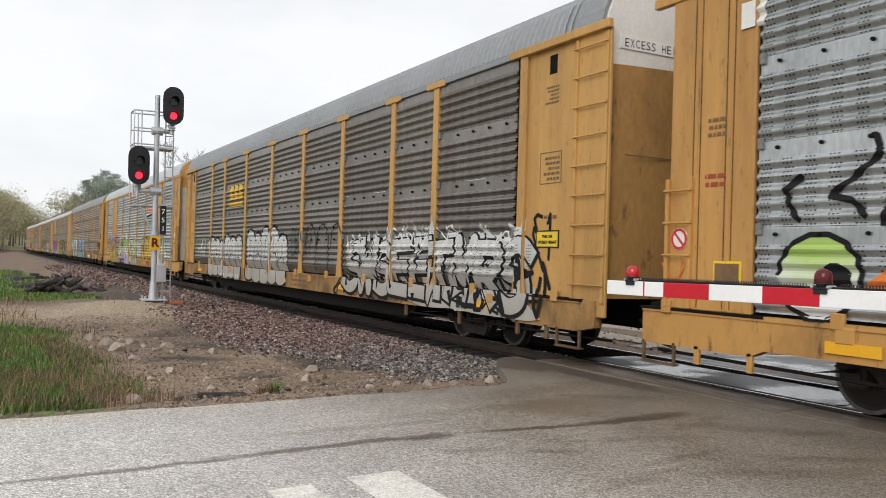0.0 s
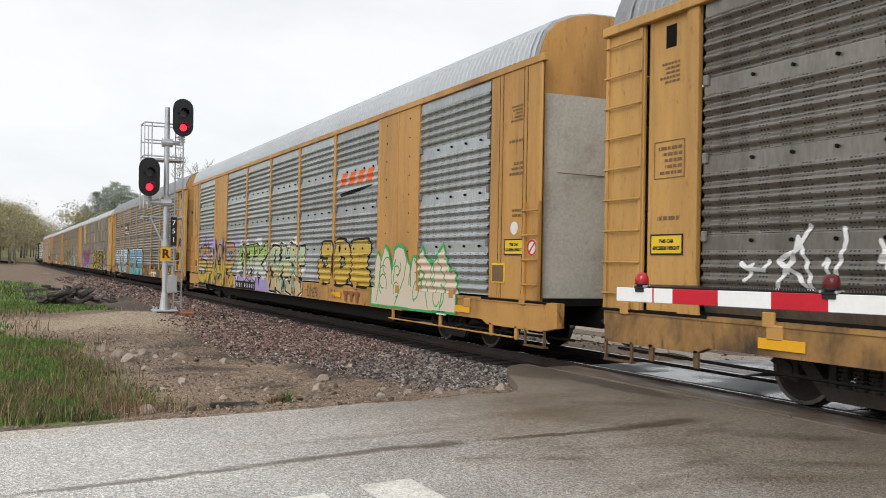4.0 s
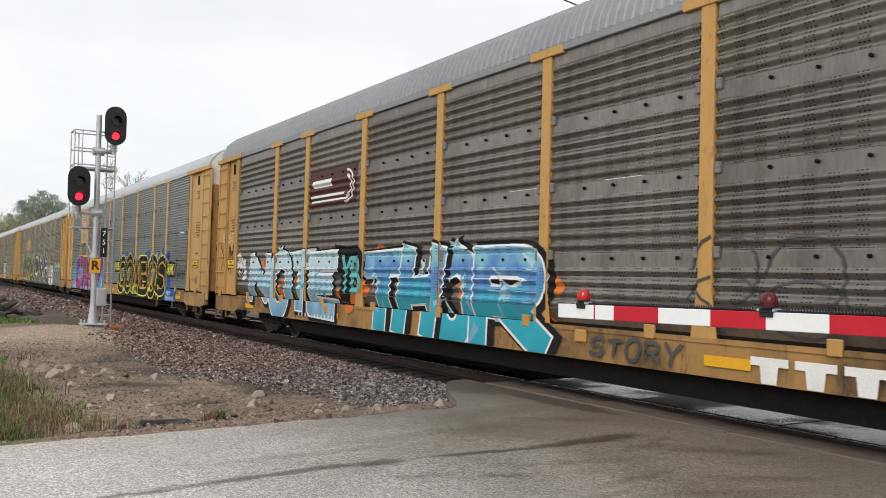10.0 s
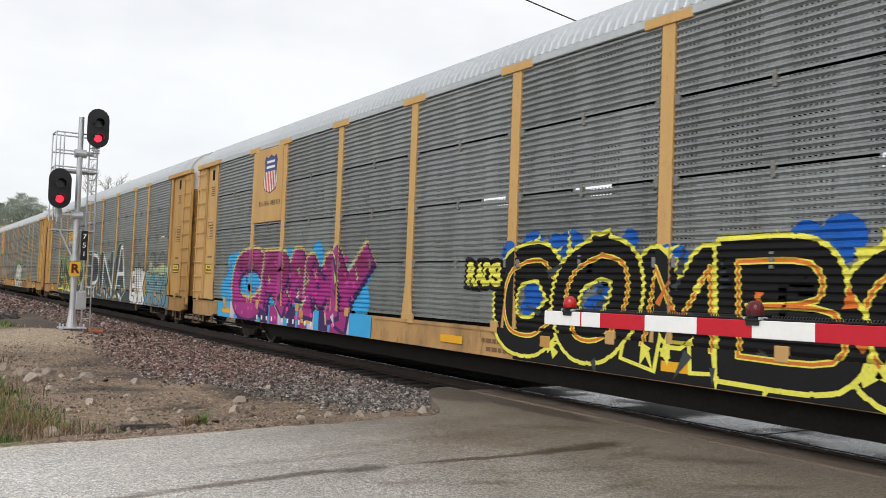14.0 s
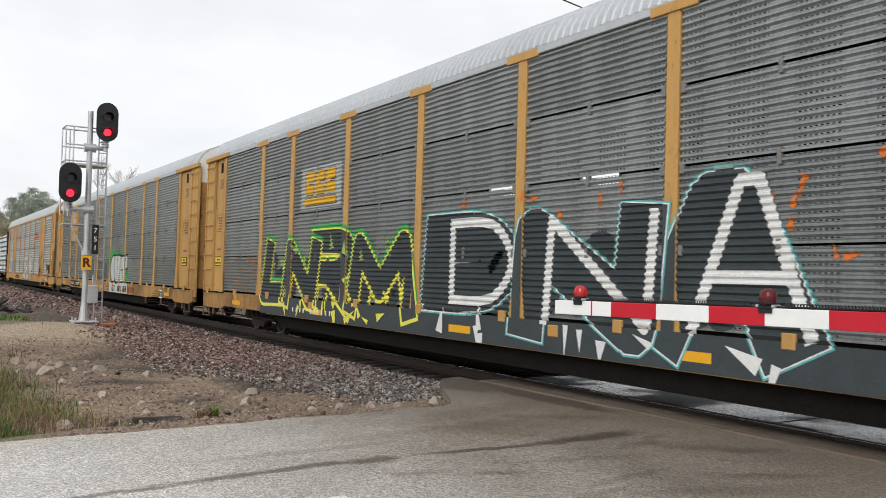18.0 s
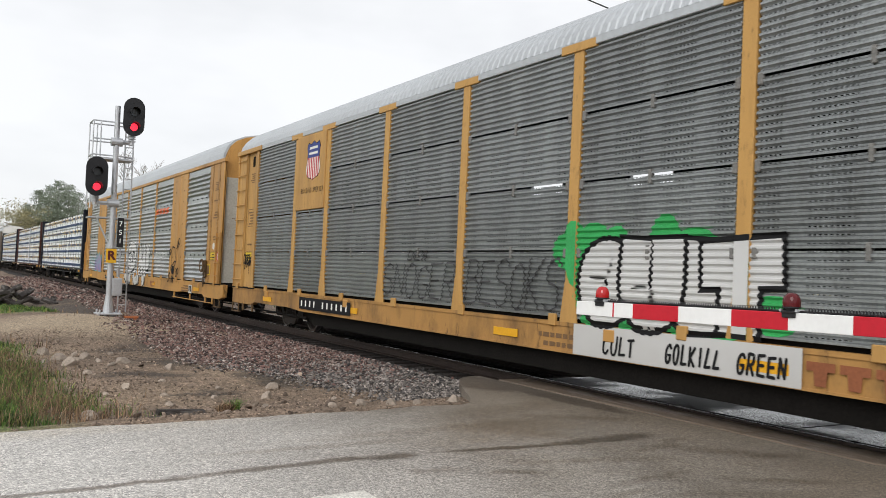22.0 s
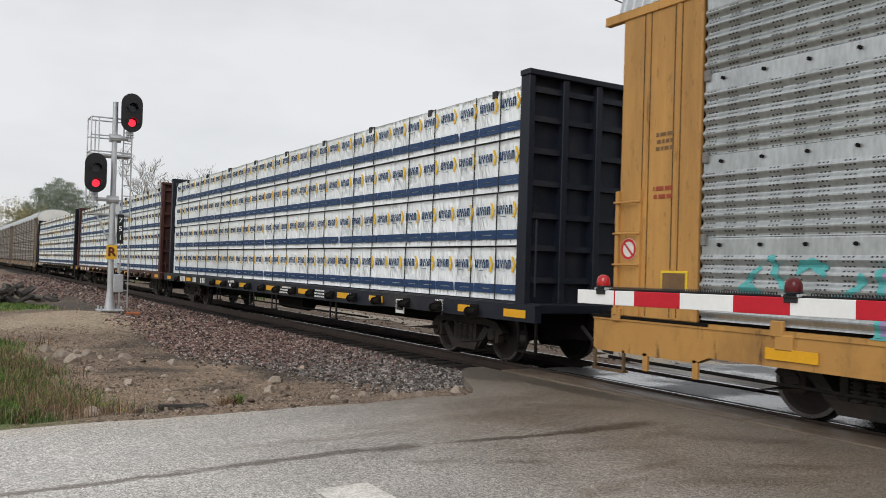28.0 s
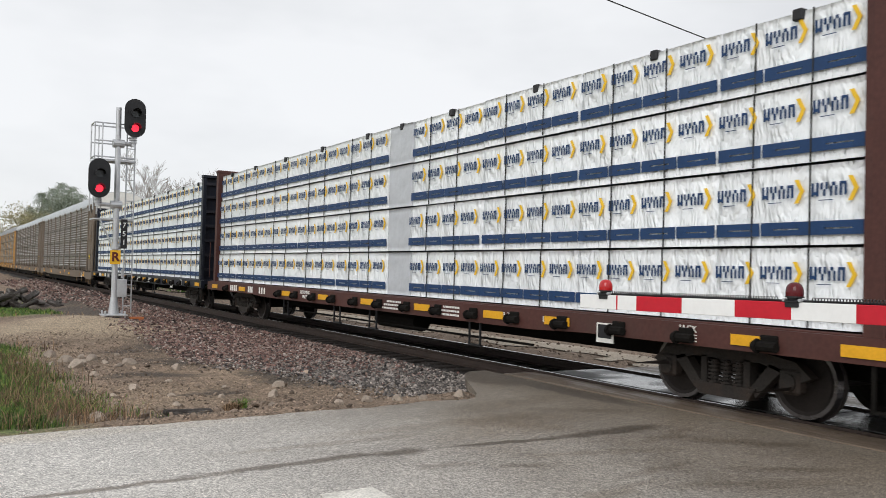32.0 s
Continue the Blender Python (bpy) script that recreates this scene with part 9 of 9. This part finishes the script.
dry += turf(500, 2.5, 5.4, 24, 29, 0.06, 0.2, 0.006, lambda x, y: wob(x, y, 1.1) > 0.1)
dry += turf(250, 2.86, 3.02, 9.68, 9.82, 0.04, 0.12, 0.005, lambda x, y: True)
blades("green_grass", green, GRASS, 11, "fresh green spring grass with tall blades")
blades("dry_stalks", dry, DRYGRASS, 12, "reddish brown dead stalks standing in the grass")
blades("far_field_grass", turf(9000, 13.5, 55, 34, 110, 0.15, 0.4, 0.05, lambda x, y: True), GRASS, 13, "green field grass beyond the track")

# old ties thrown in a heap on the grass
rt = random.Random(3)
for k in range(34):
    near = k < 22
    x = rt.gauss(2.9, 0.75) if near else rt.uniform(1.2, 3.2)
    y = rt.uniform(39.5, 42) if near else rt.uniform(46, 66)
    z = land(x, y) + 0.10 + (0.17 * (k % 5) * max(0, 1 - abs(x - 2.9) / 1.6) if near else 0)
    half = rt.choice((0.3, 0.45, 0.6, 0.8))
    tie_old = cached(("old_tie", half), lambda: box(-half, half, -0.12, 0.12, -0.09, 0.09, 0.025), OLDTIE)
    tagged(part("discarded_tie", tie_old, None, at=pose(x, y, z, rt.uniform(-25, 25), rt.uniform(-28, 28) if near else rt.uniform(-4, 4), rt.uniform(0, 180))),
           "split grey discarded railway tie in a heap on the grass", "railway tie", group="discarded ties")

# ---- trees, hill and wire ----


def bare_tree_bm(h, seed):
    """Trunk, limbs and fine twigs, each a tapered prism, as one mesh."""
    rnd = random.Random(seed)
    vs, fs = [], []

    def stick(a, b, r0, r1, sides):
        d = (b - a).normalized()
        u = d.orthogonal().normalized()
        w = d.cross(u)
        k = len(vs)
        for p, r in ((a, r0), (b, r1)):
            for i in range(sides):
                q = 2 * math.pi * i / sides
                vs.append(p + (u * math.cos(q) + w * math.sin(q)) * r)
        fs.extend((k + i, k + (i + 1) % sides, k + sides + (i + 1) % sides, k + sides + i) for i in range(sides))

    def limb(a, d, length, r, depth):
        b = a + d * length
        stick(a, b, r, r * 0.62, 6 if depth < 2 else 3)
        if depth >= 6:
            return
        for i in range(3 if depth < 5 else 2):
            ax = Vector((rnd.uniform(-1, 1), rnd.uniform(-1, 1), rnd.uniform(-0.2, 0.6))).normalized()
            nd = (d + ax * rnd.uniform(0.4, 0.85)).normalized()
            nd.z = max(nd.z, -0.05)
            limb(a + d * length * rnd.uniform(0.55, 1.0), nd.normalized(), length * rnd.uniform(0.55, 0.78), max(r * 0.52, 0.010), depth + 1)
    limb(Vector((0, 0, 0)), Vector((rnd.uniform(-0.08, 0.08), rnd.uniform(-0.08, 0.08), 1)).normalized(), h * 0.36, h * 0.013, 0)
    me = bpy.data.meshes.new("branchwork")
    me.from_pydata([tuple(v) for v in vs], [], fs)
    me.materials.append(TWIG)
    return me


def clumps(centres, per, spread, size, seed):
    """Loose small leaf facets round many centres, as one mesh."""
    rs3 = np.random.RandomState(seed)
    c = np.repeat(np.asarray(centres, float), per, 0)
    p = c[:, :3] + rs3.randn(len(c), 3) * np.asarray(spread) * c[:, 3:4]
    d = rs3.randn(len(c), 3, 3) * size * c[:, 3:4, None]
    v = p[:, None, :] + d
    return v.reshape(-1, 3), np.arange(len(c) * 3).reshape(-1, 3)


def leaf_mesh(name, centres, per, spread, size, seed, material):
    v, f = clumps(centres, per, spread, size, seed)
    me = bpy.data.meshes.new(name)
    me.from_pydata(v.tolist(), [], f.tolist())
    me.materials.append(material)
    return me


def place_tree(kind, x, y, z, s, rz, made={}):
    key = (kind, int(x * 7 + y) % 3)
    if key not in made:
        t = new(kind)
        h = 10.0
        if kind == "bare_tree":
            part("trunk", bare_tree_bm(h, key[1] + 21), TWIG, t)
            tagged(t, "leafless grey tree with fine twigs in early spring", "tree", group="bare trees")
        elif kind == "conifer":
            part("trunk", rod((0, 0, 0), (0, 0, h), 0.16, 0.02, 7), BARK, t)
            cs = []
            rk = random.Random(key[1] + 5)
            for i in range(170):
                k = rk.random() ** 0.85
                r = 2.5 * math.sin(math.pi * min(1, 0.16 + 0.84 * k)) ** 0.7 * rk.uniform(0.7, 1.15) + 0.1
                a = rk.uniform(0, 6.283)
                q = r * rk.uniform(0.35, 1.0)
                cs.append((q * math.cos(a), q * math.sin(a), 1.2 + 8.9 * k - 0.18 * q, 0.35 + 0.5 * (1 - k)))
            part("crown", leaf_mesh("crown", cs, 60, (0.75, 0.75, 0.34), 0.13, key[1] + 9, NEEDLE), None, t)
            tagged(t, "dark green pine rising behind the train", "tree", group="conifers")
        else:
            part("trunk", rod((0, 0, 0), (0, 0, 6), 0.18, 0.06, 6), BARK, t)
            part("branchwork", bare_tree_bm(9.0, key[1] + 41), TWIG, t)
            rk = random.Random(key[1] + 15)
            cs = [(rk.gauss(0, 1.6), rk.gauss(0, 1.6), rk.uniform(3, 9.5), 0.9) for _ in range(80)]
            part("crown", leaf_mesh("crown", cs, 34, (0.6, 0.6, 0.5), 0.11, key[1] + 19, BUDS), None, t)
            tagged(t, "budding tree of pale brown and yellow green", "tree", group="budding trees")
        made[key] = t
        t.matrix_basis = pose(x, y, z, 0, 0, rz) @ Matrix.Diagonal((s, s, s, 1))
        return t
    t = copy_thing(made[key], pose(x, y, z, 0, 0, rz))
    t.matrix_basis = pose(x, y, z, 0, 0, rz) @ Matrix.Diagonal((s, s, s, 1))
    return t


rt = random.Random(8)
for k in range(22):
    b = math.radians(11.5 + 10 * k / 21 + rt.uniform(-0.3, 0.3))
    d = rt.uniform(112, 140)
    place_tree("bare_tree", d * math.sin(b), d * math.cos(b), -1.9, rt.uniform(1.3, 1.85), rt.uniform(0, 360))
for b, d, s in ((4.7, 172, 1.15), (5.3, 176, 1.45), (5.9, 170, 1.5), (6.4, 181, 1.7), (7.0, 176, 1.6), (7.6, 172, 1.45), (8.2, 178, 1.4), (8.8, 184, 1.2)):
    b = math.radians(b)
    place_tree("conifer", d * math.sin(b), d * math.cos(b), -1.9, s, rt.uniform(0, 360))
for b, d, s in ((3.9, 165, 1.05), (4.3, 169, 1.2), (5.0, 168, 1.1), (8.6, 170, 1.1)):
    b = math.radians(b)
    place_tree("budding_tree", d * math.sin(b), d * math.cos(b), -1.9, s, rt.uniform(0, 360))
for k in range(150):
    y = rt.uniform(225, 370)
    x = rt.uniform(-45, on_track(y)[0] - 5 - 0.06 * min(60, y - 225))
    place_tree("budding_tree", x, y, -2 + 0.02 * (y - 225), rt.uniform(1.2, 1.9) * (0.75 + 0.25 * smooth01(14, -2, x)), rt.uniform(0, 360))
for k in range(14):
    place_tree("budding_tree", -8 - rt.uniform(0, 16), 90 + k * 8.5, -2, rt.uniform(0.7, 1.0), rt.uniform(0, 360))
hill = sheet("wooded_hill", [-600, -300, -150, -80, -40, 0, 40, 90, 160, 300, 600], [300, 330, 380, 450, 600], lambda x, y: -2 + 16 * smooth01(300, 400, y) * (1 - 0.5 * smooth01(-60, 80, x)) + 2 * wob(x, y, 0.02), BUDS)
tagged(hill, "hazy wooded hillside of pale spring growth", "hill", kind="structure")

WIRE = mat("overhead_wire", (0.03, 0.03, 0.03), 0.5, 0.1, 3, 30, 0)
bm = bmesh.new()
pw = [(x, 17.6 + 0.2 * (x - 13.4), 8.0 + 0.0004 * (x - 16) ** 2) for x in range(-35, 86, 5)]
for a, b in zip(pw, pw[1:]):
    bm_rod(bm, a, b, 0.02, sides=5)
tagged(part("overhead_wire", bm, WIRE), "thin black overhead wire above the track", "wire")
POLE = mat("pole_wood", (0.16, 0.12, 0.09), 0.9, 0.3, 2, 30, 0.4, stretch=(4, 4, 0.4))
for x, y, z in (pw[0], pw[-1]):
    up = new("utility_pole")
    up.matrix_basis = pose(x, y, 0)
    tagged(up, "brown wooden utility pole carrying the overhead wire", "utility pole", group="utility poles")
    part("shaft", rod((0, 0, -2.2), (0, 0, z + 0.6), 0.16, 0.11, 12), POLE, up)
    part("crossarm", box(-0.06, 0.06, -0.9, 0.9, z - 0.14, z - 0.02, 0.01), POLE, up)


# ---- what moves ----
def car_pose(start, length, t):
    u = start - run_at(t)
    xa, ya, _ = on_track(u + 4.0)
    xb, yb, _ = on_track(u + length - 4.0)
    h = math.atan2(xb - xa, yb - ya)
    return pose(xa - 4.0 * math.sin(h), ya - 4.0 * math.cos(h), RAIL_Z, 0, 0, -math.degrees(h))


def motions():
    times = [r[0] for r in RUN]
    for ob, start, length in CARS.values():
        walk(ob, [(t, car_pose(start, length, t)) for t in times])
    starts = {ob: start for ob, start, _ in CARS.values()}
    for car, ob, yy in WHEELSETS:
        y0 = starts[car]
        off = ob.parent.matrix_basis.translation.y + yy
        near = [k / 15 for k in range(481) if 1.0 < y0 + off - run_at(k / 15) < 24]
        if not near:
            continue
        rows, base_run = [], run_at(near[0])
        for t in sorted({0.0, *near, 32.0}):
            k = min(max(t, near[0]), near[-1])
            rows.append((t, pose(0, yy, 0.425, -math.degrees((run_at(k) - base_run) / 0.425))))
        walk(ob, rows)


motions()
